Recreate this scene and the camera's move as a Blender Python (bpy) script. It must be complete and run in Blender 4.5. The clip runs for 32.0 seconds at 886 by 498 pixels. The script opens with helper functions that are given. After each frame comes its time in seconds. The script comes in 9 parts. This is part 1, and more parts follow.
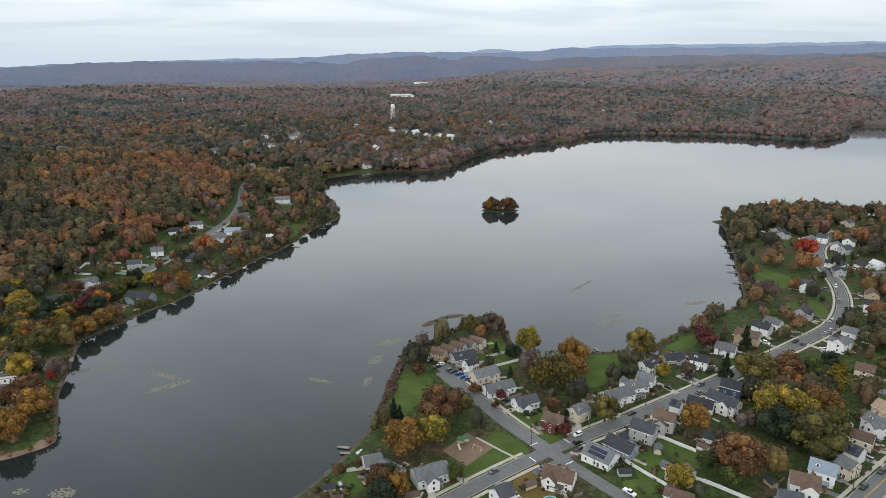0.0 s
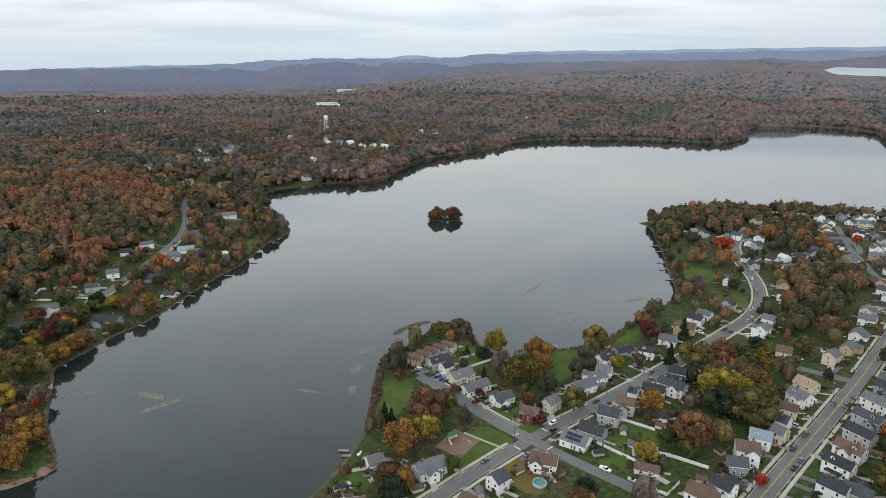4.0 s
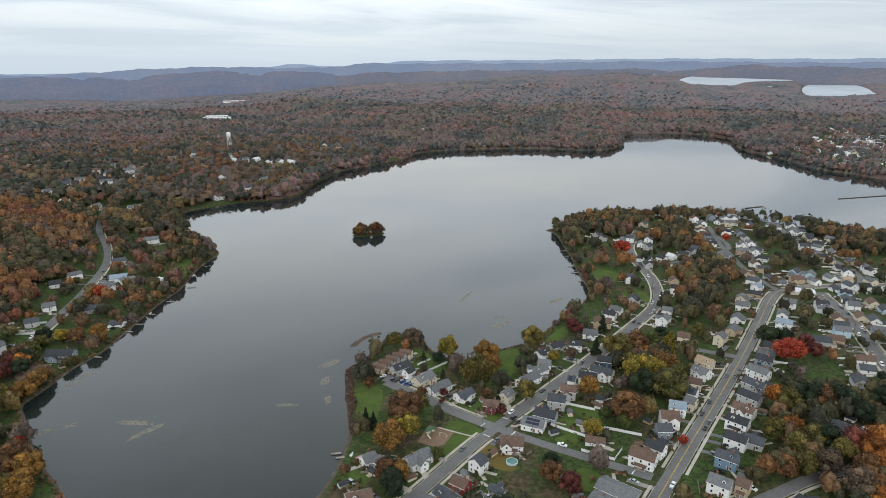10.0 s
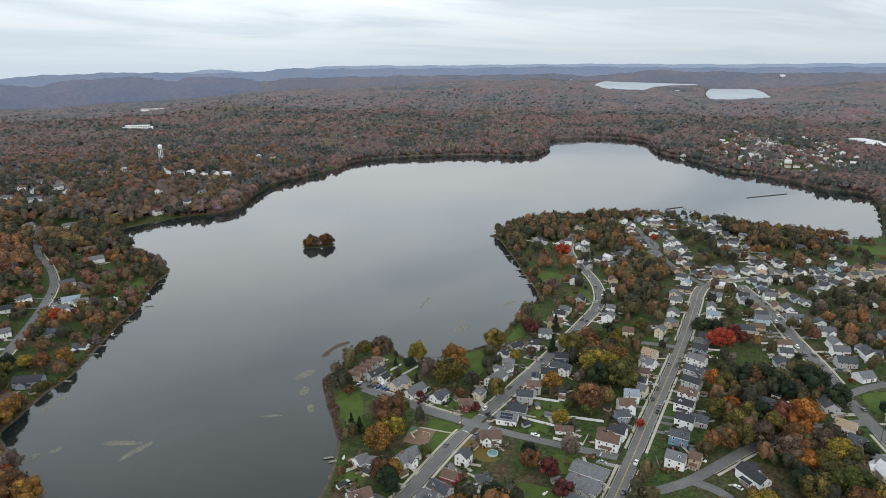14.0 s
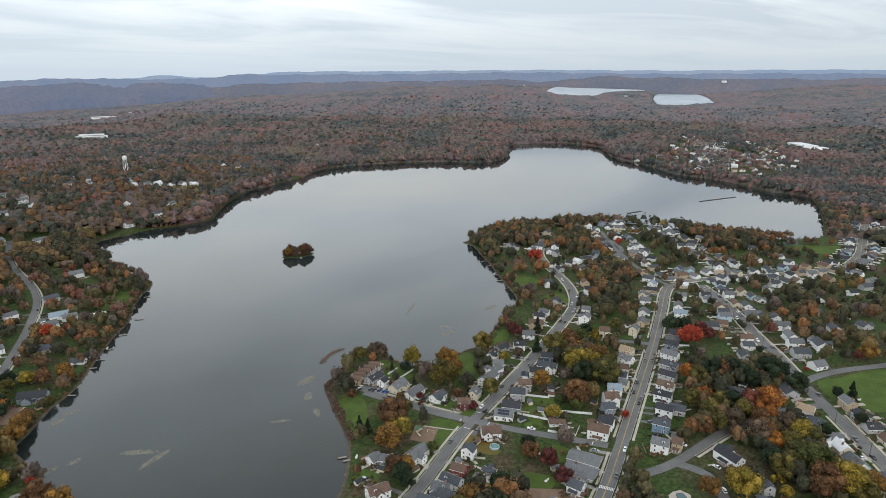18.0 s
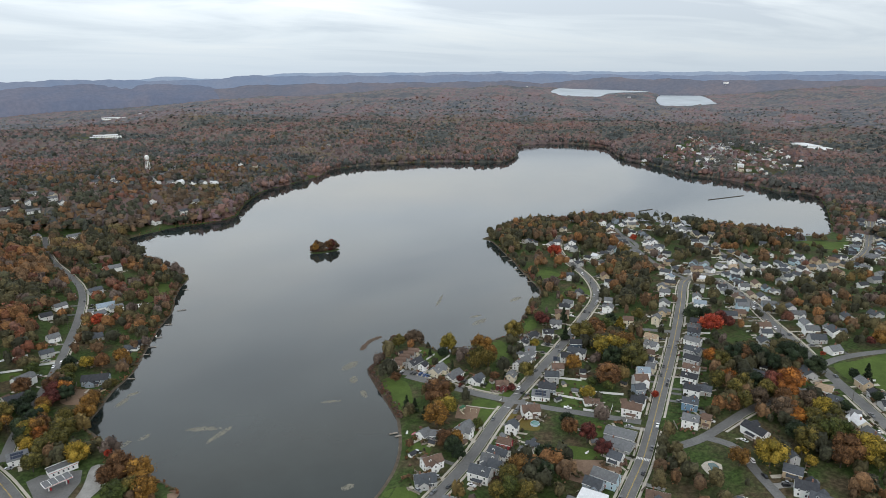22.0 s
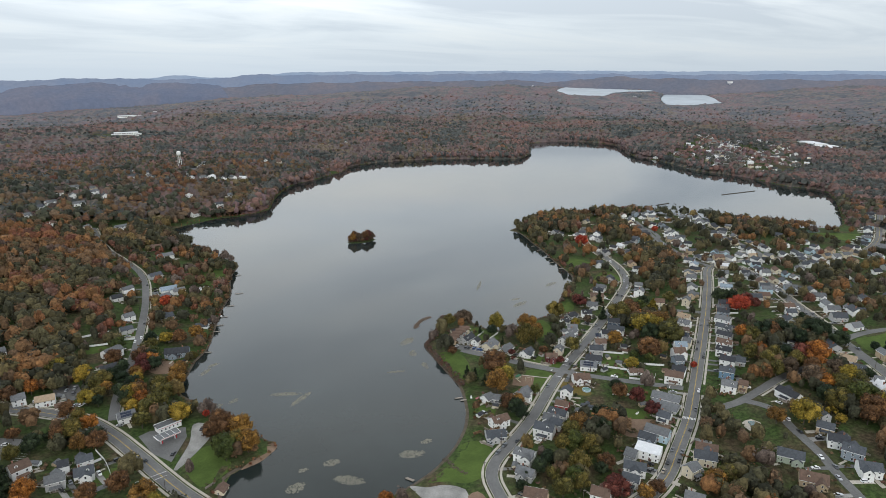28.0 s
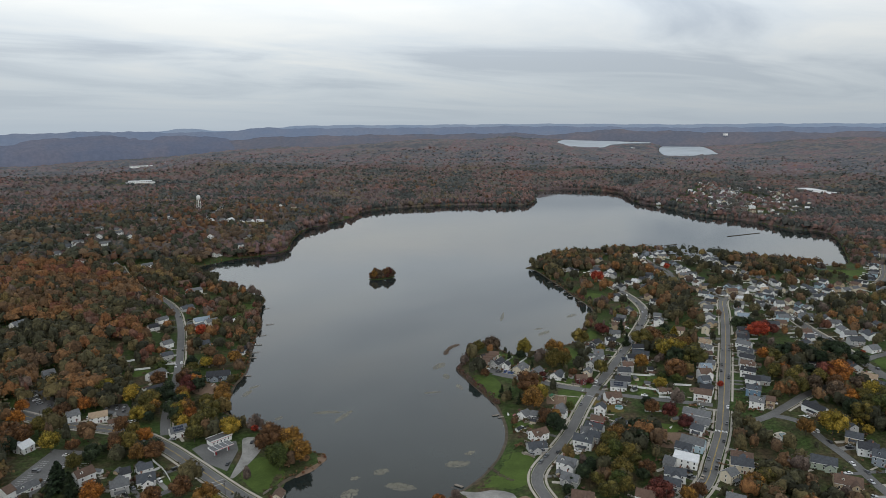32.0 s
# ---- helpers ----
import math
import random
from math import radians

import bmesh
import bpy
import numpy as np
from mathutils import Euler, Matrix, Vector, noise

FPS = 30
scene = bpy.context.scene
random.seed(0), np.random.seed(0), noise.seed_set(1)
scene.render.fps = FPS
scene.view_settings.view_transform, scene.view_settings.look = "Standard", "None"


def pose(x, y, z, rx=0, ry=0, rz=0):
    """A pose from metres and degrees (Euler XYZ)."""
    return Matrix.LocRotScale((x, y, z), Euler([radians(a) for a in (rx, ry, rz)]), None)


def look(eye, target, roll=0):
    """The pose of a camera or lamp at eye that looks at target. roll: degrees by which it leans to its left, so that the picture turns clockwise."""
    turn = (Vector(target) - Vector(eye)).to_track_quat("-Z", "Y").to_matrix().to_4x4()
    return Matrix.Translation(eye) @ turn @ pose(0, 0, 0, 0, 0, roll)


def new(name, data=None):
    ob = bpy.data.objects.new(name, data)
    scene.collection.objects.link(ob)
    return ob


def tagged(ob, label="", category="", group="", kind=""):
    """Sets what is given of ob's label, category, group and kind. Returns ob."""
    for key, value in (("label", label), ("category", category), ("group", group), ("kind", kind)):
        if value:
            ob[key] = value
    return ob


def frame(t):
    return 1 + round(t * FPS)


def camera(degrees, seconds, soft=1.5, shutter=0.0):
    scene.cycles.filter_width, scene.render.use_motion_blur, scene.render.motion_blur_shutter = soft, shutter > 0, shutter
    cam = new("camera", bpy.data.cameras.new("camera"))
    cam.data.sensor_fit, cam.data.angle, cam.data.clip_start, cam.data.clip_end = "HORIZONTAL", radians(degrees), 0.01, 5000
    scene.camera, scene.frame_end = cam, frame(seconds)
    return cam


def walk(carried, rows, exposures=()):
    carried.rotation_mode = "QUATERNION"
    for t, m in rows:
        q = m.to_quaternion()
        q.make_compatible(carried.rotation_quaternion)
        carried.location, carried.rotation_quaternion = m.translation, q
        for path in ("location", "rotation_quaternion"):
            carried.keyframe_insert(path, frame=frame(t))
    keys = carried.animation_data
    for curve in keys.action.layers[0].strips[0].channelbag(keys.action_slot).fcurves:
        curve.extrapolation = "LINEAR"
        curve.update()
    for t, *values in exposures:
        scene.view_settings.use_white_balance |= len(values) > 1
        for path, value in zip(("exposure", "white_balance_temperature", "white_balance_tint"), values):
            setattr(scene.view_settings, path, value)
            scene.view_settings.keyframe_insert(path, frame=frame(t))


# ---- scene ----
cam = camera(70.18, 32.0, 0.8)
# seconds, place, tilt, lean, heading of the flight
FLIGHT = [
    (0.0, 0.0, 0.0, 165.0, 73.08, -0.092, 0.0),
    (3.0, -21.51, -17.91, 174.98, 73.343, 0.017, -5.473),
    (6.0, -46.56, -36.16, 184.38, 73.655, 0.073, -10.826),
    (9.0, -70.73, -52.25, 195.43, 73.853, -0.072, -16.033),
    (11.0, -88.39, -60.96, 202.52, 74.027, -0.076, -19.571),
    (13.0, -106.91, -67.78, 209.66, 74.109, 0.02, -23.081),
    (15.0, -125.5, -74.62, 215.58, 74.333, -0.06, -26.609),
    (15.5, -130.13, -76.06, 217.23, 74.369, -0.061, -27.475),
    (17.5, -148.99, -81.31, 223.55, 74.533, -0.033, -29.183),
    (18.0, -153.75, -82.55, 224.59, 74.57, -0.048, -29.154),
    (19.0, -163.41, -85.24, 225.48, 74.65, 0.021, -29.159),
    (21.0, -183.65, -91.18, 225.31, 74.675, -0.034, -29.181),
    (23.0, -203.38, -96.46, 224.96, 74.663, -0.053, -29.181),
    (25.5, -228.63, -103.61, 224.41, 74.621, -0.099, -29.169),
    (28.0, -253.17, -110.78, 223.96, 74.617, -0.127, -29.191),
    (29.0, -263.07, -113.75, 221.6, 74.678, -0.095, -29.179),
    (30.0, -273.17, -116.66, 217.38, 74.698, -0.084, -29.22),
    (30.5, -278.07, -117.98, 215.16, 74.695, -0.09, -29.238),
    (31.0, -283.12, -119.44, 212.94, 75.017, -0.067, -29.253),
    (31.5, -288.09, -120.86, 210.68, 77.397, -0.026, -29.303),
    (32.0, -292.86, -122.13, 208.28, 79.378, -0.039, -29.335),
]
walk(cam, [(t, pose(x, y, z, 0, 0, head) @ pose(0, 0, 0, tilt, 0, 0) @ pose(0, 0, 0, 0, 0, -lean)) for t, x, y, z, tilt, lean, head in FLIGHT],
     exposures=[(0, 0.16), (4, 0.12), (29, 0.07), (30.5, 0.06), (31.2, -0.04), (32, -0.40)])

# ---- world and sun ----
world = bpy.data.worlds.new("overcast_sky")
scene.world = world
world.use_nodes = True
wn, wl = world.node_tree.nodes, world.node_tree.links
wn.clear()


def wnode(kind, **values):
    n = wn.new(kind)
    for k, v in values.items():
        n.inputs[k].default_value = v
    return n


sky = wn.new("ShaderNodeTexSky")
sky.sky_type = "NISHITA"
sky.sun_disc = False
sky.sun_elevation, sky.sun_rotation = radians(24), radians(200)
sky.air_density, sky.dust_density, sky.ozone_density = 1.0, 2.0, 1.5
coord = wn.new("ShaderNodeTexCoord")
sep = wn.new("ShaderNodeSeparateXYZ")
wl.new(coord.outputs["Generated"], sep.inputs[0])
# cloud decks seen in perspective: direction divided by its height
lift = wnode("ShaderNodeMath", **{})
lift.operation = "ADD"
wl.new(sep.outputs[2], lift.inputs[0])
lift.inputs[1].default_value = 0.07
deck = []
for k in (0, 1):
    dv = wn.new("ShaderNodeMath")
    dv.operation = "DIVIDE"
    wl.new(sep.outputs[k], dv.inputs[0])
    wl.new(lift.outputs[0], dv.inputs[1])
    deck.append(dv)
comb = wn.new("ShaderNodeCombineXYZ")
wl.new(deck[0].outputs[0], comb.inputs[0])
wl.new(deck[1].outputs[0], comb.inputs[1])
turn = wn.new("ShaderNodeMapping")
turn.inputs["Rotation"].default_value = (0, 0, radians(18))
turn.inputs["Scale"].default_value = (0.34, 0.62, 1)
turn.inputs["Location"].default_value = (2.1, 0.9, 0)
wl.new(comb.outputs[0], turn.inputs[0])
big = wn.new("ShaderNodeTexNoise")
big.inputs["Scale"].default_value = 0.9
big.inputs["Detail"].default_value = 7
big.inputs["Roughness"].default_value = 0.55
big.inputs["Distortion"].default_value = 0.6
wl.new(turn.outputs[0], big.inputs["Vector"])
ramp = wn.new("ShaderNodeValToRGB")
e = ramp.color_ramp.elements
e[0].position, e[0].color = 0.37, (0.56, 0.62, 0.69, 1)
e[1].position, e[1].color = 0.66, (0.885, 0.905, 0.895, 1)
mid = ramp.color_ramp.elements.new(0.5)
mid.color = (0.735, 0.792, 0.84, 1)
wl.new(big.outputs["Fac"], ramp.inputs[0])
# the clear strip low over the hills
low = wn.new("ShaderNodeMapRange")
low.inputs["From Min"].default_value, low.inputs["From Max"].default_value = 0.0, 0.10
wl.new(sep.outputs[2], low.inputs["Value"])
lowmix = wn.new("ShaderNodeMix")
lowmix.data_type = "RGBA"
lowmix.inputs[6].default_value = (0.66, 0.76, 0.86, 1)
wl.new(low.outputs[0], lowmix.inputs[0])
wl.new(ramp.outputs[0], lowmix.inputs[7])
skybg = wn.new("ShaderNodeBackground")
skybg.inputs["Strength"].default_value = 0.10
wl.new(sky.outputs[0], skybg.inputs[0])
cloudbg = wn.new("ShaderNodeBackground")
zen = wn.new("ShaderNodeFloatCurve")
zc = zen.mapping.curves[0]
for zx, zy in ((0.05, 0.44), (0.10, 0.52), (0.17, 0.66), (0.25, 0.90), (0.42, 1.0), (0.65, 0.64)):
    zc.points.new(zx, zy)
zc.points[0].location, zc.points[-1].location = (0, 0.40), (1, 0.50)
zen.mapping.update()
wl.new(sep.outputs[2], zen.inputs["Value"])
gain = wn.new("ShaderNodeMath")
gain.operation = "MULTIPLY"
gain.inputs[1].default_value = 2.45
wl.new(zen.outputs[0], gain.inputs[0])
# the cloud thickens towards the east
east = wn.new("ShaderNodeVectorMath")
east.operation = "DOT_PRODUCT"
east.inputs[1].default_value = (0.97, 0.24, 0.0)
wl.new(coord.outputs["Generated"], east.inputs[0])
thick = wn.new("ShaderNodeMapRange")
thick.interpolation_type = "SMOOTHSTEP"
thick.inputs["From Min"].default_value, thick.inputs["From Max"].default_value = 0.35, 1.0
thick.inputs["To Min"].default_value, thick.inputs["To Max"].default_value = 1.0, 0.89
wl.new(east.outputs["Value"], thick.inputs["Value"])
zen = wn.new("ShaderNodeMath")
zen.operation = "MULTIPLY"
wl.new(gain.outputs[0], zen.inputs[0])
wl.new(thick.outputs[0], zen.inputs[1])
wl.new(zen.outputs[0], cloudbg.inputs["Strength"])
wl.new(lowmix.outputs[2], cloudbg.inputs[0])
mix = wn.new("ShaderNodeMixShader")
mix.inputs[0].default_value = 0.88
wl.new(skybg.outputs[0], mix.inputs[1])
wl.new(cloudbg.outputs[0], mix.inputs[2])
wout = wn.new("ShaderNodeOutputWorld")
wl.new(mix.outputs[0], wout.inputs[0])

sun = new("sun", bpy.data.lights.new("sun", "SUN"))
sun.data.energy, sun.data.angle, sun.data.color = 0.7, radians(20), (1.0, 0.96, 0.9)
sun.matrix_world = look((0, 0, 500), (0.4 * 500, 0.75 * 500, 150))


# ---- materials ----
def material(name, rough=0.8, metal=0.0, spec=0.3):
    m = bpy.data.materials.new(name)
    m.use_nodes = True
    b = m.node_tree.nodes["Principled BSDF"]
    b.inputs["Roughness"].default_value = rough
    b.inputs["Metallic"].default_value = metal
    b.inputs["Specular IOR Level"].default_value = spec
    return m, m.node_tree.nodes, m.node_tree.links, b


def ramp_node(nodes, stops):
    r = nodes.new("ShaderNodeValToRGB")
    el = r.color_ramp.elements
    while len(el) < len(stops):
        el.new(0.5)
    for k, (p, c) in enumerate(stops):
        el[k].position, el[k].color = p, (*c, 1)
    return r


def noise_node(nodes, links, scale, detail=4, rough=0.6, stretch=None):
    tc = nodes.new("ShaderNodeTexCoord")
    n = nodes.new("ShaderNodeTexNoise")
    n.inputs["Scale"].default_value, n.inputs["Detail"].default_value, n.inputs["Roughness"].default_value = scale, detail, rough
    if stretch:
        mp = nodes.new("ShaderNodeMapping")
        mp.inputs["Scale"].default_value = stretch
        links.new(tc.outputs["Object"], mp.inputs[0])
        links.new(mp.outputs[0], n.inputs["Vector"])
    else:
        links.new(tc.outputs["Object"], n.inputs["Vector"])
    return n


def mix_node(nodes, links, fac, a, b, blend="MIX"):
    m = nodes.new("ShaderNodeMix")
    m.data_type, m.blend_type = "RGBA", blend
    for sock, v in ((0, fac), (6, a), (7, b)):
        if isinstance(v, (int, float)):
            m.inputs[sock].default_value = v
        elif isinstance(v, tuple):
            m.inputs[sock].default_value = (*v, 1)
        else:
            links.new(v, m.inputs[sock])
    return m.outputs[2]


def surface(name, dark, light, scale=1.0, rough=0.85, spec=0.25, fine=None, vary=0.0, bump=0.0, metal=0.0):
    """A plain weathered surface: two tones by noise, a finer grain, and a shift from object to object."""
    m, n, l, b = material(name, rough, metal, spec)
    a = noise_node(n, l, scale, 5, 0.65)
    r = ramp_node(n, [(0.3, dark), (0.7, light)])
    l.new(a.outputs["Fac"], r.inputs[0])
    col = r.outputs[0]
    g = noise_node(n, l, fine or scale * 9, 3, 0.7)
    gr = ramp_node(n, [(0.3, (0.8, 0.8, 0.8)), (0.7, (1.12, 1.12, 1.12))])
    l.new(g.outputs["Fac"], gr.inputs[0])
    col = mix_node(n, l, 1.0, col, gr.outputs[0], "MULTIPLY")
    if vary:
        oi = n.new("ShaderNodeObjectInfo")
        hs = n.new("ShaderNodeHueSaturation")
        mr = n.new("ShaderNodeMapRange")
        mr.inputs["To Min"].default_value, mr.inputs["To Max"].default_value = 1 - vary, 1 + vary
        l.new(oi.outputs["Random"], mr.inputs["Value"])
        l.new(mr.outputs[0], hs.inputs["Value"])
        l.new(col, hs.inputs["Color"])
        col = hs.outputs[0]
    l.new(col, b.inputs["Base Color"])
    if bump:
        bp = n.new("ShaderNodeBump")
        bp.inputs["Strength"].default_value = bump
        bp.inputs["Distance"].default_value = 0.05
        l.new(g.outputs["Fac"], bp.inputs["Height"])
        l.new(bp.outputs[0], b.inputs["Normal"])
    return m


def foliage(name, stops, shift=0.06):
    """Leaves: tone by the tree (its own random), by the clump and by fine noise."""
    m, n, l, b = material(name, 0.75, 0, 0.15)
    oi = n.new("ShaderNodeObjectInfo")
    geo = n.new("ShaderNodeNewGeometry")
    add = n.new("ShaderNodeMath")
    add.operation = "MULTIPLY_ADD"
    l.new(geo.outputs["Random Per Island"], add.inputs[0])
    add.inputs[1].default_value = 0.5
    half = n.new("ShaderNodeMath")
    half.operation = "MULTIPLY"
    half.inputs[1].default_value = 0.5
    l.new(oi.outputs["Random"], half.inputs[0])
    l.new(half.outputs[0], add.inputs[2])
    r = ramp_node(n, [(p, (0.93 * c[0], 0.87 * c[1], 0.84 * c[2])) for p, c in stops])
    l.new(add.outputs[0], r.inputs[0])
    mv = n.new("ShaderNodeMapRange")
    mv.inputs["To Min"].default_value, mv.inputs["To Max"].default_value = 0.58, 1.34
    l.new(geo.outputs["Random Per Island"], mv.inputs["Value"])
    hs = n.new("ShaderNodeHueSaturation")
    l.new(mv.outputs[0], hs.inputs["Value"])
    l.new(r.outputs[0], hs.inputs["Color"])
    lf = noise_node(n, l, 1.7, 4, 0.8)
    lr = ramp_node(n, [(0.38, (0.30, 0.30, 0.30)), (0.62, (1.55, 1.55, 1.55))])
    l.new(lf.outputs["Fac"], lr.inputs[0])
    l.new(mix_node(n, l, 1.0, hs.outputs[0], lr.outputs[0], "MULTIPLY"), b.inputs["Base Color"])
    return m


def tinted_foliage(name, stops, dark=0.5):
    """Woodland: each tree's tone is a number carried by its mesh, varied a little by clump."""
    m, n, l, b = material(name, 0.8, 0, 0.1)
    at = n.new("ShaderNodeAttribute")
    at.attribute_name = "tone"
    geo = n.new("ShaderNodeNewGeometry")
    mr = n.new("ShaderNodeMapRange")
    mr.inputs["To Min"].default_value, mr.inputs["To Max"].default_value = -0.014, 0.014
    l.new(geo.outputs["Random Per Island"], mr.inputs["Value"])
    add = n.new("ShaderNodeMath")
    l.new(at.outputs["Fac"], add.inputs[0])
    l.new(mr.outputs[0], add.inputs[1])
    r = ramp_node(n, stops)
    l.new(add.outputs[0], r.inputs[0])
    mv = n.new("ShaderNodeMapRange")
    mv.inputs["To Min"].default_value, mv.inputs["To Max"].default_value = 0.60, 1.38
    l.new(geo.outputs["Random Per Island"], mv.inputs["Value"])
    hs = n.new("ShaderNodeHueSaturation")
    l.new(mv.outputs[0], hs.inputs["Value"])
    l.new(r.outputs[0], hs.inputs["Color"])
    lf = noise_node(n, l, 0.55, 4, 0.75)
    lr = ramp_node(n, [(0.36, (dark,) * 3), (0.64, (1.9 - dark,) * 3)])
    l.new(lf.outputs["Fac"], lr.inputs[0])
    l.new(mix_node(n, l, 1.0, hs.outputs[0], lr.outputs[0], "MULTIPLY"), b.inputs["Base Color"])
    return m


# lake water
M_WATER, n, l, b = material("lake_water", 0.03, 0, 0.5)
b.inputs["IOR"].default_value = 1.33
wv = noise_node(n, l, 0.012, 4, 0.6)
wr = ramp_node(n, [(0.35, (0.012, 0.017, 0.016)), (0.7, (0.021, 0.028, 0.027))])
l.new(wv.outputs["Fac"], wr.inputs[0])
l.new(wr.outputs[0], b.inputs["Base Color"])
rip = noise_node(n, l, 0.35, 3, 0.6)
calm = noise_node(n, l, 0.008, 3, 0.5)
cr = ramp_node(n, [(0.45, (0.1, 0.1, 0.1)), (0.6, (1, 1, 1))])
l.new(calm.outputs["Fac"], cr.inputs[0])
bp = n.new("ShaderNodeBump")
bp.inputs["Distance"].default_value = 0.02
l.new(cr.outputs[0], bp.inputs["Strength"])
l.new(rip.outputs["Fac"], bp.inputs["Height"])
l.new(bp.outputs[0], b.inputs["Normal"])

# ground: turf, thin soil and fallen leaves
M_GROUND, n, l, b = material("ground", 0.95, 0, 0.1)
g1 = noise_node(n, l, 0.035, 5, 0.6)
g2 = noise_node(n, l, 0.4, 4, 0.7)
r1 = ramp_node(n, [(0.36, (0.068, 0.054, 0.034)), (0.45, (0.050, 0.056, 0.026)), (0.55, (0.038, 0.061, 0.019))])
r2 = ramp_node(n, [(0.36, (0.62, 0.60, 0.56)), (0.5, (1.0, 0.98, 0.94)), (0.62, (1.5, 1.4, 1.3))])
l.new(g1.outputs["Fac"], r1.inputs[0])
l.new(g2.outputs["Fac"], r2.inputs[0])
l.new(mix_node(n, l, 1.0, r1.outputs[0], r2.outputs[0], "MULTIPLY"), b.inputs["Base Color"])

M_LAWN = surface("lawn", (0.050, 0.075, 0.019), (0.080, 0.118, 0.028), 0.09, 0.95, 0.1, 1.2)
M_DRYGRASS = surface("dry_grass", (0.16, 0.10, 0.03), (0.10, 0.095, 0.03), 0.12, 0.95, 0.1, 1.4)
M_SHORE = surface("shore_mud", (0.055, 0.045, 0.034), (0.13, 0.105, 0.08), 0.25, 0.95, 0.1, 2.0)
M_ASPHALT = surface("asphalt", (0.112, 0.110, 0.108), (0.165, 0.162, 0.158), 0.06, 0.9, 0.2, 0.9)
M_CONCRETE = surface("concrete", (0.34, 0.31, 0.26), (0.46, 0.42, 0.36), 0.3, 0.9, 0.2, 2.0)
M_GRAVEL = surface("gravel", (0.17, 0.165, 0.155), (0.33, 0.32, 0.30), 0.10, 0.95, 0.1, 1.5)
M_DIRT = surface("bare_soil", (0.15, 0.10, 0.07), (0.23, 0.16, 0.115), 0.12, 0.95, 0.1, 1.2)
M_PAINT = surface("road_paint", (0.62, 0.62, 0.6), (0.8, 0.8, 0.78), 1.0)
M_YELLOW = surface("yellow_road_paint", (0.5, 0.33, 0.05), (0.6, 0.42, 0.08), 1.0)
M_BARK = surface("bark", (0.05, 0.042, 0.035), (0.11, 0.095, 0.08), 1.5, 0.95, 0.1)
M_REEDS = surface("reeds", (0.075, 0.055, 0.042), (0.13, 0.092, 0.066), 0.4, 0.95, 0.1, 3, 0.1)

AUTUMN = [(0.0, (0.036, 0.039, 0.024)), (0.14, (0.050, 0.051, 0.027)), (0.28, (0.078, 0.070, 0.032)), (0.40, (0.138, 0.103, 0.036)), (0.50, (0.098, 0.069, 0.040)),
          (0.62, (0.124, 0.078, 0.038)), (0.74, (0.172, 0.090, 0.034)), (0.83, (0.146, 0.062, 0.036)), (0.90, (0.088, 0.065, 0.048)), (1.0, (0.098, 0.082, 0.064))]
# far leaf tones with distance haze mixed into the colour: paler and bluer
HAZED = [(0.0, (0.050, 0.058, 0.049)), (0.18, (0.062, 0.066, 0.051)), (0.30, (0.084, 0.078, 0.054)), (0.42, (0.136, 0.108, 0.060)), (0.52, (0.100, 0.082, 0.068)),
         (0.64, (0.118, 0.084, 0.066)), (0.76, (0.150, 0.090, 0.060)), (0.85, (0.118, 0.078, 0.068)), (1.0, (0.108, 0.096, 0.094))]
# the sky's reflection is put into this water's base colour as pale blue-grey
M_UPPER, n, l, b = material("far_sky_tinted_water", 0.45, 0, 0.5)
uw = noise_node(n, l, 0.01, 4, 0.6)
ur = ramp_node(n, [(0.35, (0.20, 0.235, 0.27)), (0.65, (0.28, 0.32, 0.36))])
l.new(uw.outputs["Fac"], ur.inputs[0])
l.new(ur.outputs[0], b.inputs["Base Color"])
M_WOODS = tinted_foliage("woodland_leaves", [(p, (0.97 * c[0], 0.91 * c[1], 0.97 * c[2])) for p, c in AUTUMN])
# these three carry painted haze: extra blue, lifted darks, softer grain
M_FARWOODS = tinted_foliage("far_hazed_leaves", [(p, (1.11 * c[0], 1.09 * c[1], 1.30 * c[2])) for p, c in HAZED], 0.68)
M_MIDWOODS = tinted_foliage("middle_hazed_leaves", [(p, (0.004 + 0.82 * c[0], 0.006 + 0.83 * c[1], 0.010 + 0.88 * c[2])) for p, c in AUTUMN], 0.58)
M_LASTWOODS = tinted_foliage("last_hazed_woods", [(p, (0.033 + 0.88 * c[0], 0.037 + 0.84 * c[1], 0.054 + 0.93 * c[2])) for p, c in HAZED], 0.55)
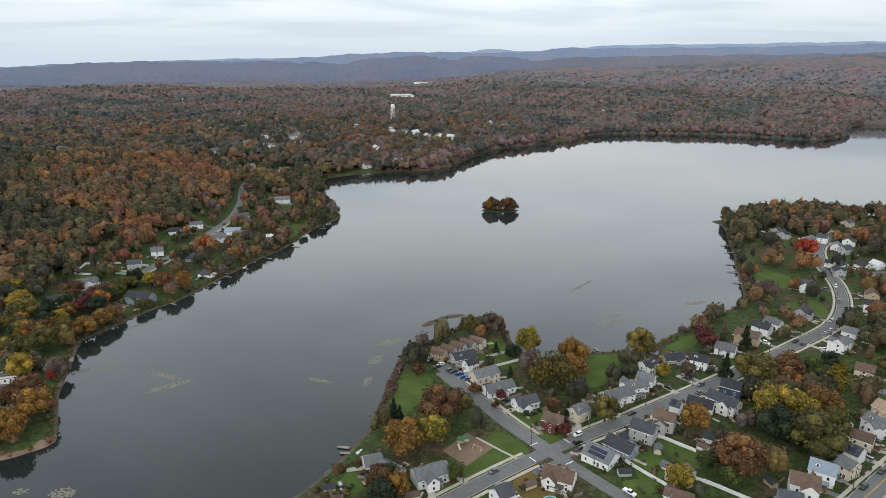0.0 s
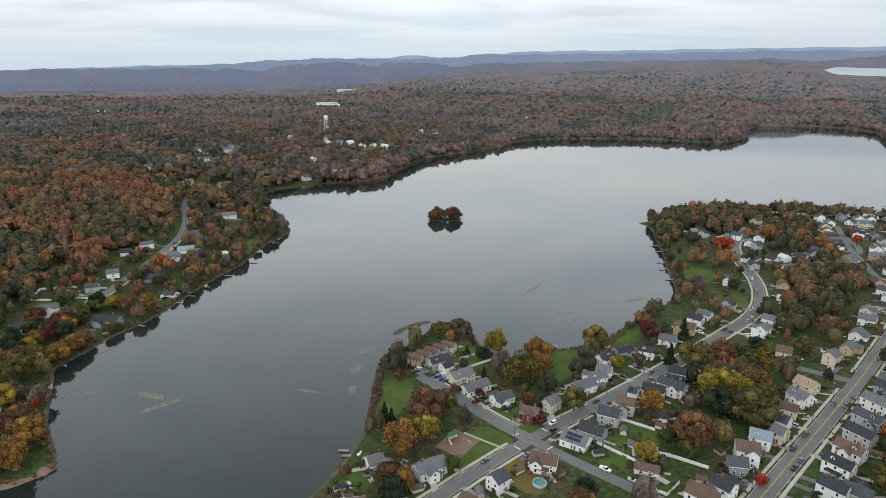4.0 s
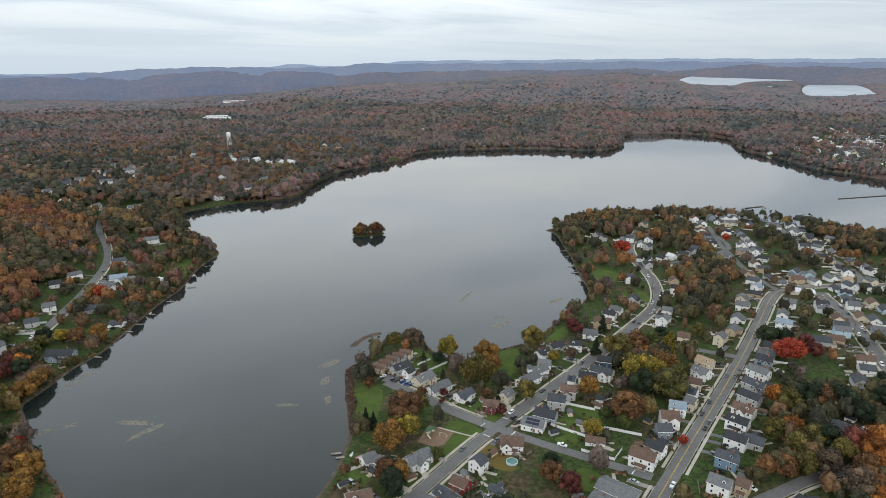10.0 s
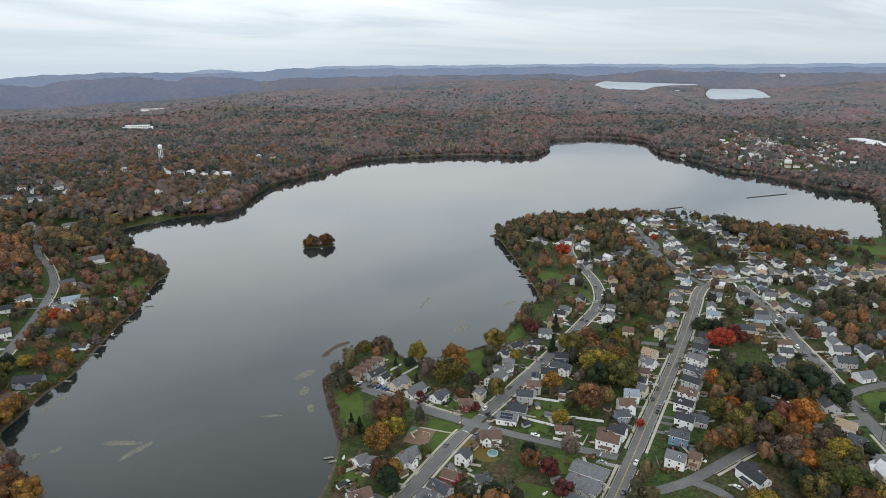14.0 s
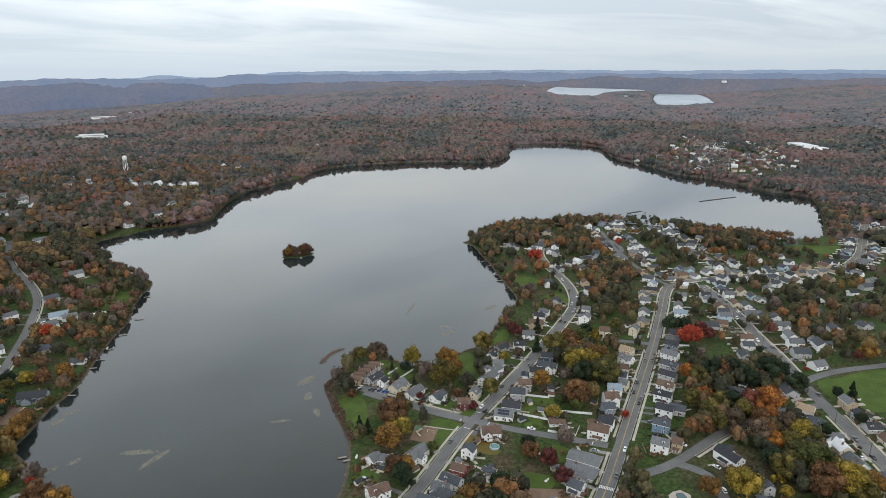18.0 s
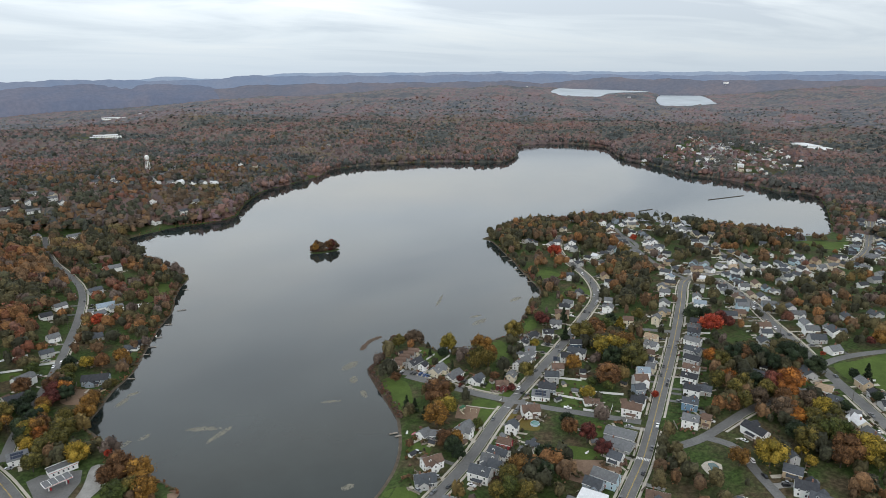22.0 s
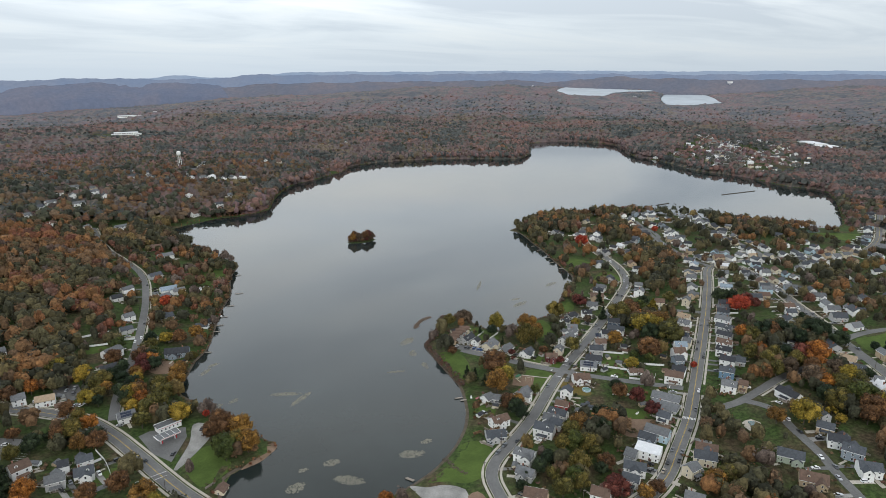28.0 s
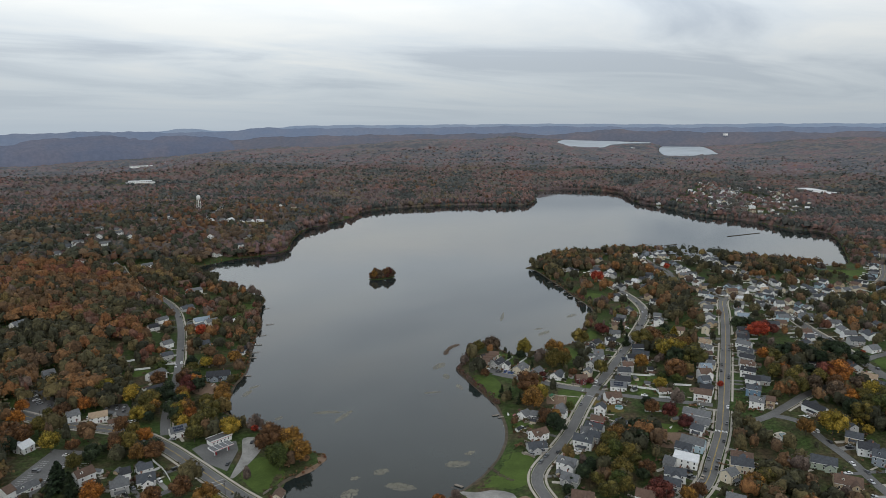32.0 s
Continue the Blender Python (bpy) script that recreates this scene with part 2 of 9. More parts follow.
LEAF = {
    "green": foliage("green_leaves", [(0.0, (0.030, 0.048, 0.014)), (0.5, (0.052, 0.070, 0.018)), (1.0, (0.085, 0.092, 0.024))]),
    "yellow": foliage("yellow_leaves", [(0.0, (0.11, 0.10, 0.018)), (0.5, (0.20, 0.16, 0.026)), (1.0, (0.30, 0.20, 0.03))]),
    "orange": foliage("orange_leaves", [(0.0, (0.13, 0.055, 0.018)), (0.5, (0.22, 0.085, 0.02)), (1.0, (0.30, 0.13, 0.024))]),
    "gold": foliage("golden_brown_leaves", [(0.0, (0.09, 0.055, 0.02)), (0.5, (0.15, 0.085, 0.024)), (1.0, (0.25, 0.14, 0.028))]),
    "red": foliage("red_leaves", [(0.0, (0.16, 0.022, 0.016)), (0.5, (0.27, 0.04, 0.022)), (1.0, (0.33, 0.075, 0.03))]),
    "maroon": foliage("maroon_leaves", [(0.0, (0.05, 0.018, 0.018)), (0.5, (0.09, 0.028, 0.024)), (1.0, (0.13, 0.045, 0.03))]),
    "olive": foliage("olive_leaves", [(0.0, (0.045, 0.050, 0.016)), (0.5, (0.085, 0.080, 0.022)), (1.0, (0.14, 0.11, 0.028))]),
    "dark": foliage("conifer_needles", [(0.0, (0.012, 0.022, 0.012)), (0.5, (0.020, 0.034, 0.017)), (1.0, (0.034, 0.048, 0.022))]),
    "bare": foliage("bare_twigs", [(0.0, (0.06, 0.047, 0.034)), (0.5, (0.09, 0.068, 0.046)), (1.0, (0.13, 0.092, 0.06))]),
    "brown": foliage("brown_leaves", [(0.0, (0.06, 0.036, 0.02)), (0.5, (0.10, 0.055, 0.026)), (1.0, (0.15, 0.08, 0.032))]),
}

# ---- shape of the land ----
EAST_SHORE = [(-163, 150), (-134, 164), (-116, 168), (-98, 175), (-78, 188), (-61, 204), (-49, 221), (-40, 240), (-34, 256), (-32, 272), (-29, 298),
              (-25, 327), (-22, 337), (-8, 348), (9, 370), (23, 388), (36, 379), (41, 362), (42, 344), (51, 331), (62, 326), (90, 335), (121, 340),
              (134, 352), (148, 363), (166, 380), (186, 392), (199, 403), (217, 425), (228, 456), (240, 490), (254, 525), (268, 569), (280, 603), (286, 628), (281, 644)]
NORTH_SHORE = [(300, 652), (380, 680), (470, 670), (560, 630), (610, 560), (640, 490), (690, 440), (746, 420), (800, 447), (830, 465), (900, 510), (970, 558),
               (1035, 620), (1020, 690), (1045, 770), (1055, 850), (1040, 930), (1075, 1020), (1110, 1150), (1118, 1200), (1152, 1275), (1225, 1370), (1285, 1460), (1288, 1560), (1225, 1648)]
FAR_SHORE = [(1090, 1650), (1000, 1572), (930, 1455), (868, 1388), (815, 1345), (750, 1332), (644, 1408), (510, 1438), (420, 1440), (332, 1408), (268, 1322),
             (188, 1250), (116, 1196), (76, 1135), (40, 1060), (22, 1013), (2, 964), (-47, 937), (-88, 935), (-150, 899), (-165, 875)]
WEST_SHORE = [(-152, 800), (-136, 728), (-111, 664), (-124, 624), (-134, 590), (-142, 546), (-157, 510), (-171, 466), (-186, 418), (-200, 395), (-210, 369),
              (-219, 348), (-213, 332), (-203, 305), (-196, 286), (-180, 258), (-173, 243), (-187, 232), (-205, 228), (-214, 212), (-208, 170), (-170, 130)]
LAKE = np.array(EAST_SHORE + NORTH_SHORE + FAR_SHORE + WEST_SHORE, float)


def rounded(points, closed=False, step=4.0):
    """A smooth line through the points (Catmull-Rom), sampled about every step metres."""
    p = [np.array(q, float) for q in points]
    out = []
    count = len(p) if closed else len(p) - 1
    for i in range(count):
        a, b2, c, d = (p[(i - 1) % len(p)] if closed or i else p[0], p[i], p[(i + 1) % len(p)], p[(i + 2) % len(p)] if closed or i + 2 < len(p) else p[-1])
        k = max(1, int(np.linalg.norm(c - b2) / step))
        for j in range(k):
            t = j / k
            out.append(0.5 * (2 * b2 + (c - a) * t + (2 * a - 5 * b2 + 4 * c - d) * t * t + (3 * b2 - a - 3 * c + d) * t ** 3))
    if not closed:
        out.append(p[-1])
    return np.array(out)


LAKE_LINE = rounded(LAKE, True, 12.0)


def gap(px, py, line, closed=False):
    """Distance of each point from a line, and, for a closed one, whether it lies inside."""
    px, py = np.atleast_1d(np.asarray(px, float)), np.atleast_1d(np.asarray(py, float))
    best = np.full(px.shape, 1e9)
    inside = np.zeros(px.shape, bool)
    n_seg = len(line) if closed else len(line) - 1
    for i in range(n_seg):
        a, c = line[i], line[(i + 1) % len(line)]
        ab = c - a
        t = np.clip(((px - a[0]) * ab[0] + (py - a[1]) * ab[1]) / (ab @ ab + 1e-9), 0, 1)
        best = np.minimum(best, (px - a[0] - t * ab[0]) ** 2 + (py - a[1] - t * ab[1]) ** 2)
        if closed and a[1] != c[1]:
            inside ^= ((a[1] > py) != (c[1] > py)) & (px < a[0] + (py - a[1]) / (c[1] - a[1]) * ab[0])
    return np.sqrt(best), inside


def swell(x, y, cx, cy, h, sx, sy):
    return h * np.exp(-((x - cx) / sx) ** 2 / 2 - ((y - cy) / sy) ** 2 / 2)


def step01(v, a, c):
    t = np.clip((v - a) / (c - a), 0, 1)
    return t * t * (3 - 2 * t)


# the far upper lake: two basins, each an outline of (direction, distance) and a sheet of water that rises gently away
UPPER_LAKES = [
    ([(38.6, 4050), (39.4, 4000), (40.5, 3965), (41.5, 3925), (42.2, 3920), (42.7, 4000), (43.2, 4150), (44.5, 4255), (45.6, 4285), (46.3, 4310), (46.5, 4335), (46.2, 4355), (44.0, 4420),
      (42.6, 4560), (41.0, 4600), (39.5, 4590), (38.7, 4450), (38.3, 4200)], 3900, 105.0, 0.060),
    ([(47.5, 3790), (48.0, 3715), (49.5, 3715), (50.6, 3790), (51.9, 3880), (51.7, 3990), (51.3, 4220), (50.5, 4440), (49.0, 4480), (47.6, 4440), (47.2, 4100)], 3700, 68.0, 0.050),
]
FAR_EYE = (-163.0, -85.0)


def polar(x, y):
    return np.degrees(np.arctan2(x - FAR_EYE[0], y - FAR_EYE[1])), np.hypot(x - FAR_EYE[0], y - FAR_EYE[1])


def from_polar(a, far):
    return FAR_EYE[0] + far * math.sin(radians(a)), FAR_EYE[1] + far * math.cos(radians(a))


UPPER_LINES = [rounded([from_polar(a, far) for a, far in rim], True, 25.0) for rim, r0, level, slope in UPPER_LAKES]
# mean height of the far land: rings of distance, by direction
FAR_DIRS = (-60, -32, -18, -8, -3, 2, 6, 10, 15, 20, 25, 30, 34.5, 37.5, 40, 43, 48, 53, 58, 64, 75, 95)
FAR_RINGS = (
    (1700, (30, 40, 38, 30, 24, 20, 18, 18, 18, 16, 14, 12, 12, 12, 12, 12, 12, 12, 14, 20, 30, 30)),
    (2250, (34, 44, 46, 46, 48, 46, 42, 38, 32, 32, 30, 28, 28, 28, 30, 30, 26, 24, 24, 30, 40, 40)),
    (2950, (10, 10, 16, 22, 26, 40, 66, 74, 76, 70, 62, 58, 60, 66, 64, 50, 38, 36, 42, 56, 70, 70)),
    (3600, (-10, -10, 0, 4, 6, 20, 70, 92, 98, 100, 116, 132, 150, 142, 104, 78, 52, 66, 84, 96, 100, 100)),
    (4100, (-10, -15, -15, -12, -8, 5, 30, 62, 84, 98, 118, 128, 136, 132, 120, 112, 88, 108, 124, 132, 130, 130)),
    (4700, (0, 0, 0, 0, 5, 20, 40, 60, 80, 100, 120, 130, 140, 145, 150, 152, 120, 140, 150, 160, 160, 160)),
)


def far_land(a, far):
    rows = [np.interp(a, FAR_DIRS, h) for q, h in FAR_RINGS]
    z = rows[0]
    for (q0, h0), (q1, h1), lo_, hi_ in zip(FAR_RINGS, FAR_RINGS[1:], rows, rows[1:]):
        t = step01(far, q0, q1)
        z = np.where(far > q0, lo_ * (1 - t) + hi_ * t, z)
    return z


def hills(x, y):
    """The rise of the land away from the lake."""
    z = swell(x, y, 350, 110, 22, 150, 105) + swell(x, y, 330, 300, 7, 60, 60)
    z = z + swell(x, y, -640, 640, 34, 240, 300) + swell(x, y, -120, 1250, 32, 330, 230) + swell(x, y, 330, 1700, 14, 420, 220) + swell(x, y, -1100, 1500, 26, 450, 500)
    a, far = polar(x, y)
    z = z * (1 - step01(far, 1450, 2100)) + far_land(a, far) * step01(far, 1350, 2000)
    roll = np.zeros(np.shape(x))
    for k, (wave, amp) in enumerate(((520.0, 13.0), (260.0, 9.0), (140.0, 5.5), (75.0, 2.5))):
        roll = roll + amp * np.sin(x / wave * 1.9 + 1.3 * k + np.sin(y / wave + k)) * np.cos(y / wave * 1.6 + 2.1 * k + 0.8 * np.sin(x / wave * 0.7))
    z = z + roll * step01(np.hypot(x, y - 500), 900, 1700) * (1 - 0.45 * step01(far, 3500, 3900))
    # the upper lake's basins lie in hollows of their own
    sel = (a > 33) & (a < 57) & (far > 3100) & (far < 4900)
    if sel.any():
        near_d, in_any, total, weight = np.full(int(sel.sum()), 1e9), np.zeros(int(sel.sum()), bool), 0.0, 0.0
        for line, (rim, r0, level, slope) in zip(UPPER_LINES, UPPER_LAKES):
            d, inside = gap(x[sel], y[sel], line, True)
            d = np.where(inside, 0, d)
            w = 1 / (d + 12) ** 2
            total, weight = total + w * (level + (far[sel] - r0) * slope), weight + w
            near_d, in_any = np.minimum(near_d, d), in_any | inside
        sheet = total / weight
        bank = sheet - 11 + near_d * 0.03
        z[sel] = np.where(in_any, sheet - 12, z[sel] + (bank - z[sel]) * (1 - step01(near_d, 120, 520)))
    return z


def shape_of_land(x, y):
    """Height of the ground; below zero under the lake."""
    x, y = np.atleast_1d(np.asarray(x, float)), np.atleast_1d(np.asarray(y, float))
    d, inside = gap(x, y, LAKE_LINE, True)
    d = np.where(inside, -d, d)
    isle = (1 - np.sqrt(((x - 64) / 21) ** 2 + ((y - 691) / 9) ** 2)) * 9
    d = np.maximum(d, isle)
    dry = np.minimum(d * 0.22, 1.3) + 0.006 * np.clip(d - 6, 0, 150) + hills(x, y) * step01(d, 8, 170)
    return np.where(d > 0, dry, np.maximum(d * 0.2, -4.0))


# ---- mesh helpers ----
def mesh_from(name, verts, faces, mats, slots=None, smooth=False):
    me = bpy.data.meshes.new(name)
    me.from_pydata([tuple(map(float, v)) for v in verts], [], faces)
    for m in mats if isinstance(mats, (list, tuple)) else [mats]:
        me.materials.append(m)
    if slots is not None:
        me.polygons.foreach_set("material_index", np.asarray(slots, np.int32))
    if smooth:
        me.polygons.foreach_set("use_smooth", np.ones(len(me.polygons), bool))
    me.update()
    return me


def hang(name, me, parent=None, label="", m=None):
    ob = new(name, me)
    if parent:
        ob.parent = parent
    if m is not None:
        ob.matrix_basis = m
    if label:
        ob["label"] = label
    return ob


class Shape:
    """Collects the faces of one mesh."""

    def __init__(self):
        self.v, self.f, self.s = [], [], []

    def face(self, pts, slot=0):
        k = len(self.v)
        self.v.extend(pts)
        self.f.append(tuple(range(k, k + len(pts))))
        self.s.append(slot)

    def box(self, x0, y0, z0, x1, y1, z1, slot=0):
        k = len(self.v)
        self.v += [(x0, y0, z0), (x1, y0, z0), (x1, y1, z0), (x0, y1, z0), (x0, y0, z1), (x1, y0, z1), (x1, y1, z1), (x0, y1, z1)]
        for q in ((3, 2, 1, 0), (4, 5, 6, 7), (0, 1, 5, 4), (1, 2, 6, 5), (2, 3, 7, 6), (3, 0, 4, 7)):
            self.f.append(tuple(k + i for i in q))
            self.s.append(slot)
        return self

    def prism(self, outline, y0, y1, slot=0):
        """A closed (x, z) outline, counter-clockwise seen from -y, drawn out from y0 to y1."""
        k, n = len(self.v), len(outline)
        self.v += [(x, y0, z) for x, z in outline] + [(x, y1, z) for x, z in outline]
        self.f.append(tuple(range(k, k + n)))
        self.f.append(tuple(range(k + 2 * n - 1, k + n - 1, -1)))
        self.s += [slot, slot]
        for i in range(n):
            j = (i + 1) % n
            self.f.append((k + j, k + i, k + n + i, k + n + j))
            self.s.append(slot)
        return self

    def tube(self, x, y, z0, z1, r0, r1, n=8, slot=0):
        k = len(self.v)
        for z, r in ((z0, r0), (z1, r1)):
            self.v += [(x + r * math.cos(2 * math.pi * i / n), y + r * math.sin(2 * math.pi * i / n), z) for i in range(n)]
        for i in range(n):
            j = (i + 1) % n
            self.f.append((k + i, k + j, k + n + j, k + n + i))
            self.s.append(slot)
        self.f.append(tuple(range(k + n, k + 2 * n)))
        self.f.append(tuple(range(k + n - 1, k - 1, -1)))
        self.s += [slot, slot]
        return self

    def limb(self, a, b, r0, r1, n=6, slot=0):
        a, b = Vector(a), Vector(b)
        q = (b - a).to_track_quat("Z", "Y").to_matrix()
        k = len(self.v)
        for c, r in ((a, r0), (b, r1)):
            self.v += [tuple(c + q @ Vector((r * math.cos(2 * math.pi * i / n), r * math.sin(2 * math.pi * i / n), 0))) for i in range(n)]
        for i in range(n):
            j = (i + 1) % n
            self.f.append((k + i, k + j, k + n + j, k + n + i))
            self.s.append(slot)
        self.f.append(tuple(range(k + n, k + 2 * n)))
        self.s.append(slot)
        return self

    def mesh(self, name, mats, smooth=False):
        return mesh_from(name, self.v, self.f, mats, self.s, smooth)


# ---- ground ----
def graded(lo, hi, near_lo, near_hi, step, grow):
    mid_part = list(np.arange(near_lo, near_hi + step, step))
    left, s = [near_lo], step
    while left[-1] > lo:
        s = min(s * grow, 95)
        left.append(left[-1] - s)
    right, s = [mid_part[-1]], step
    while right[-1] < hi:
        s = min(s * grow, 95)
        right.append(right[-1] + s)
    return np.array(left[:0:-1] + mid_part + right[1:])


GX, GY = graded(-4900, 4900, -420, 760, 5.0, 1.05), graded(-1500, 4900, -60, 720, 5.0, 1.05)
mx, my = np.meshgrid(GX, GY)
mz = shape_of_land(mx.ravel(), my.ravel())
nx, ny = len(GX), len(GY)
ii = (np.arange(ny - 1)[:, None] * nx + np.arange(nx - 1)[None, :]).ravel()
quads = np.stack([ii, ii + 1, ii + nx + 1, ii + nx], 1)
MZ = mz.reshape(ny, nx)


def land(x, y):
    """Height of the ground sheet at each point."""
    x, y = np.atleast_1d(np.asarray(x, float)), np.atleast_1d(np.asarray(y, float))
    i, j = np.clip(np.searchsorted(GX, x) - 1, 0, nx - 2), np.clip(np.searchsorted(GY, y) - 1, 0, ny - 2)
    u, w = (x - GX[i]) / (GX[i + 1] - GX[i]), (y - GY[j]) / (GY[j + 1] - GY[j])
    return (MZ[j, i] * (1 - u) + MZ[j, i + 1] * u) * (1 - w) + (MZ[j + 1, i] * (1 - u) + MZ[j + 1, i + 1] * u) * w


def ground_z(x, y):
    return float(land(x, y)[0])


gme = bpy.data.meshes.new("ground")
gme.from_pydata(np.stack([mx.ravel(), my.ravel(), mz], 1).tolist(), [], quads.tolist())
gme.materials.append(M_GROUND)
gme.polygons.foreach_set("use_smooth", np.ones(len(gme.polygons), bool))
tagged(new("ground", gme), "rolling ground of turf, soil and fallen leaves round a lake", "ground", kind="structure")

lake_me = mesh_from("lake", [(-700, -700, 0), (1500, -700, 0), (1500, 1800, 0), (-700, 1800, 0)], [(0, 1, 2, 3)], M_WATER)
tagged(new("water_lake", lake_me), "calm dark grey lake mirroring the cloudy sky", "lake", kind="structure")
for line, (rim, r0, level, slope) in zip(UPPER_LINES, UPPER_LAKES):
    top = [(q[0], q[1], level + (math.hypot(q[0] - FAR_EYE[0], q[1] - FAR_EYE[1]) - r0) * slope + 1.5) for q in line]
    bm = bmesh.new()
    ring = [bm.verts.new(q) for q in top]
    low = [bm.verts.new((q[0], q[1], q[2] - 4)) for q in top]
    bm.faces.new(ring)
    for i in range(len(ring)):
        bm.faces.new((ring[i], ring[i - 1], low[i - 1], low[i]))
    bmesh.ops.triangulate(bm, faces=bm.faces[:])
    bmesh.ops.recalc_face_normals(bm, faces=bm.faces[:])
    if sum(fc.normal.z for fc in bm.faces) < 0:
        bmesh.ops.reverse_faces(bm, faces=bm.faces[:])
    ume = bpy.data.meshes.new("upper_lake")
    bm.to_mesh(ume)
    bm.free()
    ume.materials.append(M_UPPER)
    tagged(new("water_upper_lake", ume), "far lake between wooded hills, coloured pale like the reflected sky", "lake", kind="structure")


# ---- roads ----
def offset_line(line, d):
    t = np.gradient(line, axis=0)
    t /= np.linalg.norm(t, axis=1)[:, None] + 1e-9
    return line + np.stack([-t[:, 1], t[:, 0]], 1) * d


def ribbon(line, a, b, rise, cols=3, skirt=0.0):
    """A strip along a line between offsets a and b, laid on the land; skirt: depth of its upright edges."""
    rows = [offset_line(line, a + (b - a) * k / cols) for k in range(cols + 1)]
    p = np.stack(rows, 1).reshape(-1, 2)
    z = land(p[:, 0], p[:, 1]) + rise
    v = np.column_stack([p, z]).tolist()
    w, n = cols + 1, len(line)
    f = [(i * w + k, i * w + k + 1, (i + 1) * w + k + 1, (i + 1) * w + k) for i in range(n - 1) for k in range(cols)]
    if b > a:
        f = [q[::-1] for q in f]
    if skirt:
        base = len(v)
        for i in range(n):
            for k in (0, cols):
                x, y, zz = v[i * w + k]
                v.append((x, y, zz - skirt))
        for i in range(n - 1):
            f.append((i * w, (i + 1) * w, base + 2 * (i + 1), base + 2 * i))
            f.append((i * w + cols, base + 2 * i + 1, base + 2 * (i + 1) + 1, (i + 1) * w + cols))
    return v, f


ROADS = {
    "lake_street": ([(-86, 97), (-84, 117), (-80, 135), (-75, 150), (-64, 162), (-38, 177), (-14, 192), (34, 227), (98, 267), (152, 302), (208, 340), (246, 368), (272, 399), (294, 440), (314, 496), (340, 545), (390, 600)], 6.9),
    "main_street": ([(-140, 90), (-110, 93), (-86, 93), (-68, 92), (-53, 91), (-32, 90), (-8, 93), (14, 101), (31, 111), (48, 121), (71, 135), (102, 157), (143, 187), (192, 223), (248, 265), (304, 309), (345, 342), (372, 358), (405, 364), (464, 354), (522, 335), (579, 320), (625, 317), (697, 339), (790, 385), (900, 440)], 8.0),
    "rail_street": ([(404, 346), (352, 273), (310, 218), (282, 178), (253, 138), (228, 96), (205, 55), (180, 5), (165, -40)], 7.8),
    "park_street": ([(46, 235), (31, 256), (20, 275), (9, 292), (-1, 308)], 7.6),
    "mill_lane": ([(-370, 236), (-344, 232), (-322, 232), (-298, 237), (-281, 242), (-266, 247)], 4.2),
    "short_street": ([(46, 235), (61, 214), (77, 193), (99, 164)], 6.2),
    "side_street": ([(202, 306), (211, 292), (222, 277), (234, 256)], 6.0),
    "court_street": ([(98, 132), (116, 130), (141, 132), (168, 134), (205, 130), (238, 118)], 6.5),
    "hill_street": ([(119, 128), (124, 112), (114, 91), (104, 68), (92, 48), (78, 20)], 6.0),
    "field_street": ([(257, 142), (275, 141), (295, 136), (330, 123), (400, 100)], 6.5),
    "shore_road": ([(-262, 322), (-258, 356), (-246, 410), (-239, 445), (-231, 494), (-222, 564), (-219, 633), (-229, 695), (-247, 761), (-256, 819), (-262, 900)], 6.5),
    "west_road": ([(-480, 440), (-400, 405), (-360, 390), (-329, 366), (-297, 346), (-278, 329), (-264, 303), (-253, 275), (-241, 243), (-230, 216), (-212, 180), (-185, 130), (-170, 90), (-160, 20)], 9.0),
    "ridge_street": ([(330, 470), (380, 480), (440, 500), (470, 560)], 6.0),
    "upper_street": ([(372, 362), (395, 422), (420, 472), (440, 512), (467, 555), (492, 596)], 6.0),
    "far_street": ([(464, 356), (490, 378), (507, 410), (522, 450), (540, 488), (561, 533), (578, 570)], 6.0),
}
LINES = {}
for road_name, (pts, width) in ROADS.items():
    line = rounded(pts, False, 4.0)
    LINES[road_name] = (line, width)
    v, f = ribbon(line, -width / 2, width / 2, 0.16 if road_name in ("main_street", "lake_street", "west_road") else 0.13)
    tagged(new("road", mesh_from(road_name, v, f, M_ASPHALT)), "worn grey asphalt street with patched surface", "road", kind="structure")


def near_road(x, y):
    return min(float(np.hypot(ln[:, 0] - x, ln[:, 1] - y).min()) - w / 2 for ln, w in LINES.values())


# ---- trees ----
def dome(rings, around, deep=2.25):
    """Unit crown: a closed uneven dome of a few rings, narrower below."""
    v, f = [(0.0, 0.0, 1.0)], []
    for i in range(rings):
        t = (i + 1) / rings
        ang = t * deep
        for k in range(around):
            a = 2 * math.pi * (k + 0.5 * (i % 2)) / around
            v.append((math.sin(ang) * math.cos(a), math.sin(ang) * math.sin(a), math.cos(ang)))
    for k in range(around):
        f.append((0, 1 + k, 1 + (k + 1) % around))
    for i in range(rings - 1):
        o, q = 1 + i * around, 1 + (i + 1) * around
        for k in range(around):
            j = (k + 1) % around
            if i % 2 == 0:
                f += [(o + k, q + k, o + j), (o + j, q + k, q + j)]
            else:
                f += [(o + k, q + k, q + j), (o + k, q + j, o + j)]
    return np.array(v), np.array(f)


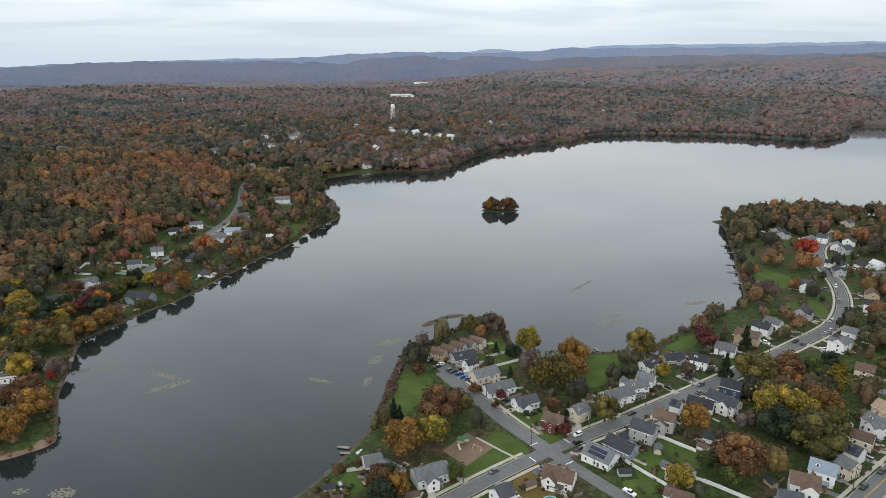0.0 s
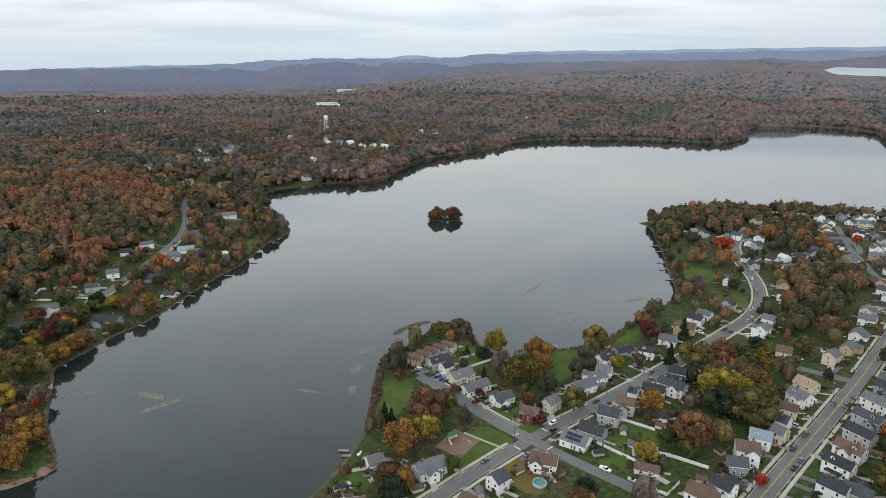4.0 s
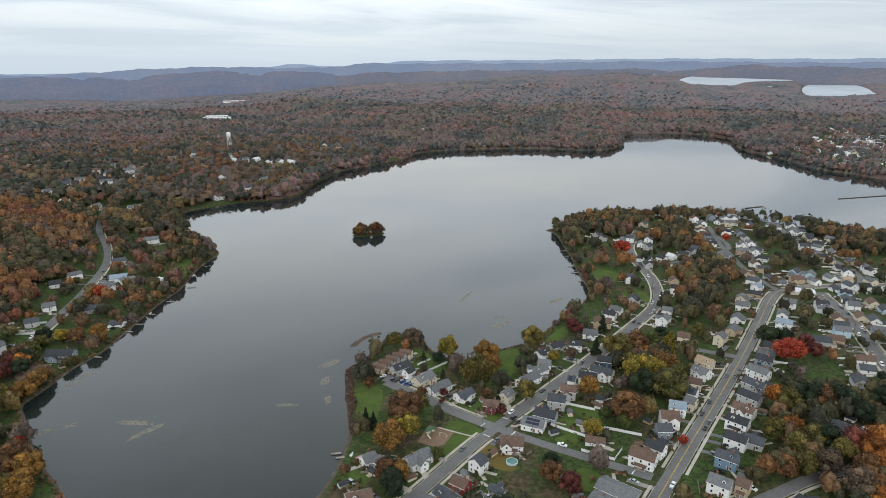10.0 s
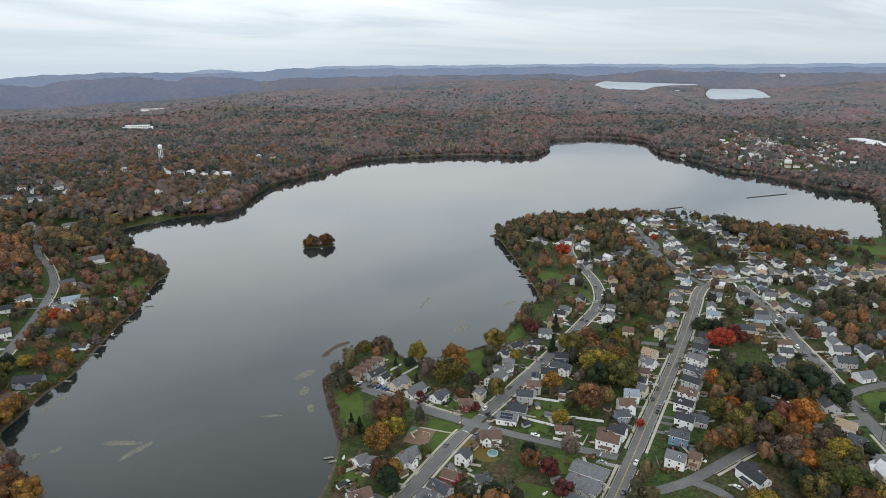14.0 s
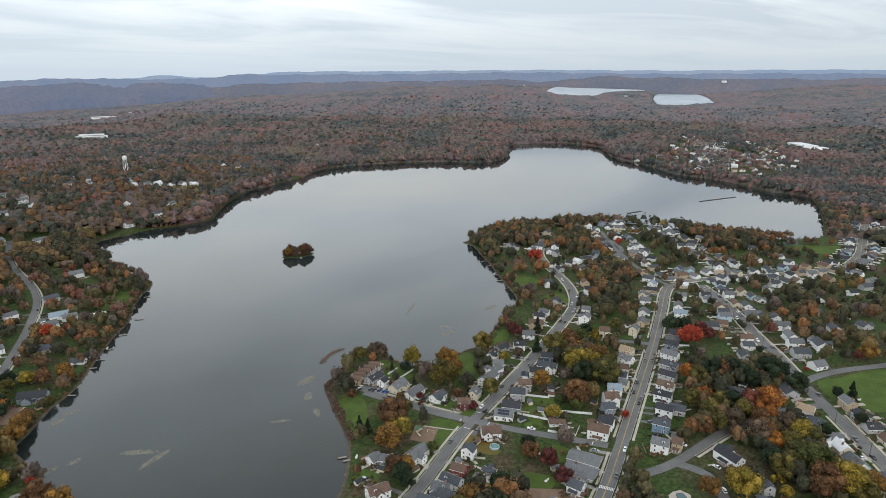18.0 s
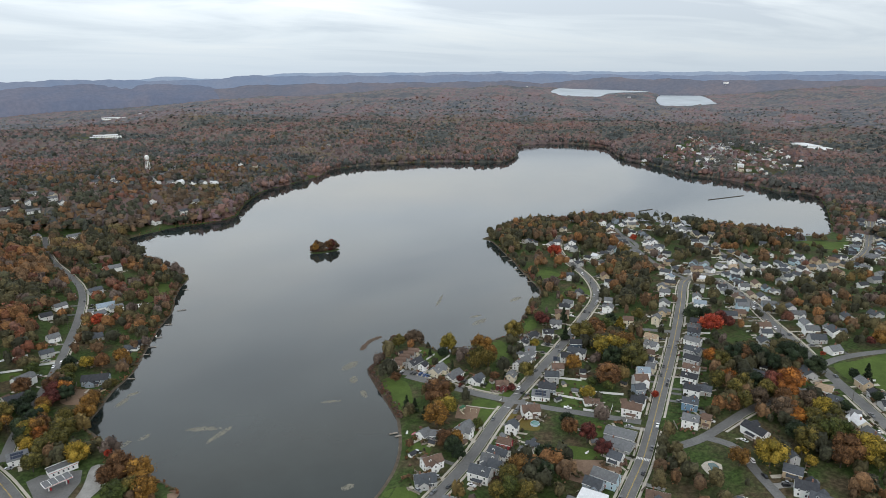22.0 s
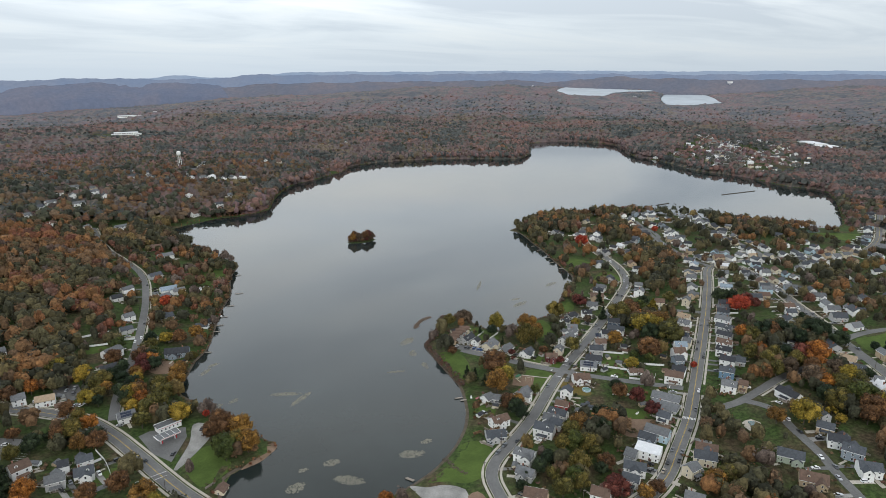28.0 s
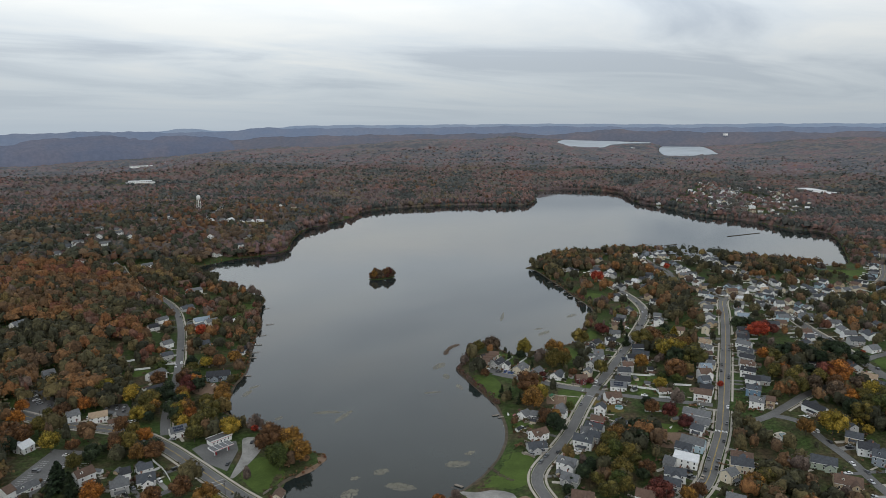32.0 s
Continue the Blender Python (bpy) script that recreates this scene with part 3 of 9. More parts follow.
def crown_cards(rng, rx, rz, cz, lobes, cards, size, droop=0.0, cone=False):
    """Leaf clumps as small bent cards set all over a group of lobes."""
    v, f = [], []
    cents = []
    for i in range(lobes):
        if cone:
            t = (i + 0.5) / lobes
            a = rng.uniform(0, 2 * math.pi)
            r = rx * (1 - t) * 0.6
            cents.append((r * math.cos(a), r * math.sin(a), cz - rz + 2 * rz * t, rx * (1 - t) * 0.75 + 0.25))
        else:
            u, a = rng.uniform(-0.75, 1), rng.uniform(0, 2 * math.pi)
            s = math.sqrt(1 - u * u)
            k = rng.uniform(0.5, 0.72)
            cents.append((rx * k * s * math.cos(a), rx * k * s * math.sin(a), cz + rz * k * u, rx * rng.uniform(0.32, 0.5)))
    per = cards // lobes
    for cx, cy, c_z, r in cents:
        if r > 0.9 and droop < 1:
            dv, df = dome(3, 6)
            k = len(v)
            for q in dv:
                w = rng.uniform(0.56, 0.82) * r
                v.append((cx + q[0] * w, cy + q[1] * w, c_z + q[2] * w * (0.9 if not cone else 0.6)))
            f += [tuple(int(i) + k for i in t3) for t3 in df]
        for _ in range(per):
            d = Vector((rng.gauss(0, 1), rng.gauss(0, 1), rng.gauss(0.25, 1))).normalized()
            p = Vector((cx, cy, c_z)) + Vector((d.x * r, d.y * r, d.z * r * (0.9 if not cone else 0.6))) * rng.uniform(0.75, 1.08)
            nrm = (d + Vector((rng.gauss(0, 0.75), rng.gauss(0, 0.75), rng.gauss(0.2, 0.75)))).normalized()
            t1 = nrm.orthogonal().normalized()
            t1.rotate(Matrix.Rotation(rng.uniform(0, 6.28), 3, nrm))
            t2 = nrm.cross(t1)
            s = size * rng.uniform(0.6, 1.35)
            k = len(v)
            drop = Vector((0, 0, -droop * s))
            v += [tuple(p - t1 * s + drop), tuple(p - t2 * s * 0.7 - nrm * s * 0.2), tuple(p + t1 * s + drop), tuple(p + t2 * s * 0.7 - nrm * s * 0.2)]
            f.append((k, k + 1, k + 2, k + 3))
    return v, f


TREE_KINDS = {}
rng = random.Random(5)


def tree_meshes(kind):
    """Trunk and crown of one variant; heights about 1 unit = 1 m, for a tree 12 m high."""
    tr = Shape()
    if kind == "conifer":
        tr.tube(0, 0, -0.6, 11, 0.28, 0.04, 7)
        v, f = crown_cards(rng, 3.0, 5.6, 6.4, 18, 640, 0.55, 0.5, True)
    elif kind == "bare":
        tr.tube(0, 0, -0.6, 4, 0.3, 0.2, 7)
        for i in range(9):
            a = i * 2.4
            p1 = (1.6 * math.cos(a), 1.6 * math.sin(a), 6 + 0.3 * i)
            tr.limb((0, 0, 2.6 + 0.15 * i), p1, 0.13, 0.07, 5)
            for j in range(3):
                b2 = a + (j - 1) * 0.6
                tr.limb(p1, (p1[0] + 1.9 * math.cos(b2), p1[1] + 1.9 * math.sin(b2), p1[2] + 1.5 + 0.6 * j), 0.06, 0.02, 4)
        v, f = crown_cards(rng, 5.2, 4.4, 7.6, 20, 620, 0.28)
    elif kind == "willow":
        tr.tube(0, 0, -0.6, 5, 0.4, 0.25, 7)
        v, f = crown_cards(rng, 6.0, 4.8, 6.2, 22, 1200, 0.45, 1.4)
    elif kind == "shrub":
        tr.tube(0, 0, -0.4, 1.2, 0.12, 0.05, 6)
        v, f = crown_cards(rng, 1.3, 1.0, 1.1, 7, 150, 0.3)
    else:
        tr.tube(0, 0, -0.6, 4.5, 0.34, 0.22, 8)
        for i in range(6):
            a = i * 2.2 + rng.uniform(-0.3, 0.3)
            tr.limb((0, 0, 2.8 + 0.3 * i), (2.4 * math.cos(a), 2.4 * math.sin(a), 5.4 + 0.6 * i), 0.16, 0.05, 5)
        wide = rng.uniform(5.6, 6.6)
        v, f = crown_cards(rng, wide, rng.uniform(4.6, 5.3), 7.0, rng.randint(22, 30), 1500, 0.42)
    return tr.v, tr.f, v, f


VARIANTS = {k: [tree_meshes(k) for _ in range(c)] for k, c in (("broad", 6), ("conifer", 3), ("bare", 3), ("willow", 2), ("shrub", 3))}
TREE_CACHE = {}
TREE_WORDS = {"green": "leafy green", "yellow": "yellow autumn", "orange": "orange autumn", "gold": "golden-brown autumn", "red": "bright red autumn", "maroon": "maroon-leaved",
              "olive": "olive and yellow", "dark": "dark green", "bare": "nearly bare grey-brown", "brown": "brown autumn"}
PLANTED = []


LOOSE = []
TONE = {"dark": 0.03, "green": 0.15, "olive": 0.27, "yellow": 0.40, "brown": 0.53, "gold": 0.60, "orange": 0.72, "red": 0.81, "maroon": 0.86, "bare": 0.97}


def tree(x, y, high=12.0, tone="green", kind="broad", wide=1.0, where="standing in a yard", k=None):
    if kind != "shrub" and (math.hypot(x + 130, y + 50) > 505 and "island" not in where and tone != "red"):
        LOOSE.append((x, y, high, TONE[tone], (0.5 if kind != "conifer" else 0.24) * wide))
        PLANTED.append((x, y, high * 0.4))
        return None
    variant = (int(abs(x * 7 + y * 13)) if k is None else k) % len(VARIANTS[kind])
    key = (kind, variant, tone)
    if key not in TREE_CACHE:
        tv, tf, cv, cf = VARIANTS[kind][variant]
        TREE_CACHE[key] = (mesh_from("trunk", tv, tf, M_BARK), mesh_from("crown", cv, cf, LEAF[tone], None, True))
    unit = {"shrub": 2.2, "willow": 11.0}.get(kind, 12.0)
    s = high / unit
    base = new("shrub" if kind == "shrub" else "tree")
    base.matrix_basis = Matrix.LocRotScale((x, y, ground_z(x, y)), Euler((0, 0, (x * 1.7 + y * 2.3) % 6.28)), (s * wide, s * wide, s))
    what = {"shrub": "shrub", "conifer": "conifer", "willow": "weeping willow", "bare": "tree", "broad": "broadleaf tree"}[kind]
    tagged(base, f"{TREE_WORDS[tone]} {what} {where}", "shrub" if kind == "shrub" else "tree", group="shrubs of the town" if kind == "shrub" else "trees of the town")
    hang("trunk", TREE_CACHE[key][0], base)
    hang("crown", TREE_CACHE[key][1], base)
    PLANTED.append((x, y, 5.5 * s * wide))
    return base


# ---- woods ----
def woods(name, xs, ys, rad, hgt, tone, cards, label, seed, size, leaves=None, rings=3, around=7, rough=0.22, lobes=1):
    """Woodland as one mesh: every tree an uneven crown with loose leaf clumps over it, all in the tree's own tone."""
    r = np.random.default_rng(seed)
    if lobes > 1:
        # each crown is a few unequal lobes leaning out of one another
        a = r.uniform(0, 6.28, (len(xs), lobes))
        out = rad[:, None] * r.uniform(0.25, 0.72, (len(xs), lobes))
        out[:, 0] *= 0.2
        high_ = hgt[:, None] * np.where(np.arange(lobes)[None] == 0, 1.0, r.uniform(0.72, 0.98, (len(xs), lobes)))
        xs, ys = (xs[:, None] + out * np.cos(a)).ravel(), (ys[:, None] + out * np.sin(a)).ravel()
        rad = (rad[:, None] * np.where(np.arange(lobes)[None] == 0, 0.72, r.uniform(0.42, 0.66, a.shape))).ravel()
        tone = np.clip(np.repeat(tone, lobes) + r.normal(0, 0.012, a.size), 0, 1)
        hgt = high_.ravel()
    n = len(xs)
    zs = land(xs, ys)
    rr = np.stack([rad, rad, hgt * 0.44], 1)[:, None, :]
    cen = np.stack([xs, ys, zs + hgt * 0.56], 1)[:, None, :]
    dv, df = dome(rings, around, 2.25 if rings > 2 else 1.75)
    turn_a = r.uniform(0, 6.28, n)
    ca, sa = np.cos(turn_a)[:, None], np.sin(turn_a)[:, None]
    base = np.stack([ca * dv[None, :, 0] - sa * dv[None, :, 1], sa * dv[None, :, 0] + ca * dv[None, :, 1], np.broadcast_to(dv[None, :, 2], (n, len(dv)))], 2)
    co1 = (cen + base * r.uniform(1 - rough, 1 + rough * 0.6, (n, len(dv), 1)) * rr * (0.82 if cards else 1.0)).reshape(-1, 3)
    tri = (df[None] + (np.arange(n) * len(dv))[:, None, None]).reshape(-1)
    me = bpy.data.meshes.new(name)
    nt = n * len(df)
    parts_co, loops, starts, totals, tone_v = [co1], [tri], [np.arange(0, 3 * nt, 3)], [np.full(nt, 3)], [np.repeat(tone, len(dv))]
    if cards:
        d = r.normal(size=(n, cards, 3))
        d[:, :, 2] = d[:, :, 2] * 0.9 + 0.3
        d /= np.linalg.norm(d, axis=2)[:, :, None]
        p = cen + d * r.uniform(0.84, 1.06, (n, cards, 1)) * rr
        nrm = d + r.normal(scale=0.55, size=d.shape)
        nrm /= np.linalg.norm(nrm, axis=2)[:, :, None]
        t1 = np.cross(nrm, r.normal(size=d.shape))
        t1 /= np.linalg.norm(t1, axis=2)[:, :, None] + 1e-9
        t2 = np.cross(nrm, t1)
        s = (rad[:, None] * size * r.uniform(0.65, 1.3, (n, cards)))[:, :, None]
        quad = np.stack([p - t1 * s, p - t2 * s * 0.8 - nrm * s * 0.25, p + t1 * s, p + t2 * s * 0.8 - nrm * s * 0.25], 2).reshape(-1, 3)
        m = n * cards
        parts_co.append(quad)
        loops.append(np.arange(4 * m) + len(co1))
        starts.append(3 * nt + np.arange(0, 4 * m, 4))
        totals.append(np.full(m, 4))
        tone_v.append(np.repeat(tone, cards * 4))
    co, lp = np.concatenate(parts_co), np.concatenate(loops)
    st, tt = np.concatenate(starts), np.concatenate(totals)
    me.vertices.add(len(co))
    me.vertices.foreach_set("co", co.astype(np.float32).ravel())
    me.loops.add(len(lp))
    me.loops.foreach_set("vertex_index", lp.astype(np.int32))
    me.polygons.add(len(st))
    me.polygons.foreach_set("loop_start", st.astype(np.int32))
    me.polygons.foreach_set("loop_total", tt.astype(np.int32))
    me.polygons.foreach_set("use_smooth", np.ones(len(st), bool))
    me.materials.append(leaves or M_WOODS)
    at = me.attributes.new("tone", "FLOAT", "POINT")
    at.data.foreach_set("value", np.concatenate(tone_v).astype(np.float32))
    me.update(calc_edges=True)
    return tagged(new(name, me), label, "woods", kind="stuff")


def canopy(name, r0, r1, across, along, keep, tone_of, label, seed, leaves):
    """Far woodland as one closed, uneven canopy whose mesh follows the land and dips to the ground at its edges."""
    r = np.random.default_rng(seed)
    aa = np.arange(radians(-48), radians(82), across)
    rr = r0 * np.exp(np.arange(0, math.log(r1 / r0), along))
    ga, gr = np.meshgrid(aa, rr)
    ga = ga + r.uniform(-0.4, 0.4, ga.shape) * across
    gr = gr * (1 + r.uniform(-0.4, 0.4, gr.shape) * along)
    x, y = (-150 + gr * np.sin(ga)).ravel(), (-50 + gr * np.cos(ga)).ravel()
    ok = keep(x, y)
    bump = r.gamma(4.0, 0.25, x.size)
    z = land(x, y) + np.where(ok, 6.0 + np.where(gr.ravel() > 2600, 5.0, 3.0) * np.clip(bump, 0, 2.2), -1.5)
    w, n = len(aa), len(rr)
    i = (np.arange(n - 1)[:, None] * w + np.arange(w - 1)[None]).ravel()
    q = np.stack([i, i + w, i + w + 1, i + 1], 1)
    q = q[ok[q].any(1)]
    tri = np.concatenate([q[:, [0, 1, 2]], q[:, [0, 2, 3]]])
    used = np.unique(tri)
    at_ = np.zeros(x.size, int)
    at_[used] = np.arange(used.size)
    tri = at_[tri][:, ::-1].ravel()
    me = bpy.data.meshes.new(name)
    me.vertices.add(used.size)
    me.vertices.foreach_set("co", np.stack([x, y, z], 1)[used].astype(np.float32).ravel())
    me.loops.add(len(tri))
    me.loops.foreach_set("vertex_index", tri.astype(np.int32))
    me.polygons.add(len(tri) // 3)
    me.polygons.foreach_set("loop_start", np.arange(0, len(tri), 3).astype(np.int32))
    me.polygons.foreach_set("loop_total", np.full(len(tri) // 3, 3, np.int32))
    me.polygons.foreach_set("use_smooth", np.ones(len(tri) // 3, bool))
    me.materials.append(leaves)
    at = me.attributes.new("tone", "FLOAT", "POINT")
    at.data.foreach_set("value", tone_of(r, x, y)[used].astype(np.float32))
    me.update(calc_edges=True)
    return tagged(new(name, me), label, "woods", kind="stuff")


# ---- woodland areas ----
def scatter(r, x0, x1, y0, y1, step):
    gx, gy = np.meshgrid(np.arange(x0, x1, step), np.arange(y0, y1, step))
    x, y = gx.ravel() + r.uniform(-0.42, 0.42, gx.size) * step, gy.ravel() + r.uniform(-0.42, 0.42, gx.size) * step
    return x, y


def tones(r, x, y):
    """Autumn tones that drift over the hills in patches: evergreen and oak stands, then yellow, brown, orange and bare ones."""
    f = np.sin(x / 70 + 0.9 * np.sin(y / 60)) * np.cos(y / 88 + 0.5) + 0.7 * np.sin(x / 23 + y / 31 + np.sin(x / 41)) + 0.5 * np.cos(x / 15 - y / 19)
    g = np.sin(x / 58 - y / 77 + 1.1 * np.sin(y / 49 + 2)) + 0.8 * np.sin(x / 27 + 1.4 * np.cos(y / 33)) + 0.5 * np.sin(y / 17 + x / 39)
    warm = np.clip(0.62 + 0.095 * g + r.normal(0, 0.065, x.size), 0.36, 0.88)
    warm = np.where(r.random(x.size) < 0.09, r.uniform(0.90, 0.98, x.size), warm)
    t = np.where(r.random(x.size) < np.clip(0.40 + 0.50 * f, 0.06, 0.92), np.clip(0.16 + 0.05 * g + r.normal(0, 0.06, x.size), 0.0, 0.32), warm)
    return np.clip(t, 0.02, 0.98)


def outside_lake(x, y, margin):
    d, inside = gap(x, y, LAKE_LINE, True)
    return ~inside & (d > margin)


def in_town(x, y):
    """Streets and yards, where the trees stand singly."""
    a = (x > -130) & (y < 645 - np.clip(x - 290, 0, 400) * 0.55) & (x < 760) & (y < 560)
    south = (y < 120)
    west = (x > -350) & (x < -100) & (y > 150) & (y < 400)
    shore = (x > -292) & (x < -100) & (y >= 400) & (y < 530)
    shore = shore | (x > -250) & (x < -100) & (y >= 530) & (y < 760)
    return a | west | shore | south


def road_gap(x, y):
    best = np.full(x.shape, 1e9)
    for ln, w in LINES.values():
        best = np.minimum(best, gap(x, y, ln[::3])[0] - w / 2)
    return best


CLEARINGS = [(-150, 2140, 105, 60), (-230, 1145, 18, 14), (230, 1320, 40, 22), (470, 1385, 20, 20), (-60, 2880, 150, 60), (1690, 1030, 95, 90), (2250, 1480, 170, 60), (2050, 3230, 90, 60), (2700, 2790, 60, 60)]


FAR_TOWN = [(1120, 1150), (1130, 1090), (1075, 930), (1080, 840), (1150, 760), (1300, 780), (1420, 900), (1560, 1060), (1680, 1200), (1640, 1300), (1500, 1270), (1300, 1200)]


def cleared(x, y):
    out = np.zeros(x.shape, bool)
    for cx, cy, a, b in CLEARINGS:
        out |= ((x - cx) / a) ** 2 + ((y - cy) / b) ** 2 < 1
    for line in UPPER_LINES:
        sel = (x > line[:, 0].min() - 30) & (x < line[:, 0].max() + 30) & (y > line[:, 1].min() - 30) & (y < line[:, 1].max() + 30)
        if sel.any():
            d, inside = gap(x[sel], y[sel], line, True)
            out[sel] |= inside | (d < 9)
    return out


def sector(x, y):
    """The side of the land that the flight looks over."""
    a = np.degrees(np.arctan2(x + 150, y + 100))
    return (a > -48) & (a < 82)


# ---- shore, lawns and paved areas ----
def patch(name, outline, mat, rise, label, category, cuts=3, smooth_edge=True, kind="structure"):
    """A flat area laid over the land."""
    pts = rounded(outline, True, 3.0) if smooth_edge else np.array(outline, float)
    bm = bmesh.new()
    bm.faces.new([bm.verts.new((p[0], p[1], 0)) for p in pts])
    bmesh.ops.triangulate(bm, faces=bm.faces[:])
    for _ in range(cuts):
        long = [ed for ed in bm.edges if ed.calc_length() > 6]
        if not long:
            break
        bmesh.ops.subdivide_edges(bm, edges=long, cuts=1)
        bmesh.ops.triangulate(bm, faces=bm.faces[:])
    co = np.array([v.co[:2] for v in bm.verts])
    for v, z in zip(bm.verts, land(co[:, 0], co[:, 1])):
        v.co.z = z + rise
    bmesh.ops.recalc_face_normals(bm, faces=bm.faces[:])
    if sum(fc.normal.z for fc in bm.faces) < 0:
        bmesh.ops.reverse_faces(bm, faces=bm.faces[:])
    me = bpy.data.meshes.new(name)
    bm.to_mesh(me)
    bm.free()
    me.materials.append(mat)
    return tagged(new(name, me), label, category, kind=kind)


def strip(name, line, a, b, rise, mat, label, category, skirt=0.0, cols=1):
    v, f = ribbon(line, a, b, rise, cols, skirt)
    return tagged(new(name, mesh_from(name, v, f, mat)), label, category, kind="structure")


for pts in (EAST_SHORE, WEST_SHORE):
    ln = rounded(pts, False, 4.0)
    # the lake lies to the left of the eastern shore as listed, and of the western one too
    strip("shoreline", ln, 0.6, -1.6, 0.03, M_SHORE, "narrow muddy lake shore with stones", "shore", cols=3)

GREEN = [[(37, 233), (25, 250), (14, 238), (4, 226), (-2, 210), (12, 214)], [(-29, 284), (-19, 312), (-6, 300), (-14, 272), (-30, 252)],
         [(-73, 188), (-58, 182), (-65, 166), (-77, 154), (-90, 152), (-99, 159), (-109, 164), (-95, 170), (-84, 175)], [(18, 332), (32, 352), (39, 334), (41, 314), (27, 314)],
         [(35, 262), (44, 278), (55, 249), (46, 241)], [(78, 324), (100, 332), (94, 305), (77, 291), (72, 305)], [(133, 352), (148, 359), (155, 352), (146, 338), (127, 334)],
         [(80, 229), (92, 234), (91, 218), (80, 208)], [(93, 239), (105, 241), (110, 226), (102, 220)], [(71, 212), (83, 214), (82, 206), (75, 202)],
         [(-227, 247), (-211, 262), (-203, 236), (-212, 226), (-223, 222)], [(-47, 214), (-38, 222), (-30, 214), (-40, 204)], [(-277, 449), (-262, 450), (-262, 441), (-277, 438)],
         [(-252, 476), (-238, 477), (-240, 462), (-253, 461)], [(660, 414), (719, 372), (701, 359), (664, 352), (650, 392)], [(263, 136), (282, 132), (318, 121), (300, 95), (262, 92), (250, 112)],
         [(40, 172), (55, 155), (46, 151), (27, 160)], [(10, 180), (24, 186), (30, 172), (16, 165)], [(-275, 255), (-262, 262), (-258, 250), (-268, 243)], [(60, 178), (72, 184), (78, 172), (66, 166)],
         [(228, 400), (262, 416), (252, 380), (225, 378)], [(245, 470), (265, 476), (268, 446), (240, 440)], [(-150, 560), (-165, 600), (-150, 640), (-128, 630), (-140, 585)]]
for pts in GREEN:
    patch("lawn", pts, M_LAWN, 0.07, "mown green lawn", "lawn")
patch("lawn", [(30, 220), (36, 221), (44, 206), (39, 194), (28, 204)], M_DRYGRASS, 0.09, "dry yellow-brown lawn beside the round pool", "lawn")
patch("bare_ground", [(30, 160), (42, 153), (52, 145), (54, 135), (41, 130), (25, 138), (21, 150)], M_DIRT, 0.10, "bare reddish soil of an empty lot", "ground")
patch("bare_ground", [(-233, 407), (-216, 402), (-218, 381), (-233, 387)], M_DIRT, 0.10, "bare brown yard near the shore", "ground")
patch("bare_ground", [(-199, 229), (-187, 229), (-174, 236), (-171, 241), (-175, 251), (-180, 244), (-181, 239), (-192, 234)], M_DIRT, 0.12, "bare sandy rim of the wooded point", "ground")
patch("gravel_ramp", [(-119, 167), (-112, 160), (-104, 158), (-97, 153), (-94, 148), (-96, 138), (-94, 125), (-97, 113), (-106, 110), (-113, 121), (-119, 132), (-116, 143), (-119, 155)], M_GRAVEL, 0.10, "pale gravel boat ramp at the water", "ramp")
patch("bare_ground", [(-96, 142), (-89, 143), (-88, 136), (-91, 133), (-97, 135)], M_DIRT, 0.13, "worn brown patch of lawn beside the ramp", "ground")
strip("path", rounded([(15, 246), (25, 236), (33, 227), (27, 221), (19, 216)], False, 3.0), -0.6, 0.6, 0.15, M_CONCRETE, "pale concrete path round a lawn", "path")
patch("gravel_drive", [(-234, 245), (-222, 270), (-216, 293), (-207, 288), (-209, 272), (-227, 249)], M_GRAVEL, 0.11, "pale gravel drive beside the fuel station", "drive")
patch("station_lot", [(-249, 293), (-242, 297), (-221, 292), (-222, 279), (-234, 254), (-243, 268)], M_ASPHALT, 0.12, "dark asphalt forecourt", "paving", smooth_edge=False)
patch("car_park", [(-348, 285), (-327, 324), (-310, 316), (-320, 298), (-339, 260), (-352, 270)], M_ASPHALT, 0.12, "marked asphalt car park", "car park", smooth_edge=False)
patch("car_park", [(-352, 424), (-336, 423), (-328, 404), (-331, 380), (-350, 380)], M_ASPHALT, 0.12, "asphalt yard with parked cars behind the road houses", "car park", smooth_edge=False)
patch("car_park", [(-300, 392), (-282, 386), (-279, 368), (-287, 360), (-296, 372)], M_ASPHALT, 0.12, "dark drive beside the road houses", "car park", smooth_edge=False)
patch("car_park", [(3, 303), (12, 311), (4, 322), (-6, 315)], M_ASPHALT, 0.12, "small asphalt car park by the cottages", "car park", smooth_edge=False)
patch("playground_bed", [(0, 236), (11, 250), (22, 238), (10, 225)], M_DIRT, 0.14, "brown wood-chip playground bed", "playground", smooth_edge=False)
patch("pool_deck", [(93.5, 112.5), (102, 112), (103.5, 106.5), (96, 101), (90, 103)], M_CONCRETE, 0.12, "pale concrete deck round a pool", "paving")
patch("tennis_court", [(666, 425), (698, 424), (676, 408), (655, 413)], surface("court", (0.05, 0.08, 0.07), (0.07, 0.10, 0.09), 0.3), 0.12, "grey-green ball court beside the field", "court", smooth_edge=False)
patch("far_lot", [(1560, 930), (1640, 880), (1800, 1050), (1890, 1170), (1830, 1210), (1700, 1080)], M_GRAVEL, 0.4, "pale lot round the far warehouse", "paving", smooth_edge=False)
patch("far_lot", [(1408, 1201), (1483, 1165), (1390, 1060), (1300, 985), (1196, 912), (1130, 950), (1250, 1060)], M_GRAVEL, 0.5, "pale paved yards of the far shore settlement", "paving", smooth_edge=False)
patch("school_field", [(-170, 2120), (-80, 2110), (-70, 2150), (-160, 2165)], M_LAWN, 0.3, "green sports field among far woods", "field")
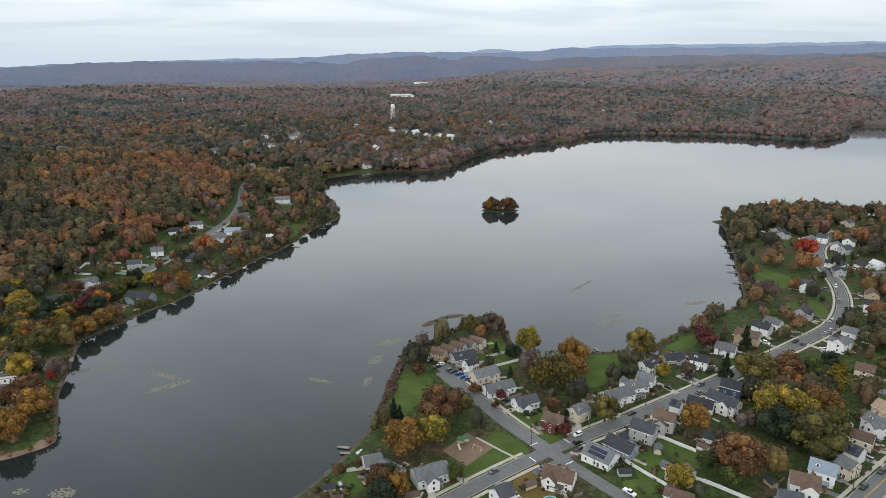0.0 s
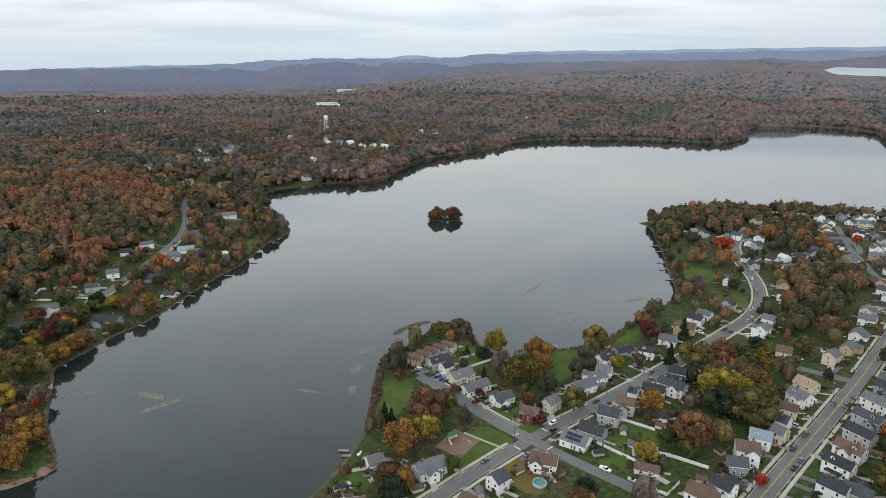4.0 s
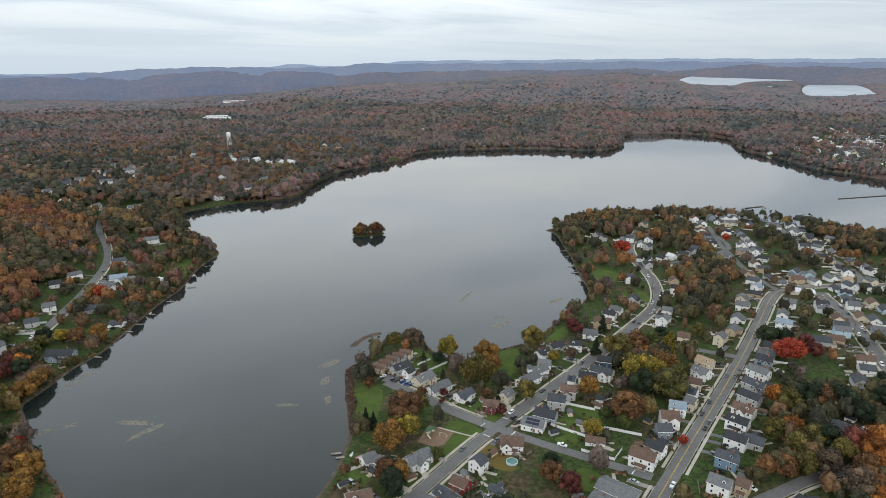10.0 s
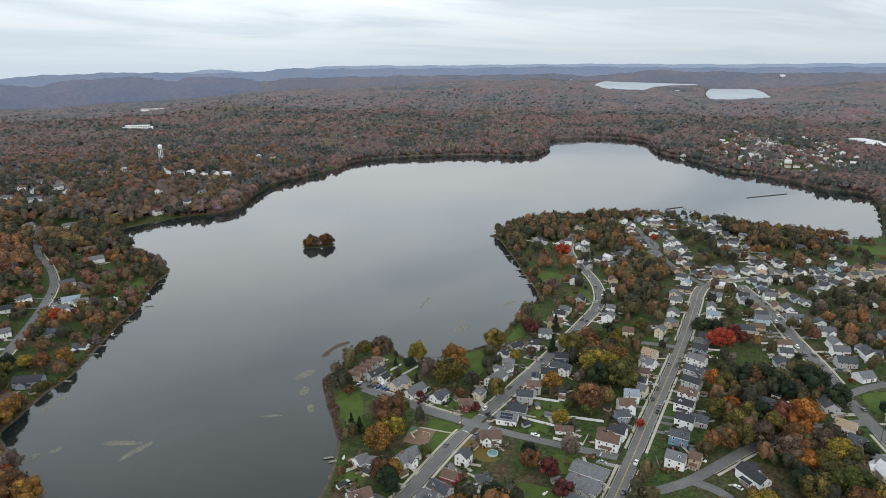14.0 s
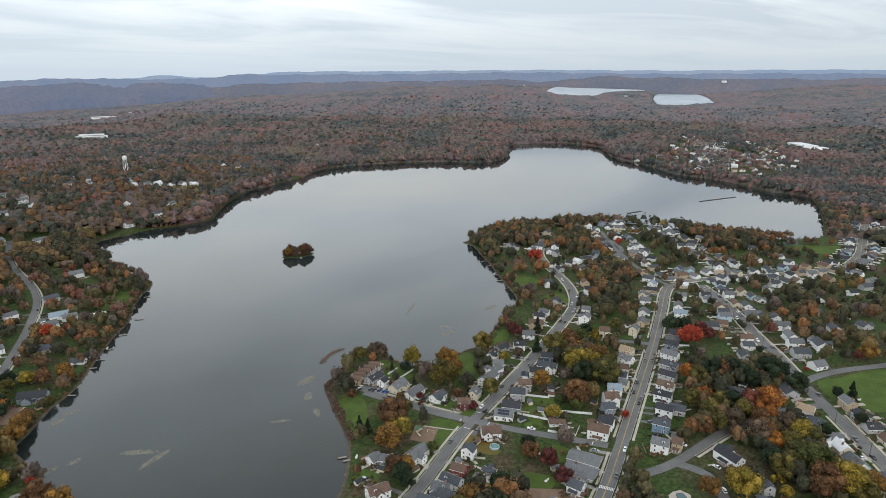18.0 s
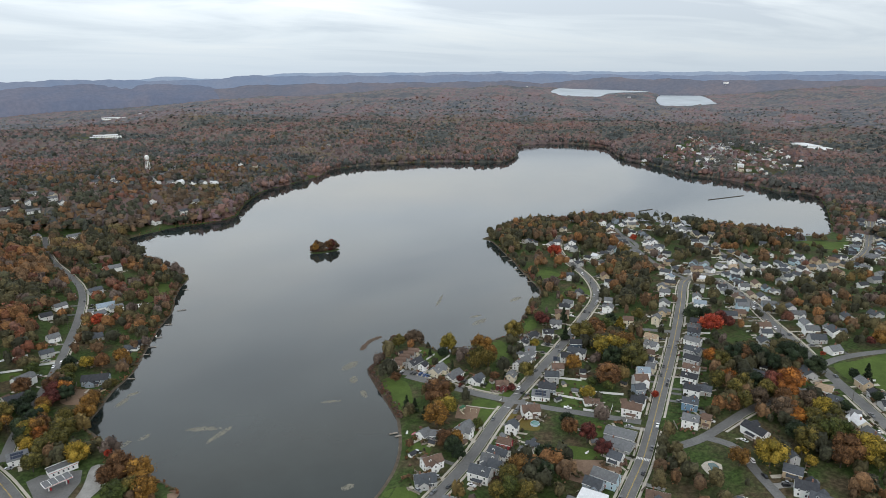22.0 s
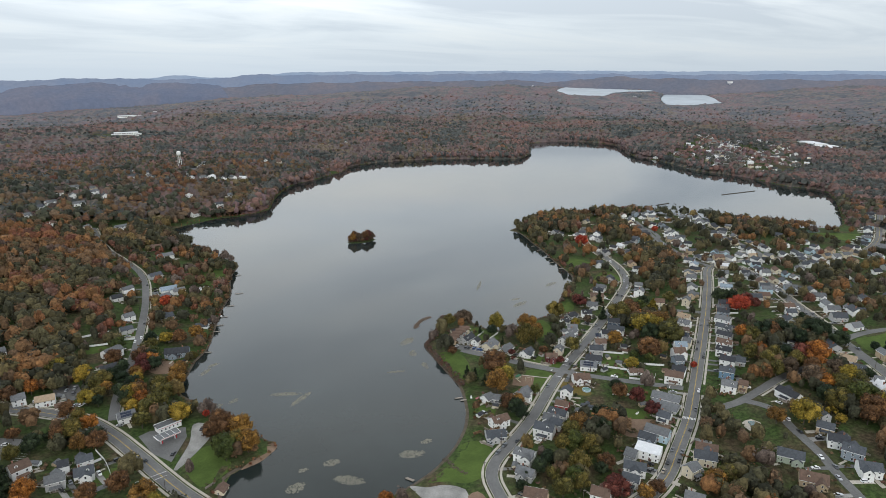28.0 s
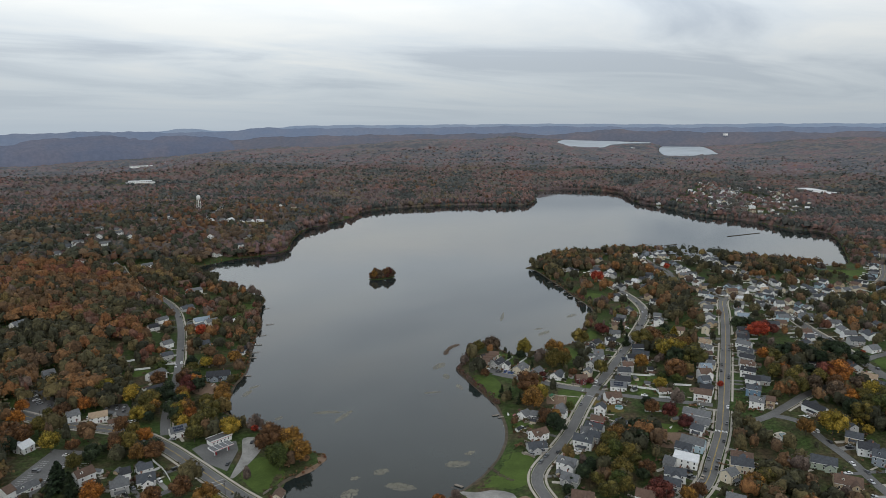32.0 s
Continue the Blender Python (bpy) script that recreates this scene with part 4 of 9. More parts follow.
patch("far_lot", [(2090, 1390), (2200, 1500), (2420, 1590), (2400, 1500), (2230, 1400), (2110, 1340)], M_GRAVEL, 0.5, "wide pale lot between far woods", "paving", smooth_edge=False)

# pavements with kerbs
for name, sides in (("lake_street", (-1, 1)), ("main_street", (-1, 1)), ("rail_street", (-1, 1)), ("west_road", (-1, 1)), ("shore_road", (-1,)), ("park_street", (-1,)), ("court_street", (-1,))):
    ln, w = LINES[name]
    for s in sides:
        keep = ln
        # leave the crossings open
        ok = np.ones(len(ln), bool)
        for other, (oln, ow) in LINES.items():
            if other != name:
                ok &= gap(ln[:, 0] + 0, ln[:, 1], oln)[0] > ow / 2 + 6.5
        run = []
        for i, good in enumerate(list(ok) + [False]):
            if good:
                run.append(i)
            else:
                if len(run) > 4:
                    seg = ln[run[0]:run[-1] + 1]
                    strip("pavement", seg, s * (w / 2 + 1.1), s * (w / 2 + 2.6), 0.24, M_CONCRETE, "pale concrete pavement beside a grass verge", "pavement", 0.2)
                    strip("kerb", seg, s * (w / 2 + 0.02), s * (w / 2 + 0.24), 0.30, M_CONCRETE, "raised concrete kerb along the street", "kerb", 0.2)
                run = []

# markings
ln, w = LINES["main_street"]
for d in (-0.22, 0.12):
    strip("centre_line", ln, d, d + 0.14, 0.185, M_YELLOW, "double yellow centre line", "marking")
ln, w = LINES["west_road"]
for d in (-0.22, 0.12):
    strip("centre_line", ln, d, d + 0.14, 0.185, M_YELLOW, "double yellow centre line", "marking")
ln, w = LINES["lake_street"]


def mark(x, y, heading, length, width, mat=M_PAINT, rise=0.2, label="white painted road marking"):
    c, s = math.cos(radians(heading)), math.sin(radians(heading))
    p = [(x + c * a - s * b, y + s * a + c * b) for a, b in ((-length / 2, -width / 2), (length / 2, -width / 2), (length / 2, width / 2), (-length / 2, width / 2))]
    z = land([q[0] for q in p], [q[1] for q in p])
    tagged(new("road_marking", mesh_from("road_marking", [(q[0], q[1], float(k) + rise) for q, k in zip(p, z)], [(0, 1, 2, 3)], mat)), label, "marking", kind="structure")


for k in range(10):
    mark(70.5 + (k - 4.5) * 0.86 * 0.55, 134.5 - (k - 4.5) * 0.86 * 0.84, 33, 2.6, 0.45, label="white bar of a zebra crossing")
for x0, y0, hd, lg in ((40, 240, 32, 4), (53, 226, 32, 4), (38, 229, -57, 4), (55, 242, -57, 4), (93, 171, 35, 4)):
    mark(x0, y0, hd, lg, 0.5, label="white stop line at a crossing")
for k in range(2):
    mark(-246, 244 - k * 4.2, 12, 17, 0.3, label="white bar of a crossing")
for k in range(13):
    for row in (0, 1, 2):
        x0, y0 = -344 + k * 2.4 * 0.46 + row * 10.5, 282 + k * 2.4 * 0.9 - row * 5.2
        if y0 < 318:
            mark(x0, y0, -28, 4.6, 0.14, rise=0.18, label="white parking stall line")

# lily and weed mats on the water
M_PADS = surface("water_plants", (0.12, 0.113, 0.085), (0.20, 0.185, 0.14), 0.5, 0.7, 0.3, 3.0)
rp = random.Random(21)
MATS = [(-151, 307, 11, 2.6, 155), (-143, 295, 11, 2.3, 35), (-186, 315, 4, 2, 30), (-150, 210, 5, 3, 0), (-147, 189, 9, 4, 140), (-176, 197, 6, 4, 20), (-167, 211, 3, 2, 0), (-104, 195, 8, 4, 160), (-90, 203, 4, 2.4, 0),
        (110, 378, 10, 3.5, 20), (105, 448, 16, 1.6, 50), (-32, 349, 9, 4, 30), (-65, 301, 7, 1.6, 160), (177, 413, 9, 3, 20), (114, 392, 7, 2, 0), (-196, 372, 7, 2.4, 50), (-188, 382, 5, 2, 20),
        (-38, 325, 6, 3, 60), (-40, 300, 6, 2, 80), (-55, 205, 4, 2, 30), (-198, 312, 5, 2, 40), (-46, 222, 3, 3, 0)]
for cx, cy, a, b, ang in MATS:
    sh = Shape()
    ca, sa = math.cos(radians(ang)), math.sin(radians(ang))
    for _ in range(int(a * b * 9)):
        t, q = rp.uniform(0, 6.28), math.sqrt(rp.random()) * (0.75 + 0.35 * math.sin(3 * rp.random()))
        u, w2 = a * q * math.cos(t), b * q * math.sin(t) + 0.8 * math.sin(u * 0.7) if False else b * q * math.sin(t)
        px, py = cx + ca * u - sa * w2, cy + sa * u + ca * w2
        r0 = rp.uniform(0.22, 0.55)
        t0 = rp.uniform(0, 1)
        sh.face([(px + r0 * math.cos(t0 + k * 1.047) * rp.uniform(0.7, 1.2), py + r0 * math.sin(t0 + k * 1.047), 0.02 + 0.01 * rp.random()) for k in range(6)])
    tagged(new("water_plants", sh.mesh("water_plants", M_PADS)), "beige mat of floating lily pads on the lake", "water plants", kind="stuff")


# ---- reeds and shore brush ----
def brush(name, line, a, b, count, tone_lo, tone_hi, hgt, label, seed):
    r2 = np.random.default_rng(seed)
    k = r2.integers(0, len(line), count)
    off = r2.uniform(a, b, count)
    t = np.gradient(line, axis=0)
    t /= np.linalg.norm(t, axis=1)[:, None]
    p = line[k] + np.stack([-t[k, 1], t[k, 0]], 1) * off[:, None] + r2.normal(scale=1.0, size=(count, 2))
    good = land(p[:, 0], p[:, 1]) > 0.05
    p = p[good]
    woods(name, p[:, 0], p[:, 1], r2.uniform(0.6, 1.2, len(p)), r2.uniform(hgt * 0.6, hgt * 1.3, len(p)), r2.uniform(tone_lo, tone_hi, len(p)), 9, label, seed, 0.42)


brush("shore_brush", rounded(EAST_SHORE[8:16], False, 2.0), -4.5, -0.8, 420, 0.84, 0.98, 1.5, "reddish-brown brush along the lake shore", 31)
brush("shore_brush", rounded(EAST_SHORE[16:34], False, 2.0), -4, -0.5, 240, 0.1, 0.97, 1.8, "low brown and green shore brush", 32)
brush("shore_brush", rounded(WEST_SHORE[2:20], False, 2.0), -4, -0.5, 300, 0.1, 0.97, 1.8, "low brush along the western shore", 33)
brush("shore_brush", rounded(FAR_SHORE, False, 4.0), -8, -0.5, 500, 0.5, 0.97, 3.0, "grey-brown brush along the far shore", 34)
brush("shore_brush", rounded(NORTH_SHORE, False, 4.0), -8, -0.5, 500, 0.4, 0.97, 3.0, "brown brush along the northern shore", 35)


# ---- houses ----
def paint(name, c, vary=0.06):
    return surface(name, tuple(0.86 * v for v in c), c, 0.5, 0.75, 0.3, 6.0, vary)


WALL = {"white": paint("white_siding", (0.80, 0.80, 0.78)), "cream": paint("cream_siding", (0.62, 0.55, 0.42)), "tan": paint("tan_siding", (0.46, 0.36, 0.24)), "grey": paint("grey_siding", (0.42, 0.42, 0.41)),
        "bluegrey": paint("blue_grey_siding", (0.24, 0.28, 0.32)), "lightblue": paint("light_blue_siding", (0.42, 0.55, 0.62)), "blue": paint("blue_siding", (0.16, 0.26, 0.36)), "navy": paint("navy_siding", (0.05, 0.075, 0.11)),
        "darkred": paint("dark_red_siding", (0.13, 0.035, 0.035)), "red": paint("red_siding", (0.30, 0.035, 0.04)), "green": paint("sage_siding", (0.36, 0.42, 0.34)), "maroon": paint("brick_wall", (0.2, 0.09, 0.075))}
ROOF = {"dark": surface("charcoal_shingles", (0.026, 0.028, 0.033), (0.05, 0.052, 0.058), 0.7, 0.85, 0.25, 4, 0.15), "slate": surface("slate_grey_shingles", (0.045, 0.050, 0.058), (0.080, 0.087, 0.097), 0.7, 0.85, 0.25, 4, 0.15),
        "grey": surface("grey_shingles", (0.092, 0.096, 0.10), (0.155, 0.158, 0.163), 0.7, 0.85, 0.25, 4, 0.15), "brown": surface("brown_shingles", (0.085, 0.055, 0.042), (0.145, 0.095, 0.07), 0.7, 0.85, 0.25, 4, 0.15),
        "tanroof": surface("tan_shingles", (0.27, 0.20, 0.135), (0.36, 0.275, 0.19), 0.7, 0.85, 0.25, 4, 0.1), "lightblue": surface("pale_blue_shingles", (0.17, 0.215, 0.255), (0.25, 0.30, 0.345), 0.7, 0.85, 0.25, 4, 0.1),
        "white": surface("white_roof", (0.52, 0.53, 0.54), (0.66, 0.66, 0.67), 0.3, 0.7, 0.3, 4, 0.05)}
M_TRIM = paint("white_trim", (0.78, 0.78, 0.76), 0.03)
M_GLASS, n, l, b = material("window_glass", 0.08, 0, 0.6)
b.inputs["Base Color"].default_value = (0.02, 0.024, 0.028, 1)
M_BRICK = surface("chimney_brick", (0.17, 0.085, 0.06), (0.27, 0.14, 0.10), 3.0, 0.9, 0.2)
M_SOLAR, n, l, b = material("solar_panel", 0.15, 0.2, 0.5)
b.inputs["Base Color"].default_value = (0.02, 0.028, 0.05, 1)
M_DOOR = surface("door_paint", (0.14, 0.05, 0.04), (0.2, 0.08, 0.06), 1.0, 0.6, 0.3, 6, 0.4)
M_DECK = surface("weathered_boards", (0.2, 0.17, 0.14), (0.31, 0.27, 0.23), 1.0, 0.9, 0.2, 6, 0.1)

win = Shape()
o_r, i_r = [(-0.52, -0.75), (0.52, -0.75), (0.52, 0.75), (-0.52, 0.75)], [(-0.42, -0.65), (0.42, -0.65), (0.42, 0.65), (-0.42, 0.65)]
win.v += [(u, 0.0, w) for u, w in o_r] + [(u, -0.07, w) for u, w in o_r] + [(u, -0.07, w) for u, w in i_r] + [(u, -0.02, w) for u, w in i_r]
for i in range(4):
    j = (i + 1) % 4
    win.f += [(i, j, 4 + j, 4 + i), (4 + i, 4 + j, 8 + j, 8 + i), (8 + i, 8 + j, 12 + j, 12 + i)]
    win.s += [0, 0, 0]
win.f.append((12, 13, 14, 15))
win.s.append(1)
WINDOW = win.mesh("window", [M_TRIM, M_GLASS])
dr = Shape()
dr.box(-0.62, -0.05, 0, -0.48, 0, 2.2, 1).box(0.48, -0.05, 0, 0.62, 0, 2.2, 1).box(-0.62, -0.05, 2.1, 0.62, 0, 2.22, 1).box(-0.48, -0.03, 0, 0.48, 0, 2.1)
DOOR = dr.mesh("door", [M_DOOR, M_TRIM])
HOUSES = []
WORDS = {"bluegrey": "blue-grey", "lightblue": "light blue", "darkred": "dark red", "tanroof": "tan", "slate": "slate-grey", "dark": "charcoal", "maroon": "brick-red"}
hr_rng = random.Random(9)


DISTANT = []


def house(x, y, heading, long, wide, ridge, wall, roof, style="gable"):
    if math.hypot(x + 130, y + 50) > 860:
        # houses of the far hills are gathered and built together
        DISTANT.append((x, y, heading, long, wide, ridge, wall, roof))
        HOUSES.append((x, y, max(long, wide) * 0.5))
        return None
    far = math.hypot(x + 100, y) > 430
    z = min(ground_z(x, y), ground_z(x + 3, y), ground_z(x, y - 3)) - 0.05
    base = new("shed" if long < 5.5 and ridge < 4 else "house")
    base.matrix_basis = pose(x, y, z, 0, 0, heading)
    HOUSES.append((x, y, max(long, wide) * 0.5))
    hl, hw = long / 2, wide / 2
    rise = {"gambrel": 2.4, "flat": 0.3}.get(style, min(hw * 0.68, ridge * 0.45))
    eave = ridge - rise
    size = "small" if long < 6 else ("two-storey" if eave > 4.3 else "one-storey")
    tagged(base, f"{size} {WORDS.get(wall, wall)} {'cottage with a barn-shaped' if style == 'gambrel' else ('building with a flat' if style == 'flat' else 'house with a pitched')} {WORDS.get(roof, roof)} roof"
           + (" and solar panels" if style == "solar" else ""), "shed" if long < 5.5 and ridge < 4 else "house", group="houses of the lake town")
    if style == "gambrel":
        cap = [(hw * 1.06, eave - 0.1), (hw * 0.68, eave + 1.6), (0, ridge), (-hw * 0.68, eave + 1.6), (-hw * 1.06, eave - 0.1)]
    elif style == "flat":
        cap = [(hw + 0.1, eave), (hw + 0.1, ridge), (-hw - 0.1, ridge), (-hw - 0.1, eave)]
    else:
        k = rise / hw
        cap = [(hw + 0.4, eave - 0.4 * k), (0, ridge), (-hw - 0.4, eave - 0.4 * k)]
    # walls, closed up to the underside of the roof
    body = Shape()
    outline = [(-hw, -0.6), (hw, -0.6), (hw, eave)] + ([(hw * 0.66, eave + 1.5), (0, ridge - 0.12), (-hw * 0.66, eave + 1.5)] if style == "gambrel" else ([] if style == "flat" else [(0, ridge - 0.08)])) + [(-hw, eave)]
    body.prism(outline, -hl, hl)
    turned = Matrix.Rotation(radians(-90), 4, "Z")
    hang("wall", body.mesh("wall", WALL[wall]), base, m=turned)
    slab = Shape()
    if style == "flat":
        slab.box(-hw - 0.1, -hl - 0.1, eave + 0.01, hw + 0.1, hl + 0.1, ridge)
    else:
        th = 0.16
        top = cap
        under = [(px, pz - th) for px, pz in reversed(cap)]
        slab.prism(top + under, -hl - 0.35, hl + 0.35)
    hang("roof", slab.mesh("roof", ROOF[roof]), base, m=turned)
    slope = math.degrees(math.atan2(rise, hw))
    if style == "solar":
        for j in range(int(hl * 1.2)):
            for q in (0.32, 0.68):
                px = -hl * 0.55 + j * 1.08
                pn = Shape()
                pn.box(-0.5, -0.8, 0, 0.5, 0.8, 0.06)
                hang("solar_panel", pn.mesh("solar_panel", M_SOLAR), base, m=Matrix.Translation((px, -hw * q, ridge - rise * q + 0.06)) @ pose(0, 0, 0, slope, 0, 0))
    if style == "gable" and long > 8 and hr_rng.random() < (0.6 if not far else 0.3):
        ch = Shape()
        cx = hr_rng.choice((-1, 1)) * hl * 0.45
        ch.box(-0.38, -0.38, 0, 0.38, 0.38, 1.9).box(-0.46, -0.46, 1.9, 0.46, 0.46, 2.05)
        hang("chimney", ch.mesh("chimney", M_BRICK), base, m=Matrix.Translation((cx, hw * 0.25, ridge - 1.2)))
    if style in ("gable", "solar") and long > 7 and math.hypot(x + 100, y) < 400:
        # white eaves boards, and a dormer on some roofs
        for s_ in (-1, 1):
            ez = eave - 0.4 * rise / hw
            hang("eaves_board", Shape().box(-hl - 0.36, -0.04, -0.26, hl + 0.36, 0.04, 0.0).mesh("eaves_board", M_TRIM), base, m=Matrix.Translation((0, s_ * (hw + 0.45), ez)))
        if style == "gable" and long > 8 and hr_rng.random() < 0.4:
            side = -1 if math.sin(radians(heading - 90)) < 0 else 1
            dx = hr_rng.choice((-1, 1)) * hl * 0.4
            dz = ridge - rise * 0.62
            dorm = Shape().prism([(-0.85, -0.6), (0.85, -0.6), (0.85, 1.1), (0, 1.6), (-0.85, 1.1)], 0, hw * 0.62)
            cap_d = Shape().prism([(1.1, 0.95), (0, 1.72), (-1.1, 0.95), (-1.1, 0.85), (0, 1.62), (1.1, 0.85)], 0.1, hw * 0.62 + 0.2)
            at = Matrix.Translation((dx, 0, dz)) @ pose(0, 0, 0, 0, 0, 0 if side > 0 else 180)
            hang("dormer", dorm.mesh("dormer", WALL[wall]), base, m=at)
            hang("dormer_roof", cap_d.mesh("dormer_roof", ROOF[roof]), base, m=at)
            hang("window", WINDOW, base, m=at @ Matrix.Translation((0, hw * 0.62, 0.45)) @ pose(0, 0, 0, 0, 0, 180) @ Matrix.Scale(0.8, 4))
    if long < 5.5:
        return base
    # windows row by row on each side, upright on the walls
    levels = [1.7] if eave < 4.3 else [1.6, 4.3]
    sides = [(0, -hw, 0, hl), (0, hw, 180, hl), (-hl, 0, -90, hw), (hl, 0, 90, hw)]
    for sx, sy, turn_z, half in sides:
        facing = math.sin(radians(heading + turn_z - 90))
        if facing > (0.05 if not far else -0.25):
            continue
        count = max(1, int(half * 2 / 3.6)) if not far else 1
        for lz in levels:
            if lz + 0.8 > eave + 0.1:
                lz = eave - 0.85
            for k in range(count):
                u = (k + 0.5) / count * 2 * half - half
                if abs(sx) > 0:
                    m = Matrix.Translation((sx, u, lz)) @ pose(0, 0, 0, 0, 0, turn_z)
                else:
                    m = Matrix.Translation((u, sy, lz)) @ pose(0, 0, 0, 0, 0, turn_z)
                hang("window", WINDOW, base, m=m)
    if style == "gable" and long > 7.5 and hr_rng.random() < 0.62:
        # a lower wing across the main roof
        side = hr_rng.choice((-1, 1, -1)) if math.sin(radians(heading - 90)) < 0 else hr_rng.choice((1, 1, -1))
        ww, out_y, wr = wide * hr_rng.uniform(0.28, 0.36), hr_rng.uniform(1.6, 3.4), rise * 0.72
        wx = hr_rng.uniform(-0.5, 0.5) * (long - 2 * ww)
        we = eave - hr_rng.choice((0.0, 0.0, 1.2 if eave > 4 else 0.2))
        k = wr / ww
        wing = Shape().prism([(-ww, -0.6), (ww, -0.6), (ww, we), (0, we + wr - 0.06), (-ww, we)], 0, hw + out_y)
        cover = Shape().prism([(ww + 0.3, we - 0.3 * k), (0, we + wr), (-ww - 0.3, we - 0.3 * k), (-ww - 0.3, we - 0.3 * k - 0.14), (0, we + wr - 0.14), (ww + 0.3, we - 0.3 * k - 0.14)], 0.3, hw + out_y + 0.3)
        m = Matrix.Translation((wx, 0, 0)) @ pose(0, 0, 0, 0, 0, 0 if side > 0 else 180)
        hang("wing_wall", wing.mesh("wing_wall", WALL[wall]), base, m=m)
        hang("wing_roof", cover.mesh("wing_roof", ROOF[roof]), base, m=m)
        if not far:
            hang("window", WINDOW, base, m=m @ Matrix.Translation((0, hw + out_y, 1.6)) @ pose(0, 0, 0, 0, 0, 180))
            if we > 4:
                hang("window", WINDOW, base, m=m @ Matrix.Translation((0, hw + out_y, 4.2)) @ pose(0, 0, 0, 0, 0, 180))
    if not far:
        hang("door", DOOR, base, m=Matrix.Translation((hl * 0.1 + 0.9, -hw, 0.35)))
        if hr_rng.random() < 0.45 and style == "gable":
            pw, pd = min(long * 0.6, 6.0), 2.0
            side = hr_rng.choice((-1, 1))
            deck_s = Shape()
            deck_s.box(-pw / 2, 0, -0.4, pw / 2, pd, 0.3)
            at = Matrix.Translation((0, side * hw, 0)) @ pose(0, 0, 0, 0, 0, 0 if side > 0 else 180)
            hang("porch_deck", deck_s.mesh("porch_deck", M_DECK), base, m=at)
            cover = Shape()
            cover.v += [(-pw / 2 - 0.2, -0.02, 3.0), (pw / 2 + 0.2, -0.02, 3.0), (pw / 2 + 0.2, pd + 0.25, 2.55), (-pw / 2 - 0.2, pd + 0.25, 2.55), (-pw / 2 - 0.2, -0.02, 2.85), (pw / 2 + 0.2, -0.02, 2.85), (pw / 2 + 0.2, pd + 0.25, 2.4), (-pw / 2 - 0.2, pd + 0.25, 2.4)]
            cover.f += [(0, 1, 2, 3), (7, 6, 5, 4), (3, 2, 6, 7), (0, 3, 7, 4), (1, 5, 6, 2)]
            cover.s += [0] * 5
            hang("porch_roof", cover.mesh("porch_roof", ROOF[roof]), base, m=at)
            for k in range(3):
                po = Shape()
                po.box(-0.08, -0.08, 0.3, 0.08, 0.08, 2.45)
                hang("porch_post", po.mesh("porch_post", M_TRIM), base, m=at @ Matrix.Translation((-pw / 2 + 0.15 + k * (pw - 0.3) / 2, pd - 0.1, 0)))
    return base


house(-2.1, 323.6, -34, 8.5, 5.6, 6.7, 'tan', 'brown', 'gambrel')
house(3.3, 327.9, -35, 8.5, 5.6, 6.7, 'grey', 'brown', 'gambrel')
house(8.9, 332.0, -35, 8.6, 5.6, 6.7, 'grey', 'brown', 'gambrel')
house(14.5, 335.5, -36, 8.6, 5.6, 6.7, 'grey', 'brown', 'gambrel')
house(20.4, 339.1, -35, 8.6, 5.6, 6.7, 'cream', 'brown', 'gambrel')
house(11.5, 319.4, 24, 13.1, 8, 7.1, 'grey', 'dark', 'gable')
house(15.1, 311.3, 33, 7.0, 6, 6.6, 'white', 'dark', 'gable')
house(21.9, 300.0, 31, 14.4, 8.5, 7.1, 'cream', 'grey', 'gable')
house(28.2, 286.4, 27, 15.8, 8.5, 6.1, 'white', 'grey', 'gable')
house(-29.1, 225.3, 19, 7.5, 8, 6.1, 'white', 'grey', 'gable')
house(-21.4, 219.4, -41, 10.9, 7, 6.1, 'white', 'grey', 'gable')
house(-5.0, 216.5, 24, 14.0, 8.5, 7.3, 'white', 'grey', 'gable')
house(-44.8, 210.8, 16, 4.6, 3, 3, 'white', 'dark', 'gable')
house(22.6, 201.3, 34, 7.0, 7.5, 8.6, 'white', 'slate', 'gable')
house(40.2, 272.2, 23, 11.5, 7.5, 6.3, 'white', 'slate', 'gable')
house(50.9, 254.2, -27, 9.1, 7, 7.1, 'darkred', 'brown', 'gable')
house(64.0, 261.3, 35, 8.5, 7, 7.6, 'cream', 'grey', 'gable')
house(85.9, 276.9, 25, 16.5, 8.5, 7.6, 'white', 'grey', 'gable')
house(96.5, 284.1, 21, 12.7, 7.5, 8.1, 'white', 'grey', 'gable')
house(105.1, 292.4, -32, 8.5, 7.5, 8.1, 'white', 'grey', 'gable')
house(112.5, 311.8, 26, 9.0, 6, 6.1, 'white', 'dark', 'gable')
house(129.3, 322.3, 16, 11.6, 8, 4.5, 'grey', 'dark', 'gable')
house(141.2, 314.3, -29, 8.9, 8, 8.1, 'white', 'dark', 'gable')
house(162.8, 330.4, -37, 10.6, 8, 7.1, 'white', 'grey', 'gable')
house(181.5, 344.3, -38, 13.0, 8.5, 9.1, 'tan', 'brown', 'gable')
house(197.8, 359.7, -52, 10.1, 7, 7.1, 'white', 'dark', 'gable')
house(208.4, 366.9, -56, 9.9, 7, 7.1, 'white', 'grey', 'gable')
house(66.1, 227.2, -43, 12.4, 10, 6.9, 'white', 'grey', 'solar')
house(76.1, 232.7, -44, 12.1, 9, 7.6, 'bluegrey', 'dark', 'gable')
house(89.0, 243.9, -35, 10.2, 8.5, 9.1, 'grey', 'slate', 'gable')
house(101.2, 252.4, -30, 9.0, 8, 9.1, 'grey', 'brown', 'gable')
